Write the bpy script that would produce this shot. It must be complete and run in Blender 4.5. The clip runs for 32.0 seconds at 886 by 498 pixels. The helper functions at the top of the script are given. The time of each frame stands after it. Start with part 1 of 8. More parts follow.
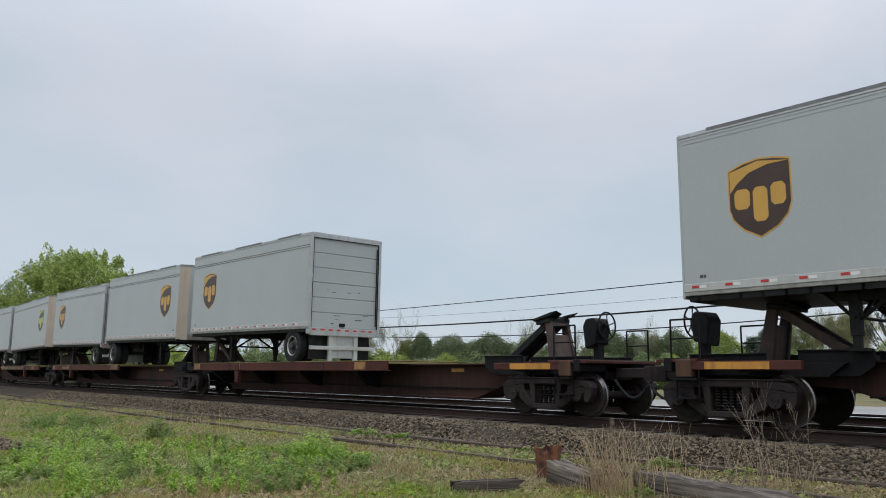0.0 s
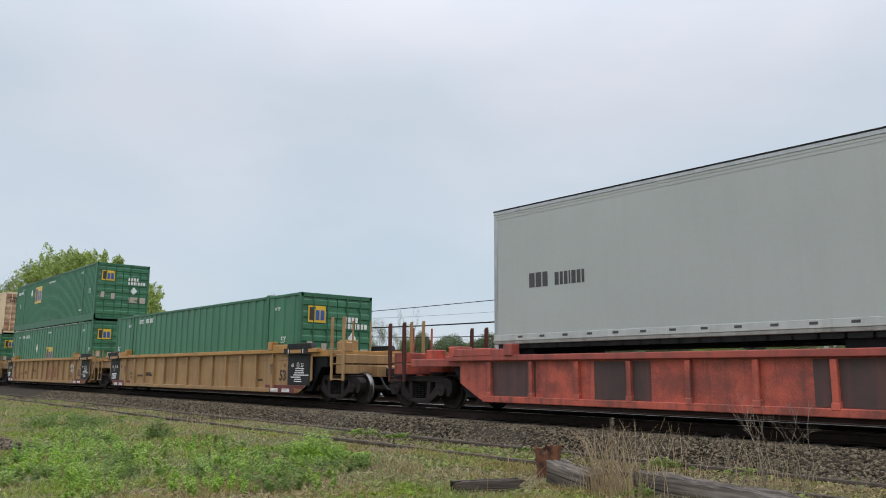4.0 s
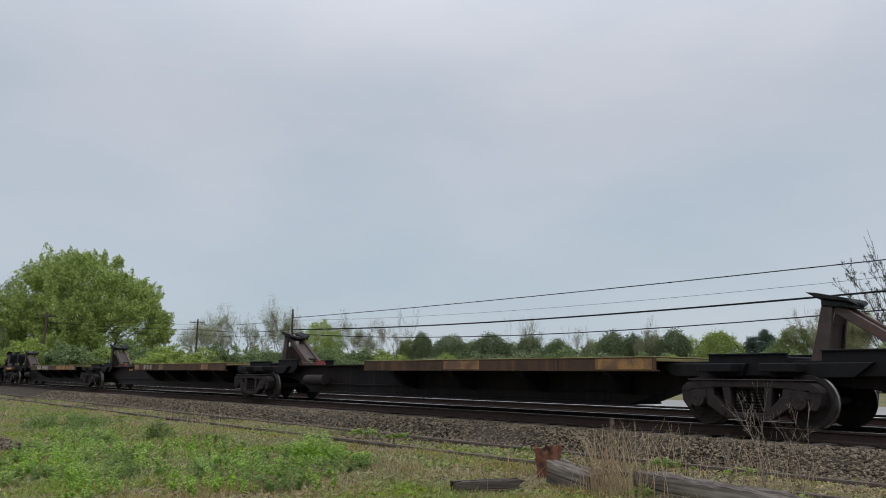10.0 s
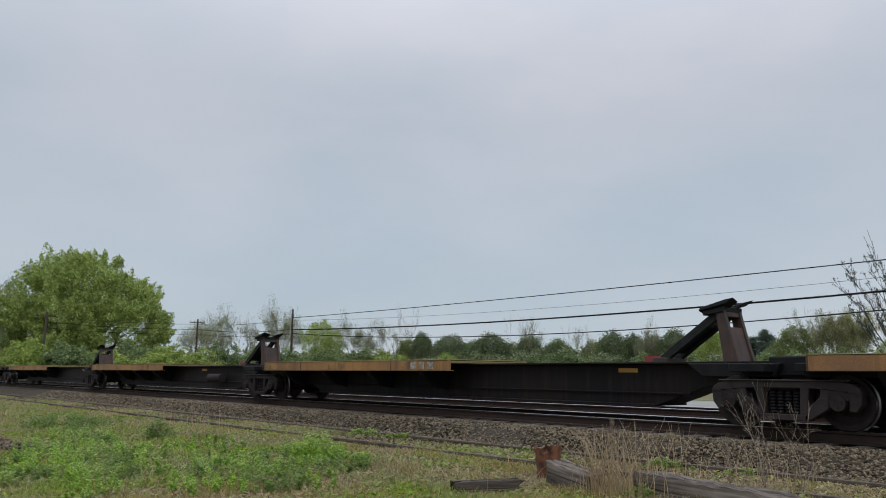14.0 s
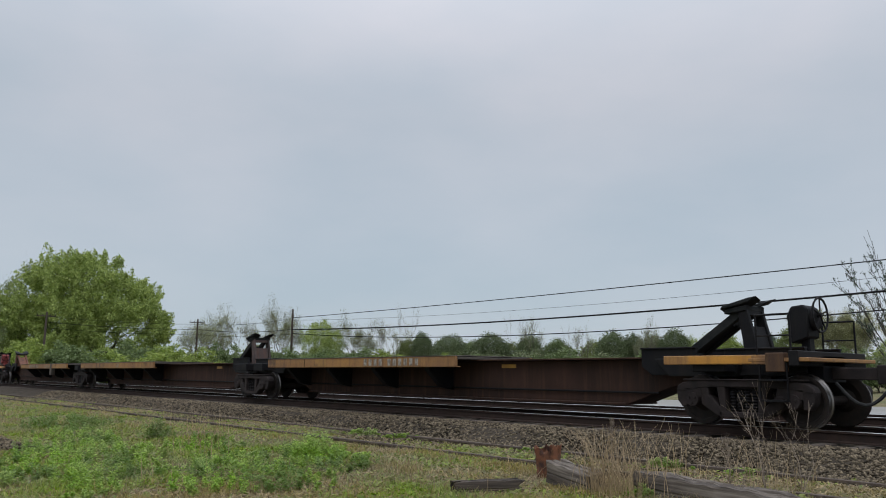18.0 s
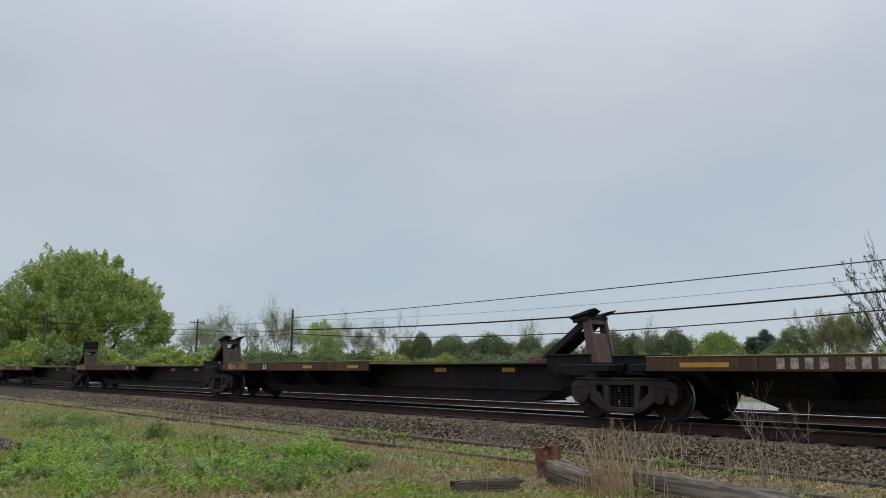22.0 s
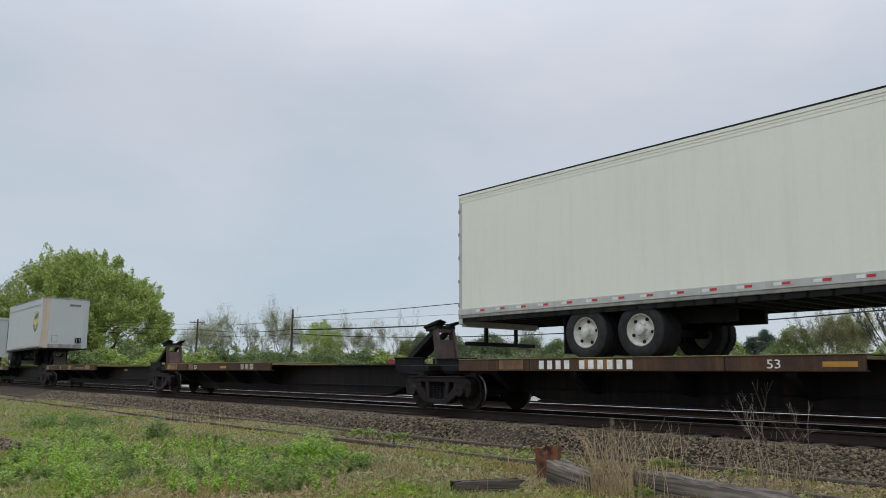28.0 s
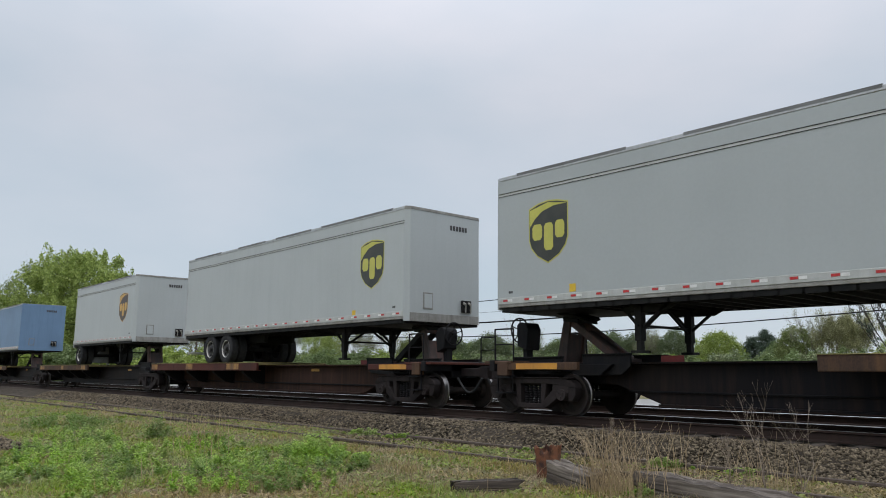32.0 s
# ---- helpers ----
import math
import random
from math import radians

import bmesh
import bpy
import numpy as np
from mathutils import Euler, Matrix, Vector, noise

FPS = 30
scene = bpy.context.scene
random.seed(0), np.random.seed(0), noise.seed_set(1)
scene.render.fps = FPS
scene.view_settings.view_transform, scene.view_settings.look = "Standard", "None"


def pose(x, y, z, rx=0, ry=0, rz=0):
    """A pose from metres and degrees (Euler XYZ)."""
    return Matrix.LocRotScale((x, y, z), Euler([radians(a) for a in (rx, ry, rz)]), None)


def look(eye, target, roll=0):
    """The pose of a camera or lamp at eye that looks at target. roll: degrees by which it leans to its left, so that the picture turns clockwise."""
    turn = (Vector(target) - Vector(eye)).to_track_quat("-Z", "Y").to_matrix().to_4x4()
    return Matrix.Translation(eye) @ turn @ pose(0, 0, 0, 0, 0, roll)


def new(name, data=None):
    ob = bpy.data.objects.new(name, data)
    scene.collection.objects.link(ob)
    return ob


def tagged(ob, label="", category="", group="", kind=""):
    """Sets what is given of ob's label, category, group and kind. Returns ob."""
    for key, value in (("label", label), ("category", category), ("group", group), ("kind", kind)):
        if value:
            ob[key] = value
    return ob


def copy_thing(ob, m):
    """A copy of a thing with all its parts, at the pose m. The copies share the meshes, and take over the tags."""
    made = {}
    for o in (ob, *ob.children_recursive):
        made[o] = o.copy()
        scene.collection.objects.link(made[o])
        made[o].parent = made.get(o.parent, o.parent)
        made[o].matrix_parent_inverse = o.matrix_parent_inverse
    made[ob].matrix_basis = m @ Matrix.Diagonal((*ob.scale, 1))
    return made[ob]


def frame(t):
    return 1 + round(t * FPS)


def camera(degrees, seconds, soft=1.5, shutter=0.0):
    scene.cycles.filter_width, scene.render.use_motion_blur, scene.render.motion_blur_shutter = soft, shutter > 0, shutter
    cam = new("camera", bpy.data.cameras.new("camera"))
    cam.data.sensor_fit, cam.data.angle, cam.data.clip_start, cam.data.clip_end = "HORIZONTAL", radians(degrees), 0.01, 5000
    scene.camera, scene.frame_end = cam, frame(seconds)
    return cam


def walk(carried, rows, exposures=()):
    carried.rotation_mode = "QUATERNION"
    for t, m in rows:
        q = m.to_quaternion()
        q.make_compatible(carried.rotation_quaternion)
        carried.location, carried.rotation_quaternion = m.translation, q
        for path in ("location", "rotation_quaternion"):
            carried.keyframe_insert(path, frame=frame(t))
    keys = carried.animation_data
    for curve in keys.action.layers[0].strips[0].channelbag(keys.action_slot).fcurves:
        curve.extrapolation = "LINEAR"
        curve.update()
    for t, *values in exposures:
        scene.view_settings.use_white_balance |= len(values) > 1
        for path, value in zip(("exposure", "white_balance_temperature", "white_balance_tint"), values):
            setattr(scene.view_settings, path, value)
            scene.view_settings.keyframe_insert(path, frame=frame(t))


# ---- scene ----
# ---------------------------------------------------------------- camera
EYE = Vector((0.0, 0.0, 0.804))
YAW, PITCH = radians(-49.244), radians(9.177)
AIM = Vector((math.sin(YAW) * math.cos(PITCH), math.cos(YAW) * math.cos(PITCH), math.sin(PITCH)))
cam = camera(59.40, 32.0, soft=1.0)
STAND = look(EYE, EYE + AIM * 10, 0.42)
walk(cam, [(0, STAND), (32, STAND)], [(0, 0.05), (3, 0.12), (5, 0.19), (6.3, 0.20), (7.2, 0.12), (8.4, -0.10), (14, -0.15), (26, -0.13), (27.5, -0.05), (28.2, -0.02), (28.8, -0.09), (30, -0.10), (31, -0.02), (32, 0.04)])

# ---------------------------------------------------------------- light
SUN_EL, SUN_AZ = radians(58), radians(144)
world = bpy.data.worlds.new("overcast_sky")
scene.world = world
world.use_nodes = True
wn, wl = world.node_tree.nodes, world.node_tree.links
wn.clear()
w_out = wn.new("ShaderNodeOutputWorld")
w_add = wn.new("ShaderNodeAddShader")
w_sky = wn.new("ShaderNodeTexSky")
w_sky.sky_type, w_sky.sun_disc = "NISHITA", False
w_sky.sun_elevation, w_sky.sun_rotation = SUN_EL, SUN_AZ
w_bg1 = wn.new("ShaderNodeBackground")
w_bg1.inputs["Strength"].default_value = 0.012
wl.new(w_sky.outputs[0], w_bg1.inputs["Color"])
w_co = wn.new("ShaderNodeTexCoord")
w_map = wn.new("ShaderNodeMapping")
w_map.inputs["Scale"].default_value = (1.0, 1.0, 2.4)
wl.new(w_co.outputs["Generated"], w_map.inputs["Vector"])
w_no = wn.new("ShaderNodeTexNoise")
w_no.inputs["Scale"].default_value, w_no.inputs["Detail"].default_value = 2.6, 5.0
w_no.inputs["Roughness"].default_value = 0.5
wl.new(w_map.outputs[0], w_no.inputs["Vector"])
w_rmp = wn.new("ShaderNodeValToRGB")
w_rmp.color_ramp.elements[0].position, w_rmp.color_ramp.elements[0].color = 0.34, (0.495, 0.558, 0.63, 1)
w_rmp.color_ramp.elements[1].position, w_rmp.color_ramp.elements[1].color = 0.68, (0.595, 0.622, 0.682, 1)
wl.new(w_no.outputs[0], w_rmp.inputs[0])
# an overcast sky grows brighter towards the zenith
w_sep = wn.new("ShaderNodeSeparateXYZ")
wl.new(w_co.outputs["Generated"], w_sep.inputs[0])
w_zen = wn.new("ShaderNodeMapRange")
w_zen.interpolation_type = "SMOOTHSTEP"
w_zen.inputs["From Min"].default_value, w_zen.inputs["From Max"].default_value = 0.30, 1.0
w_zen.inputs["To Min"].default_value, w_zen.inputs["To Max"].default_value = 0.95, 2.9
wl.new(w_sep.outputs["Z"], w_zen.inputs["Value"])
w_low = wn.new("ShaderNodeMapRange")
w_low.inputs["From Min"].default_value, w_low.inputs["From Max"].default_value = 0.10, 0.42
wl.new(w_sep.outputs["Z"], w_low.inputs["Value"])
w_hue = wn.new("ShaderNodeMixRGB")
w_hue.inputs[1].default_value, w_hue.inputs[2].default_value = (0.935, 0.985, 1.0, 1), (1.055, 1.03, 1.025, 1)
wl.new(w_low.outputs[0], w_hue.inputs[0])
w_mul = wn.new("ShaderNodeMixRGB")
w_mul.blend_type = "MULTIPLY"
w_mul.inputs[0].default_value = 1.0
wl.new(w_rmp.outputs[0], w_mul.inputs[1])
wl.new(w_hue.outputs[0], w_mul.inputs[2])
w_bg2 = wn.new("ShaderNodeBackground")
wl.new(w_mul.outputs[0], w_bg2.inputs["Color"])
wl.new(w_zen.outputs[0], w_bg2.inputs["Strength"])
wl.new(w_bg1.outputs[0], w_add.inputs[0])
wl.new(w_bg2.outputs[0], w_add.inputs[1])
wl.new(w_add.outputs[0], w_out.inputs[0])

sun_data = bpy.data.lights.new("sun", "SUN")
sun_data.energy, sun_data.angle, sun_data.color = 0.6, radians(38), (1.0, 0.97, 0.93)
sun = new("sun", sun_data)
sun.matrix_world = look((4, -14, 44), (-12, 8, 0))

# ---------------------------------------------------------------- materials


def mat(name, c1, c2=None, rough=0.6, metal=0.0, scale=2.0, fine=45.0, bump=0.15, streak=None, amount=0.5, rnd=0.0, contrast=(0.35, 0.65)):
    """A surface of two mottled tones, with fine grain, streaks that run down it, and a change from piece to piece."""
    m = bpy.data.materials.new(name)
    m.use_nodes = True
    n, l = m.node_tree.nodes, m.node_tree.links
    bs = n["Principled BSDF"]
    c2 = c2 or tuple(v * 0.72 for v in c1)
    co = n.new("ShaderNodeTexCoord")
    big = n.new("ShaderNodeTexNoise")
    big.inputs["Scale"].default_value, big.inputs["Detail"].default_value = scale, 6
    small = n.new("ShaderNodeTexNoise")
    small.inputs["Scale"].default_value, small.inputs["Detail"].default_value = fine, 3
    for q in (big, small):
        l.new(co.outputs["Object"], q.inputs["Vector"])
    mixn = n.new("ShaderNodeMath")
    mixn.operation = "MULTIPLY_ADD"
    mixn.inputs[1].default_value = 0.3
    sc = n.new("ShaderNodeMath")
    sc.operation = "MULTIPLY"
    sc.inputs[1].default_value = 0.7
    l.new(small.outputs[0], mixn.inputs[0])
    l.new(big.outputs[0], sc.inputs[0])
    l.new(sc.outputs[0], mixn.inputs[2])
    ramp = n.new("ShaderNodeValToRGB")
    ramp.color_ramp.elements[0].position, ramp.color_ramp.elements[0].color = contrast[0], (*c1, 1)
    ramp.color_ramp.elements[1].position, ramp.color_ramp.elements[1].color = contrast[1], (*c2, 1)
    l.new(mixn.outputs[0], ramp.inputs[0])
    col = ramp.outputs[0]
    if streak:
        mp = n.new("ShaderNodeMapping")
        mp.inputs["Scale"].default_value = (5.0, 5.0, 0.35)
        l.new(co.outputs["Object"], mp.inputs["Vector"])
        st = n.new("ShaderNodeTexNoise")
        st.inputs["Scale"].default_value, st.inputs["Detail"].default_value = 1.3, 7
        st.inputs["Roughness"].default_value = 0.65
        l.new(mp.outputs[0], st.inputs["Vector"])
        r2 = n.new("ShaderNodeMapRange")
        r2.inputs["From Min"].default_value, r2.inputs["From Max"].default_value = 0.48, 0.74
        r2.inputs["To Max"].default_value = amount
        l.new(st.outputs[0], r2.inputs["Value"])
        mx = n.new("ShaderNodeMixRGB")
        mx.inputs[2].default_value = (*streak, 1)
        l.new(r2.outputs[0], mx.inputs[0])
        l.new(col, mx.inputs[1])
        col = mx.outputs[0]
    if rnd:
        oi = n.new("ShaderNodeObjectInfo")
        rr = n.new("ShaderNodeMapRange")
        rr.inputs["To Min"].default_value, rr.inputs["To Max"].default_value = 1 - rnd, 1 + rnd
        l.new(oi.outputs["Random"], rr.inputs["Value"])
        hs = n.new("ShaderNodeHueSaturation")
        l.new(rr.outputs[0], hs.inputs["Value"])
        l.new(col, hs.inputs["Color"])
        col = hs.outputs[0]
    l.new(col, bs.inputs["Base Color"])
    bs.inputs["Roughness"].default_value, bs.inputs["Metallic"].default_value = rough, metal
    if bump:
        bp = n.new("ShaderNodeBump")
        bp.inputs["Strength"].default_value, bp.inputs["Distance"].default_value = bump, 0.02
        l.new(mixn.outputs[0], bp.inputs["Height"])
        l.new(bp.outputs[0], bs.inputs["Normal"])
    return m


def leafy(name, c1, c2, thin=0.35, rough=0.6, wander=0.0):
    """Leaves and blades: each island has a tone of its own, and some light passes through."""
    m = bpy.data.materials.new(name)
    m.use_nodes = True
    n, l = m.node_tree.nodes, m.node_tree.links
    bs, out = n["Principled BSDF"], n["Material Output"]
    ge = n.new("ShaderNodeNewGeometry")
    ramp = n.new("ShaderNodeValToRGB")
    ramp.color_ramp.elements[0].color, ramp.color_ramp.elements[1].color = (*c1, 1), (*c2, 1)
    l.new(ge.outputs["Random Per Island"], ramp.inputs[0])
    oi = n.new("ShaderNodeObjectInfo")
    rr = n.new("ShaderNodeMapRange")
    rr.inputs["To Min"].default_value, rr.inputs["To Max"].default_value = 0.82, 1.18
    l.new(oi.outputs["Random"], rr.inputs["Value"])
    hs = n.new("ShaderNodeHueSaturation")
    l.new(rr.outputs[0], hs.inputs["Value"])
    l.new(ramp.outputs[0], hs.inputs["Color"])
    if wander:  # patches that grow yellower and duller
        co = n.new("ShaderNodeTexCoord")
        no = n.new("ShaderNodeTexNoise")
        no.inputs["Scale"].default_value, no.inputs["Detail"].default_value = 1.1, 5
        l.new(co.outputs["Object"], no.inputs["Vector"])
        for sock, lo, hi in (("Hue", 0.5 - 0.07 * wander, 0.5 + 0.05 * wander), ("Saturation", 1.0 - wander, 1.0 + 0.3 * wander)):
            mr = n.new("ShaderNodeMapRange")
            mr.inputs["From Min"].default_value, mr.inputs["From Max"].default_value = 0.35, 0.65
            mr.inputs["To Min"].default_value, mr.inputs["To Max"].default_value = lo, hi
            l.new(no.outputs[0], mr.inputs["Value"])
            l.new(mr.outputs[0], hs.inputs[sock])
    l.new(hs.outputs[0], bs.inputs["Base Color"])
    bs.inputs["Roughness"].default_value = rough
    tr = n.new("ShaderNodeBsdfTranslucent")
    l.new(hs.outputs[0], tr.inputs["Color"])
    mx = n.new("ShaderNodeMixShader")
    mx.inputs[0].default_value = thin
    l.new(bs.outputs[0], mx.inputs[1])
    l.new(tr.outputs[0], mx.inputs[2])
    l.new(mx.outputs[0], out.inputs[0])
    return m


M_steel_dark = mat("grimy_black_steel", (0.0075, 0.008, 0.010), (0.014, 0.0135, 0.014), 0.6, scale=3, streak=(0.026, 0.020, 0.017), amount=0.45)
# sill steels: darker than their own brown, with the decks' shade in the colour
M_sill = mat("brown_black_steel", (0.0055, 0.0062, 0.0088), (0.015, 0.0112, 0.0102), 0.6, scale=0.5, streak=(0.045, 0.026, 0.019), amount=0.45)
M_sill_rust = mat("rusty_brown_steel", (0.052, 0.028, 0.021), (0.024, 0.016, 0.0135), 0.75, scale=1.3, streak=(0.10, 0.05, 0.03), amount=0.5)
M_sill_red = mat("red_brown_steel", (0.052, 0.026, 0.021), (0.022, 0.014, 0.013), 0.7, scale=0.8, streak=(0.08, 0.038, 0.027), amount=0.5)
M_plat_yellow = mat("worn_yellow_paint", (0.42, 0.21, 0.05), (0.17, 0.085, 0.04), 0.6, scale=0.7, streak=(0.10, 0.05, 0.03), amount=0.75)
M_plat_brown = mat("faded_brown_paint", (0.105, 0.060, 0.038), (0.042, 0.030, 0.025), 0.65, scale=0.8, streak=(0.19, 0.10, 0.045), amount=0.45)
M_plat_red = mat("oxide_red_paint", (0.11, 0.036, 0.027), (0.055, 0.024, 0.02), 0.6, scale=0.9, streak=(0.06, 0.035, 0.03), amount=0.6)
M_deck = mat("mossy_steel_deck", (0.15, 0.14, 0.05), (0.26, 0.20, 0.08), 0.85, scale=2.5, streak=None)
M_deck_plain = mat("worn_steel_deck", (0.10, 0.085, 0.07), (0.06, 0.05, 0.045), 0.8, scale=2.5)
M_sticker_y = mat("yellow_reflector", (0.50, 0.25, 0.03), (0.34, 0.17, 0.03), 0.5, scale=6, bump=0.02)
M_patch_y = mat("flaking_yellow_paint", (0.36, 0.19, 0.05), (0.12, 0.065, 0.035), 0.65, scale=2.2, streak=(0.08, 0.045, 0.03), amount=0.8, contrast=(0.42, 0.58))
M_stripe = mat("orange_yellow_stripe_paint", (0.62, 0.29, 0.035), (0.42, 0.19, 0.035), 0.55, scale=2.5, bump=0.03, streak=(0.18, 0.08, 0.03), amount=0.6)
M_sticker_r = mat("red_reflector", (0.55, 0.03, 0.03), (0.40, 0.025, 0.025), 0.4, scale=6, bump=0.02)
M_wheel_red = mat("dull_red_wheel_paint", (0.27, 0.035, 0.03), (0.16, 0.028, 0.025), 0.6, scale=5)
M_sticker_w = mat("white_reflector", (0.75, 0.75, 0.72), (0.6, 0.6, 0.58), 0.4, scale=6, bump=0.02)
M_letter_w = mat("white_lettering", (0.82, 0.82, 0.79), (0.62, 0.61, 0.58), 0.6, scale=9, bump=0.0)
M_letter_mid = mat("weathered_white_lettering", (0.60, 0.57, 0.50), (0.30, 0.26, 0.20), 0.7, scale=14, bump=0.0, contrast=(0.36, 0.52))
M_letter_dim = mat("worn_white_lettering", (0.36, 0.33, 0.28), (0.17, 0.14, 0.11), 0.7, scale=12, bump=0.0, contrast=(0.42, 0.58))
M_letter_k = mat("dark_lettering", (0.04, 0.04, 0.045), (0.07, 0.065, 0.06), 0.6, scale=9, bump=0.0)
M_letter_b = mat("brown_lettering", (0.05, 0.027, 0.018), (0.085, 0.045, 0.028), 0.6, scale=9, bump=0.0)
M_black_panel = mat("black_stencil_panel", (0.018, 0.019, 0.021), (0.035, 0.033, 0.033), 0.6, scale=4)
M_hitch = mat("rusty_hitch_steel", (0.07, 0.042, 0.035), (0.03, 0.024, 0.022), 0.7, scale=4, streak=(0.13, 0.05, 0.03), amount=0.6, rnd=0.35)
M_hitch_rust = mat("bare_rusted_hitch_steel", (0.17, 0.062, 0.036), (0.06, 0.032, 0.025), 0.8, scale=3, streak=(0.24, 0.10, 0.05), amount=0.6)
M_hitch_k = mat("greased_black_hitch_plate", (0.012, 0.014, 0.0145), (0.028, 0.028, 0.027), 0.7, scale=7)
M_wheel = mat("wheel_plate_steel", (0.020, 0.018, 0.017), (0.035, 0.027, 0.023), 0.7, scale=6)
M_tread = mat("polished_wheel_rim", (0.26, 0.25, 0.24), (0.17, 0.16, 0.155), 0.36, metal=1.0, scale=9, bump=0.03)
M_truck = mat("grimy_cast_steel", (0.036, 0.029, 0.028), (0.018, 0.0155, 0.0155), 0.75, scale=4, streak=(0.036, 0.026, 0.022), amount=0.5, rnd=0.25)
M_well = mat("faded_orange_yellow_paint", (0.375, 0.228, 0.096), (0.28, 0.16, 0.067), 0.6, scale=1.1, streak=(0.15, 0.078, 0.038), amount=0.7, contrast=(0.40, 0.62))
M_well_dirty = mat("rust_browned_tan_paint", (0.39, 0.225, 0.092), (0.25, 0.135, 0.06), 0.62, scale=0.3, streak=(0.14, 0.068, 0.038), amount=0.75, contrast=(0.42, 0.60))
M_well_top = mat("orange_yellow_paint", (0.47, 0.245, 0.065), (0.33, 0.165, 0.05), 0.55, scale=1.4, streak=(0.25, 0.11, 0.04), amount=0.4)
M_well_red = mat("faded_red_paint", (0.42, 0.085, 0.06), (0.27, 0.06, 0.045), 0.65, scale=1.6, streak=(0.11, 0.048, 0.04), amount=0.85)
M_well_side = mat("dull_red_side_paint", (0.50, 0.10, 0.06), (0.24, 0.06, 0.042), 0.65, scale=2.2, streak=(0.10, 0.045, 0.038), amount=0.85, contrast=(0.42, 0.58))
M_well_dull = mat("dull_brown_red_steel", (0.085, 0.045, 0.04), (0.055, 0.036, 0.034), 0.7, scale=2.3, streak=(0.18, 0.06, 0.045), amount=0.5)
M_well_brown = mat("brown_oxide_paint", (0.15, 0.068, 0.05), (0.10, 0.05, 0.04), 0.65, scale=1.0, streak=(0.07, 0.042, 0.036), amount=0.6)
M_redfade = mat("worn_faded_red_paint", (0.23, 0.07, 0.048), (0.30, 0.145, 0.072), 0.6, scale=4, contrast=(0.4, 0.6))
M_maroon = mat("maroon_paint", (0.16, 0.03, 0.028), (0.11, 0.025, 0.024), 0.6, scale=3)
M_green = mat("green_container_paint", (0.040, 0.172, 0.084), (0.033, 0.142, 0.069), 0.42, scale=0.8, bump=0.06, streak=(0.045, 0.085, 0.055), amount=0.45)
M_green_rail = mat("green_rail_paint", (0.034, 0.150, 0.074), (0.025, 0.110, 0.054), 0.5, scale=2, bump=0.06, streak=(0.03, 0.045, 0.03), amount=0.5)
M_cream = mat("cream_container_paint", (0.73, 0.58, 0.385), (0.66, 0.505, 0.325), 0.5, scale=0.7, bump=0.06, streak=(0.50, 0.34, 0.21), amount=0.3)
M_cream_rust = mat("rust_streaked_cream_paint", (0.55, 0.38, 0.24), (0.30, 0.14, 0.08), 0.65, scale=1.6, bump=0.1, streak=(0.16, 0.06, 0.035), amount=0.85, contrast=(0.40, 0.62))
M_van_grey = mat("pale_grey_trailer_skin", (0.405, 0.432, 0.432), (0.372, 0.397, 0.397), 0.42, scale=0.5, fine=18, bump=0.03, streak=(0.37, 0.39, 0.385), amount=0.22)
M_van_pale = mat("weathered_white_trailer_skin", (0.435, 0.462, 0.460), (0.40, 0.425, 0.422), 0.45, scale=0.5, fine=18, bump=0.03, streak=(0.34, 0.36, 0.355), amount=0.25)
M_van_body = mat("dusty_grey_trailer_skin", (0.415, 0.43, 0.405), (0.38, 0.395, 0.37), 0.45, scale=0.6, fine=18, bump=0.03, streak=(0.33, 0.34, 0.31), amount=0.22)
M_van_white = mat("off_white_trailer_skin", (0.76, 0.77, 0.68), (0.72, 0.73, 0.64), 0.4, scale=0.6, fine=18, bump=0.03, streak=(0.63, 0.64, 0.55), amount=0.35)
M_van_blue = mat("faded_blue_trailer_skin", (0.15, 0.25, 0.39), (0.12, 0.20, 0.31), 0.5, scale=0.7, bump=0.04, streak=(0.10, 0.16, 0.25), amount=0.5)
M_alu = mat("dull_aluminium", (0.52, 0.53, 0.53), (0.40, 0.41, 0.41), 0.45, metal=0.6, scale=3, bump=0.05, streak=(0.24, 0.23, 0.21), amount=0.5)
M_alu_white = mat("painted_white_rail", (0.50, 0.51, 0.49), (0.39, 0.40, 0.38), 0.5, scale=3, bump=0.04, streak=(0.30, 0.29, 0.26), amount=0.5)
M_alu_worn = mat("worn_grey_aluminium", (0.34, 0.335, 0.31), (0.22, 0.21, 0.19), 0.6, metal=0.2, scale=4, bump=0.06, streak=(0.11, 0.10, 0.085), amount=0.7)
M_tan = mat("tan_corner_panel", (0.46, 0.39, 0.31), (0.40, 0.34, 0.28), 0.5, scale=1.4, bump=0.03, streak=(0.30, 0.26, 0.21), amount=0.5)
M_roofdirt = mat("dirty_roof_skin", (0.11, 0.112, 0.11), (0.21, 0.213, 0.21), 0.7, scale=1.5)
M_brown_logo = mat("dark_brown_film", (0.040, 0.022, 0.014), (0.055, 0.030, 0.02), 0.4, scale=3, bump=0.0)
M_gold_logo = mat("gold_film", (0.60, 0.35, 0.07), (0.50, 0.28, 0.05), 0.4, scale=3, bump=0.0)
M_lime_logo = mat("faded_lime_yellow_film", (0.55, 0.52, 0.10), (0.46, 0.44, 0.09), 0.4, scale=3, bump=0.0)
M_black_logo = mat("faded_black_film", (0.028, 0.032, 0.026), (0.05, 0.05, 0.04), 0.4, scale=3, bump=0.0)
M_yellow_logo = mat("yellow_film", (0.70, 0.46, 0.03), (0.60, 0.38, 0.03), 0.4, scale=3, bump=0.0)
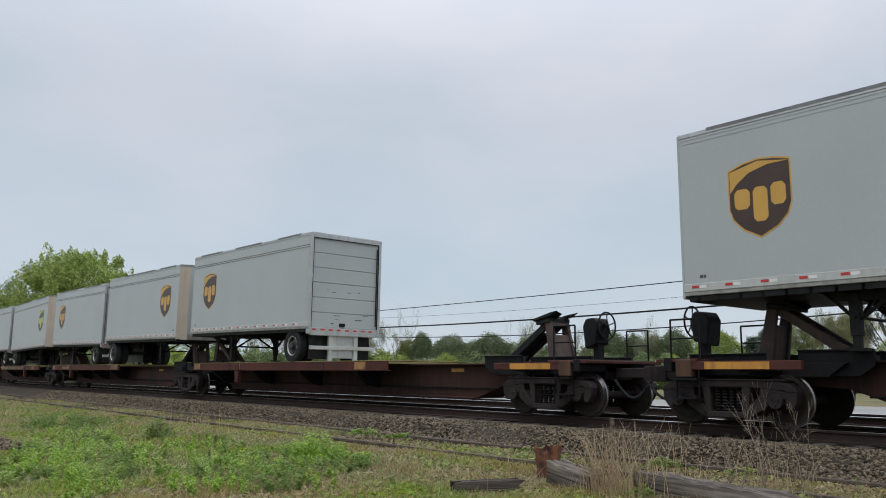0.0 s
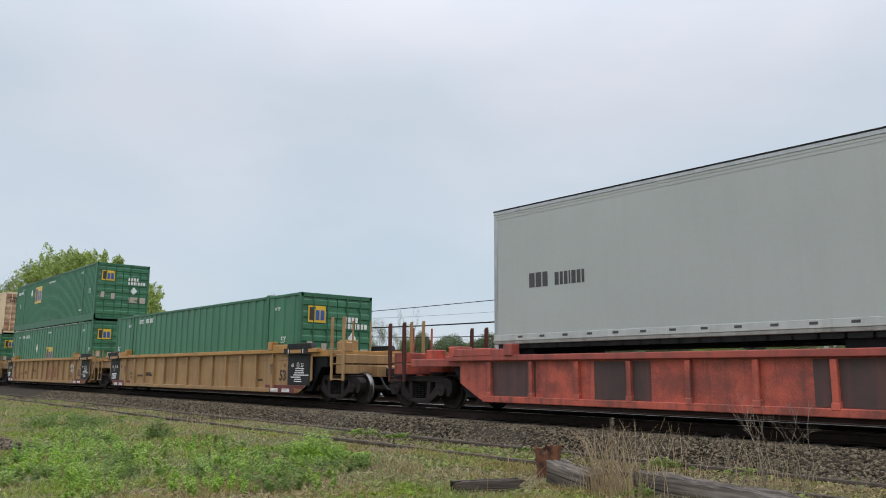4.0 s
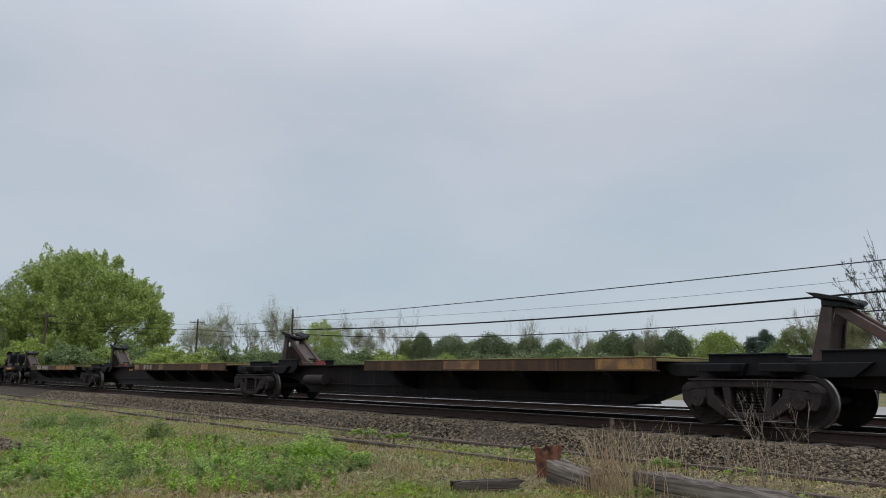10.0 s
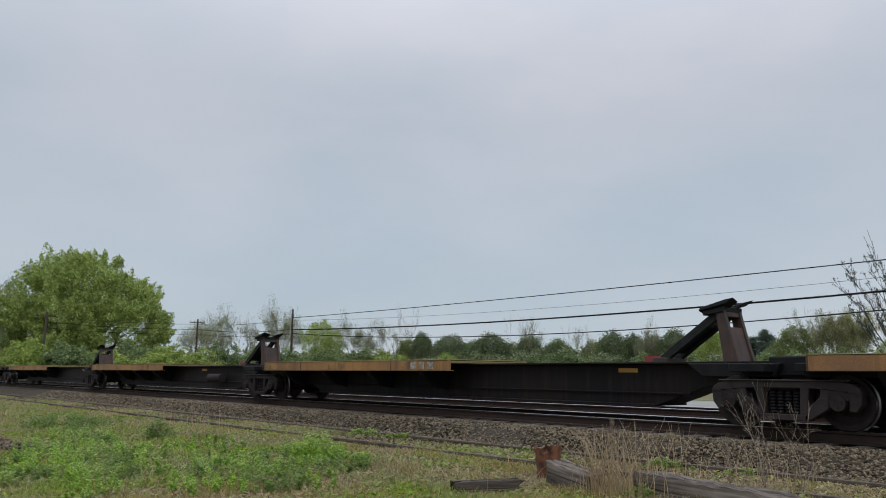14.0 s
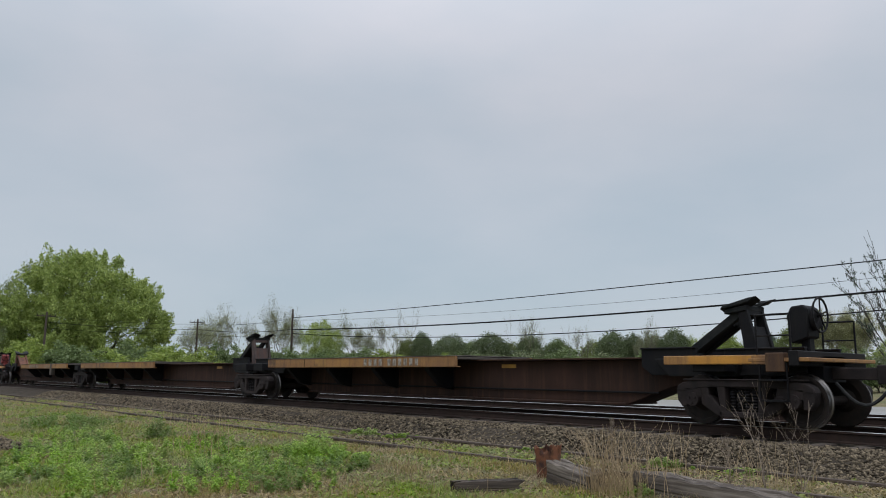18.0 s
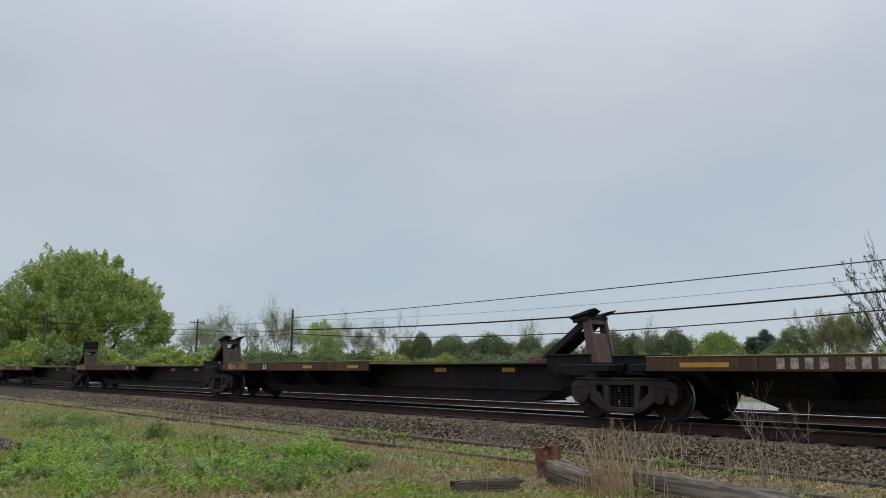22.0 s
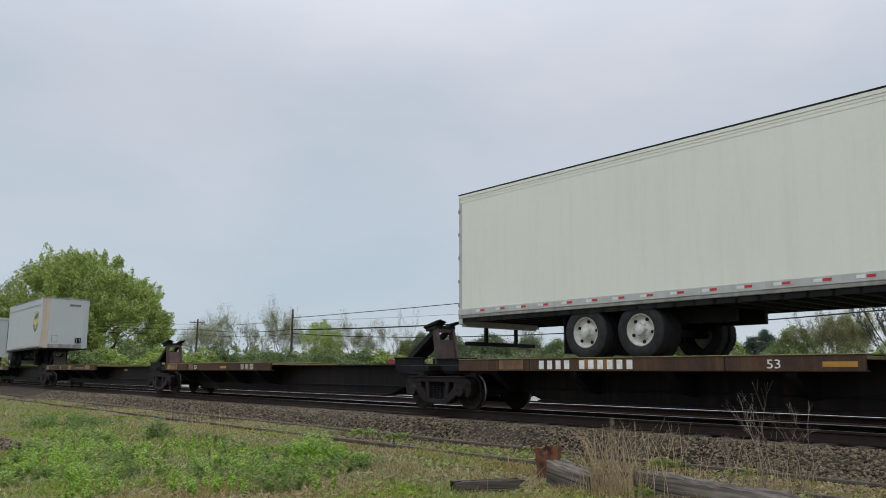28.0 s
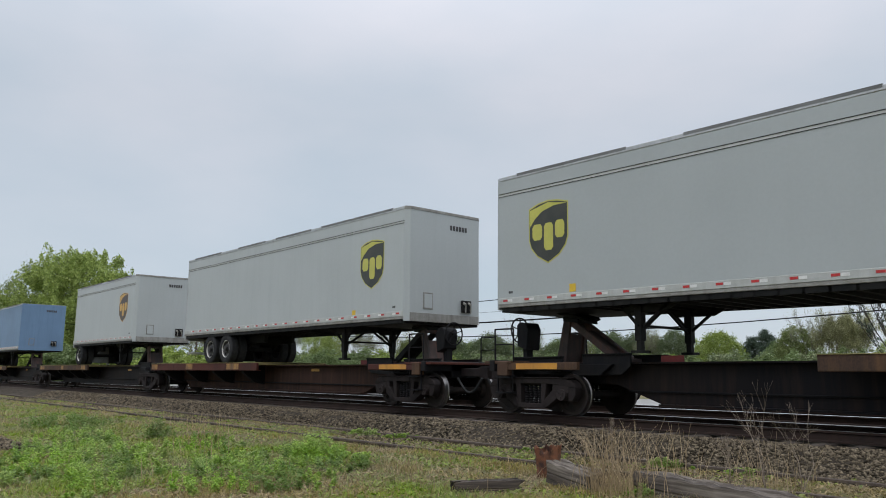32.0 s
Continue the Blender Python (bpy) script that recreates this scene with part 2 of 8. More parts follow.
M_blue_logo = mat("blue_film", (0.03, 0.10, 0.32), (0.03, 0.08, 0.26), 0.4, scale=3, bump=0.0)
M_violet_logo = mat("violet_blue_film", (0.035, 0.025, 0.20), (0.03, 0.02, 0.15), 0.4, scale=3, bump=0.0)
M_green_film = mat("dark_green_film", (0.02, 0.13, 0.08), (0.02, 0.10, 0.06), 0.4, scale=3, bump=0.0)
M_tyre = mat("worn_tyre_rubber", (0.022, 0.023, 0.025), (0.04, 0.04, 0.04), 0.85, scale=8, rnd=0.2)
M_rim = mat("white_steel_rim", (0.62, 0.61, 0.57), (0.40, 0.38, 0.34), 0.5, scale=8)
M_rim_grey = mat("dirty_dark_rim", (0.045, 0.045, 0.046), (0.025, 0.024, 0.023), 0.55, scale=8)
M_chassis = mat("black_chassis_paint", (0.010, 0.0105, 0.011), (0.022, 0.021, 0.020), 0.6, scale=5)
M_rail_web = mat("rusty_rail_steel", (0.040, 0.026, 0.021), (0.026, 0.019, 0.017), 0.8, scale=6)
M_rail_old = mat("pitted_rusty_rail", (0.12, 0.092, 0.07), (0.055, 0.042, 0.034), 0.9, scale=7)
M_rail_top = mat("polished_rail_head", (0.50, 0.50, 0.50), (0.36, 0.36, 0.36), 0.30, metal=1.0, scale=5, bump=0.02)
M_tie = mat("creosoted_tie_wood", (0.055, 0.042, 0.034), (0.10, 0.08, 0.065), 0.9, scale=4, rnd=0.3, bump=0.4)
M_bed = mat("ballast_bed", (0.072, 0.058, 0.043), (0.030, 0.025, 0.019), 0.95, scale=9, fine=70, bump=1.0, contrast=(0.4, 0.6))
M_stone = leafy("ballast_stone", (0.016, 0.0125, 0.0085), (0.225, 0.182, 0.126), thin=0.0, rough=0.9)
M_drum = mat("flaking_rusty_iron", (0.17, 0.062, 0.030), (0.045, 0.022, 0.016), 0.9, scale=9, fine=60, bump=0.6, streak=(0.30, 0.13, 0.06), amount=0.8, contrast=(0.42, 0.58))
M_bark = mat("grey_brown_bark", (0.10, 0.085, 0.075), (0.16, 0.14, 0.12), 0.9, scale=3)
M_bark_dark = mat("dark_wet_bark", (0.045, 0.038, 0.033), (0.075, 0.065, 0.056), 0.9, scale=3)
M_pole = mat("weathered_pole_wood", (0.085, 0.065, 0.05), (0.055, 0.042, 0.034), 0.9, scale=4)
M_wire = mat("black_cable", (0.012, 0.012, 0.013), (0.008, 0.008, 0.008), 0.6, scale=9)
M_leaf_big = leafy("fresh_spring_leaves", (0.16, 0.235, 0.04), (0.40, 0.475, 0.115))
M_leaf_spring = leafy("feathery_spring_leaves", (0.155, 0.215, 0.045), (0.43, 0.51, 0.15))
M_leaf_airy = leafy("pale_airy_leaves", (0.19, 0.25, 0.10), (0.38, 0.44, 0.21))
M_leaf_olive = leafy("olive_green_leaves", (0.12, 0.16, 0.045), (0.23, 0.265, 0.09))
# the next three greens are paled: the haze of distance is in the colour
M_leaf_mid = leafy("mid_green_leaves", (0.12, 0.175, 0.06), (0.22, 0.28, 0.115))
M_leaf_dark = leafy("dark_green_leaves", (0.085, 0.12, 0.05), (0.165, 0.205, 0.095))
M_leaf_light = leafy("haze_paled_budding_leaves", (0.13, 0.165, 0.075), (0.24, 0.27, 0.14))
M_leaf_pale = leafy("pale_budding_leaves", (0.19, 0.215, 0.11), (0.33, 0.345, 0.20))
M_leaf_brown = leafy("olive_brown_buds", (0.22, 0.225, 0.10), (0.36, 0.36, 0.18))
M_conifer = leafy("dark_conifer_needles", (0.035, 0.06, 0.042), (0.08, 0.11, 0.07), thin=0.2)
M_grass_g = leafy("green_grass_blades", (0.125, 0.195, 0.016), (0.33, 0.395, 0.055), wander=0.3)
M_grass_d = leafy("dry_grass_blades", (0.22, 0.168, 0.05), (0.47, 0.365, 0.145), wander=0.25)
M_straw = leafy("fallen_straw", (0.10, 0.073, 0.028), (0.42, 0.315, 0.135), thin=0.1, wander=0.2)
M_weed = leafy("broad_weed_leaves", (0.135, 0.26, 0.02), (0.38, 0.53, 0.07), wander=0.2)
M_weed_dark = leafy("dark_weed_leaves", (0.10, 0.20, 0.022), (0.25, 0.38, 0.06), wander=0.2)
M_stalk = leafy("dead_stalks", (0.26, 0.185, 0.10), (0.54, 0.41, 0.25), thin=0.1)
M_twig = leafy("bare_weed_twigs", (0.15, 0.115, 0.085), (0.29, 0.23, 0.175), thin=0.0)
M_far_pale = mat("pale_far_surface", (0.27, 0.265, 0.25), (0.20, 0.195, 0.18), 0.8, scale=0.4)


def ground_material():
    m = bpy.data.materials.new("patchy_grass_and_dry_soil")
    m.use_nodes = True
    n, l = m.node_tree.nodes, m.node_tree.links
    bs = n["Principled BSDF"]
    co = n.new("ShaderNodeTexCoord")
    cols = []
    for sc, a, b, lo, hi in ((0.35, (0.075, 0.105, 0.02), (0.22, 0.165, 0.075), 0.42, 0.58), (30.0, (0.035, 0.05, 0.012), (0.21, 0.16, 0.085), 0.40, 0.62)):
        no = n.new("ShaderNodeTexNoise")
        no.inputs["Scale"].default_value, no.inputs["Detail"].default_value = sc, 8
        l.new(co.outputs["Object"], no.inputs["Vector"])
        rp = n.new("ShaderNodeValToRGB")
        rp.color_ramp.elements[0].position, rp.color_ramp.elements[0].color = lo, (*a, 1)
        rp.color_ramp.elements[1].position, rp.color_ramp.elements[1].color = hi, (*b, 1)
        l.new(no.outputs[0], rp.inputs[0])
        cols.append(rp.outputs[0])
    mx = n.new("ShaderNodeMixRGB")
    mx.inputs[0].default_value = 0.5
    l.new(cols[0], mx.inputs[1])
    l.new(cols[1], mx.inputs[2])
    l.new(mx.outputs[0], bs.inputs["Base Color"])
    bs.inputs["Roughness"].default_value = 0.95
    no = n.new("ShaderNodeTexNoise")
    no.inputs["Scale"].default_value, no.inputs["Detail"].default_value = 22, 6
    l.new(co.outputs["Object"], no.inputs["Vector"])
    bp = n.new("ShaderNodeBump")
    bp.inputs["Strength"].default_value, bp.inputs["Distance"].default_value = 0.8, 0.05
    l.new(no.outputs[0], bp.inputs["Height"])
    l.new(bp.outputs[0], bs.inputs["Normal"])
    return m



def wood_material(name, light, dark, split):
    """Weathered wood with its grain along x and dark splits."""
    m = bpy.data.materials.new(name)
    m.use_nodes = True
    n, l = m.node_tree.nodes, m.node_tree.links
    bs = n["Principled BSDF"]
    co = n.new("ShaderNodeTexCoord")
    grain = []
    for sx, sy, det in ((1.4, 34.0, 6), (0.7, 9.0, 4), (5.0, 5.0, 5)):
        mp = n.new("ShaderNodeMapping")
        mp.inputs["Scale"].default_value = (sx, sy, sy)
        l.new(co.outputs["Object"], mp.inputs["Vector"])
        no = n.new("ShaderNodeTexNoise")
        no.inputs["Scale"].default_value, no.inputs["Detail"].default_value = 1.0, det
        l.new(mp.outputs[0], no.inputs["Vector"])
        grain.append(no.outputs[0])
    rp = n.new("ShaderNodeValToRGB")
    el = rp.color_ramp.elements
    el[0].position, el[0].color = 0.36, (*split, 1)
    el[1].position, el[1].color = 0.62, (*light, 1)
    md = rp.color_ramp.elements.new(0.46)
    md.color = (*dark, 1)
    ad = n.new("ShaderNodeMath")
    ad.operation = "MULTIPLY_ADD"
    ad.inputs[1].default_value = 0.5
    hf = n.new("ShaderNodeMath")
    hf.operation = "MULTIPLY"
    hf.inputs[1].default_value = 0.5
    l.new(grain[1], hf.inputs[0])
    l.new(grain[0], ad.inputs[0])
    l.new(hf.outputs[0], ad.inputs[2])
    l.new(ad.outputs[0], rp.inputs[0])
    mx = n.new("ShaderNodeMixRGB")
    mr = n.new("ShaderNodeMapRange")
    mr.inputs["From Min"].default_value, mr.inputs["From Max"].default_value, mr.inputs["To Max"].default_value = 0.5, 0.7, 0.6
    l.new(grain[2], mr.inputs["Value"])
    l.new(mr.outputs[0], mx.inputs[0])
    l.new(rp.outputs[0], mx.inputs[1])
    mx.inputs[2].default_value = (*dark, 1)
    l.new(mx.outputs[0], bs.inputs["Base Color"])
    bs.inputs["Roughness"].default_value = 0.95
    bp = n.new("ShaderNodeBump")
    bp.inputs["Strength"].default_value, bp.inputs["Distance"].default_value = 0.9, 0.02
    l.new(ad.outputs[0], bp.inputs["Height"])
    l.new(bp.outputs[0], bs.inputs["Normal"])
    return m


M_ground = ground_material()
for m in (M_wire, M_stone, M_bed, M_steel_dark, M_sill, M_sill_red, M_sill_rust, M_truck, M_wheel, M_chassis, M_tyre, M_black_panel, M_rail_web, M_plat_red, M_plat_brown, M_hitch_k):   # soot and dust take the gloss away; this also deepens the shaded blacks
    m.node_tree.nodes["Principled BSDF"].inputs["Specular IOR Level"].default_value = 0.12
M_oldtimber = wood_material("weathered_grey_timber", (0.20, 0.17, 0.14), (0.085, 0.068, 0.055), (0.018, 0.014, 0.012))
M_rotten = wood_material("rotten_brown_timber", (0.17, 0.135, 0.10), (0.05, 0.038, 0.029), (0.012, 0.009, 0.008))

# ---------------------------------------------------------------- building blocks


class Geo:
    """Gathers faces for one mesh."""

    def __init__(self):
        self.v, self.f, self.mi = [], [], []

    def add(self, verts, faces, mi=0):
        k = len(self.v)
        self.v += [tuple(p) for p in verts]
        self.f += [tuple(i + k for i in f) for f in faces]
        self.mi += [mi] * len(faces)
        return self

    def box(self, x0, x1, y0, y1, z0, z1, mi=0):
        return self.add([(x0, y0, z0), (x1, y0, z0), (x1, y1, z0), (x0, y1, z0), (x0, y0, z1), (x1, y0, z1), (x1, y1, z1), (x0, y1, z1)],
                        [(0, 3, 2, 1), (4, 5, 6, 7), (0, 1, 5, 4), (1, 2, 6, 5), (2, 3, 7, 6), (3, 0, 4, 7)], mi)

    def prism(self, poly, a0, a1, axis="y", mi=0):
        """A closed outline, in xz for axis y or in yz for axis x or in xy for axis z, drawn out from a0 to a1."""
        put = {"y": lambda p, a: (p[0], a, p[1]), "x": lambda p, a: (a, p[0], p[1]), "z": lambda p, a: (p[0], p[1], a)}[axis]
        n = len(poly)
        return self.add([put(p, a0) for p in poly] + [put(p, a1) for p in poly],
                        [tuple(range(n)), tuple(range(2 * n - 1, n - 1, -1))] + [(i, (i + 1) % n, n + (i + 1) % n, n + i) for i in range(n)], mi)

    def rod(self, a, b, r, n=8, r2=None, mi=0, caps=True):
        a, b = Vector(a), Vector(b)
        r2 = r if r2 is None else r2
        d = (b - a).normalized()
        s = d.orthogonal().normalized()
        t = d.cross(s)
        ring = [(s * math.cos(2 * math.pi * i / n) + t * math.sin(2 * math.pi * i / n)) for i in range(n)]
        faces = [(i, (i + 1) % n, n + (i + 1) % n, n + i) for i in range(n)]
        if caps:
            faces += [tuple(range(n)), tuple(range(2 * n - 1, n - 1, -1))]
        return self.add([a + c * r for c in ring] + [b + c * r2 for c in ring], faces, mi)

    def tube(self, pts, r, n=6):
        """A round tube swept along the points, closed at both ends."""
        pts = [Vector(p) for p in pts]
        vs, k = [], len(pts)
        for i, p in enumerate(pts):
            d = (pts[min(i + 1, k - 1)] - pts[max(i - 1, 0)]).normalized()
            u = d.cross(Vector((0.013, 1.0, 0.021))).normalized()
            w = d.cross(u)
            vs += [p + (u * math.cos(2 * math.pi * j / n) + w * math.sin(2 * math.pi * j / n)) * r for j in range(n)]
        fs = [(i * n + j, i * n + (j + 1) % n, (i + 1) * n + (j + 1) % n, (i + 1) * n + j) for i in range(k - 1) for j in range(n)]
        return self.add(vs, fs + [tuple(range(n)), tuple(range(k * n - 1, (k - 1) * n - 1, -1))])

    def beam(self, a, b, w, h, up=(0, 0, 1), mi=0):
        a, b = Vector(a), Vector(b)
        d = (b - a).normalized()
        s = d.cross(Vector(up)).normalized() * (w / 2)
        u = s.cross(d).normalized() * (h / 2)
        vs = [p + i * s + j * u for p in (a, b) for i, j in ((-1, -1), (1, -1), (1, 1), (-1, 1))]
        return self.add(vs, [(0, 1, 2, 3), (7, 6, 5, 4), (0, 4, 5, 1), (1, 5, 6, 2), (2, 6, 7, 3), (3, 7, 4, 0)], mi)

    def lathe(self, prof, n=28, axis="y", mids=None):
        """A profile of (along, radius), turned about the axis."""
        k = len(prof)
        vs = []
        for i in range(n):
            c, s = math.cos(2 * math.pi * i / n), math.sin(2 * math.pi * i / n)
            vs += [(r * c, a, r * s) if axis == "y" else ((a, r * c, r * s) if axis == "x" else (r * c, r * s, a)) for a, r in prof]
        for j in range(k - 1):
            fs = [(i * k + j, i * k + j + 1, ((i + 1) % n) * k + j + 1, ((i + 1) % n) * k + j) for i in range(n)]
            if j == 0:
                base = len(self.v)
                self.v += vs
            self.f += [tuple(q + base for q in f) for f in fs]
            self.mi += [mids[j] if mids else 0] * n
        return self

    def mesh(self, name, mats, bevel=0.0, smooth=True):
        me = bpy.data.meshes.new(name)
        me.from_pydata(self.v, [], self.f)
        for m in mats if isinstance(mats, (list, tuple)) else [mats]:
            me.materials.append(m)
        if any(self.mi):
            me.polygons.foreach_set("material_index", self.mi)
        bm = bmesh.new()
        bm.from_mesh(me)
        bmesh.ops.recalc_face_normals(bm, faces=bm.faces)
        if bevel:
            es = [e for e in bm.edges if len(e.link_faces) == 2 and e.calc_face_angle(0) > 0.6]
            bmesh.ops.bevel(bm, geom=es, offset=bevel, segments=1, affect="EDGES", clamp_overlap=True)
        bm.to_mesh(me)
        bm.free()
        if smooth:
            me.shade_smooth()
            me.set_sharp_from_angle(angle=radians(32))
        return me


def part(name, geo, material, parent, label="", bevel=0.0, at=None, smooth=True):
    """One mesh object under a thing or a part."""
    me = geo if isinstance(geo, bpy.types.Mesh) else geo.mesh(name, material, bevel, smooth)
    ob = new(name, me)
    ob.parent = parent
    if at is not None:
        ob.matrix_basis = at
    if label:
        tagged(ob, label)
    return ob


def thing(name, x, y, z, label, category, group="", kind=""):
    ob = new(name)
    ob.empty_display_size = 0.3
    ob.matrix_basis = pose(x, y, z)
    return tagged(ob, label, category, group, kind)


def solid(name, geo, material, label, category, group="", kind="", at=None, bevel=0.0):
    """A thing that is one mesh."""
    ob = new(name, geo if isinstance(geo, bpy.types.Mesh) else geo.mesh(name, material, bevel))
    if at is not None:
        ob.matrix_basis = at
    return tagged(ob, label, category, group, kind)


def words(text, size, x, y, z, material, parent, rz=0.0, label="", width=1.0, bold=0.0):
    """Painted characters on an upright face; rz 0 faces -y, 90 faces +x."""
    cu = bpy.data.curves.new("text", "FONT")
    cu.body, cu.size, cu.extrude, cu.resolution_u, cu.offset = text, size, 0.002, 2, bold * size
    tmp = bpy.data.objects.new("text", cu)
    me = bpy.data.meshes.new_from_object(tmp)
    bpy.data.objects.remove(tmp)
    me.materials.clear()
    me.materials.append(material)
    ob = new("lettering", me)
    ob.parent = parent
    ob.matrix_basis = pose(x, y, z, 90, 0, rz) @ Matrix.Diagonal((width, 1, 1, 1))
    if len(text) > 1:
        tagged(ob, label, kind="stuff")
    return ob


def bars(widths, height, x, y, z, material, parent, gap=0.3, rz=0, name="lettering", label="", depth=0.003):
    """Writing that is given as plain bars: widths in units of the height, run along x or along y."""
    g = Geo()
    a = 0.0
    for w in widths:
        if w < 0:   # a space
            a -= w * height
            continue
        if rz == 0:
            g.box(x + a, x + a + w * height, y - depth, y, z, z + height)
        else:
            g.box(x, x + depth, y + a, y + a + w * height, z, z + height)
        a += (w + gap) * height
    ob = part(name, g, material, parent, label)
    return tagged(ob, kind="stuff") if len(widths) > 1 else ob


MOVERS = []   # things that ride with the train: object, x at the start, tilt in degrees
SPINNERS = []  # wheelsets: object, pose in its truck, x at the start
YC = 13.214   # the track's middle line
YS = 1.295    # half the width of a trailer or container

# ---------------------------------------------------------------- trucks under the cars
WR = 0.42   # wheel radius
AX = 0.865  # half the wheelbase


def truck_meshes():
    fr = Geo()
    t0, t1 = -0.09, 0.09
    fr.prism([(-1.20, 0.56), (-1.17, 0.64), (-1.08, 0.70), (-0.92, 0.735), (-0.5, 0.75), (0.5, 0.75), (0.92, 0.735), (1.08, 0.70), (1.17, 0.64), (1.20, 0.56), (1.02, 0.56), (0.72, 0.615), (0.4, 0.63), (-0.4, 0.63), (-0.72, 0.615), (-1.02, 0.56)], t0 - 0.02, t1 + 0.02)   # top member
    fr.box(-1.05, 1.05, t0 - 0.045, t1, 0.735, 0.765)
    for s in (-1, 1):
        fr.prism([(s * 1.00, 0.30), (s * 1.10, 0.29), (s * 1.18, 0.40), (s * 1.20, 0.58), (s * 1.00, 0.58)], t0 - 0.01, t1 + 0.01)   # outer jaw
        fr.prism([(s * 0.56, 0.38), (s * 0.66, 0.31), (s * 0.73, 0.34), (s * 0.75, 0.64), (s * 0.60, 0.64)], t0 - 0.01, t1 + 0.01)   # inner jaw
        fr.prism([(s * 0.34, 0.145), (s * 0.46, 0.17), (s * 0.72, 0.34), (s * 0.70, 0.50), (s * 0.58, 0.50), (s * 0.36, 0.29)], t0 - 0.02, t1 + 0.02)   # sloping tension member
        fr.prism([(s * 0.27, 0.20), (s * 0.37, 0.20), (s * 0.44, 0.66), (s * 0.29, 0.66)], t0 - 0.015, t1 + 0.015)   # column
    fr.box(-0.40, 0.40, t0 - 0.02, t1 + 0.02, 0.135, 0.235)
    frame_me = fr.mesh("side_frame", M_truck, 0.012)
    bx = Geo()
    bx.rod((0, t0 - 0.075, WR), (0, t1 + 0.02, WR), 0.115, 14)
    bx.box(-0.15, 0.15, t0 - 0.02, t1, WR + 0.04, 0.60)
    for a in range(3):
        c, d = math.cos(a * 2.1 + 0.5), math.sin(a * 2.1 + 0.5)
        bx.rod((0.06 * c, t0 - 0.10, WR + 0.06 * d), (0.06 * c, t0 - 0.07, WR + 0.06 * d), 0.018, 6)
    bear_me = bx.mesh("bearing", M_truck)
    sp = Geo()
    sp.lathe([(0.235 + 0.0245 * k, 0.064 if k % 2 else 0.040) for k in range(16)], 9, "z")
    spring_me = sp.mesh("spring", M_steel_dark)
    bo = Geo()
    bo.box(-0.20, 0.20, -1.02, 1.02, 0.60, 0.74)
    bo.box(-0.26, 0.26, -0.55, 0.55, 0.52, 0.86)
    for s in (-1, 1):
        bo.beam((s * 0.62, -0.85, 0.38), (s * 0.62, 0.85, 0.38), 0.10, 0.12)
        for y in (-0.75, 0.75):
            bo.box(s * 0.40, s * 0.47, y - 0.06, y + 0.06, 0.26, 0.60)
    bolster_me = bo.mesh("bolster", M_truck, 0.01)
    wh = Geo()
    for s in (-1, 1):
        # flange, tread, outer rim, plate, hub
        prof = [(0.690, 0.30), (0.690, WR + 0.016), (0.702, WR + 0.028), (0.722, WR + 0.024), (0.735, WR), (0.825, WR - 0.006), (0.830, WR - 0.03), (0.826, 0.345), (0.800, 0.325), (0.775, 0.20), (0.82, 0.14), (0.845, 0.13), (0.845, 0.085)]
        wh.lathe([(s * a, r) for a, r in prof], 26, "y", [0, 0, 0, 1, 1, 0, 0, 0, 0, 0, 0, 0])
        prof = [(0.690, WR), (0.690, 0.34), (0.715, 0.32), (0.74, 0.20), (0.68, 0.13), (0.68, 0.08)]
        wh.lathe([(s * a, r) for a, r in prof], 26, "y")
        for a in range(2):  # cast marks on the plate
            an = a * math.pi + 0.4
            wh.box(0.27 * math.cos(an) - 0.035, 0.27 * math.cos(an) + 0.035, s * 0.800 - 0.02, s * 0.800, 0.27 * math.sin(an) - 0.03, 0.27 * math.sin(an) + 0.03)
    wh.rod((0, -1.05, 0), (0, 1.05, 0), 0.08, 12)
    wheel_me = wh.mesh("wheelset", [M_wheel, M_tread])
    return frame_me, bear_me, spring_me, bolster_me, wheel_me


FRAME_ME, BEAR_ME, SPRING_ME, BOLSTER_ME, WHEEL_ME = truck_meshes()


def truck(parent, x, world_x):
    """A four-wheel truck as a part of a car, at x in the car's space."""
    tk = part("truck", BOLSTER_ME, None, parent, "grimy cast-steel truck bolster with brake beams", at=pose(x, 0, 0))
    for y in (-1.0, 1.0):
        part("side_frame", FRAME_ME, None, tk, at=pose(0, y, 0))
        for k in (-0.19, -0.063, 0.063, 0.19):
            part("spring", SPRING_ME, None, tk, at=pose(k, y, 0))
        for s in (-1, 1):
            part("bearing", BEAR_ME, None, tk, at=pose(s * AX, y, 0, 0, 0, 0 if y < 0 else 180))
    for s in (-1, 1):
        ws = part("wheelset", WHEEL_ME, None, tk, "dark wheelset with bright polished rims", at=pose(s * AX, 0, WR))
        SPINNERS.append((ws, s * AX, world_x + s * AX))
    return tk


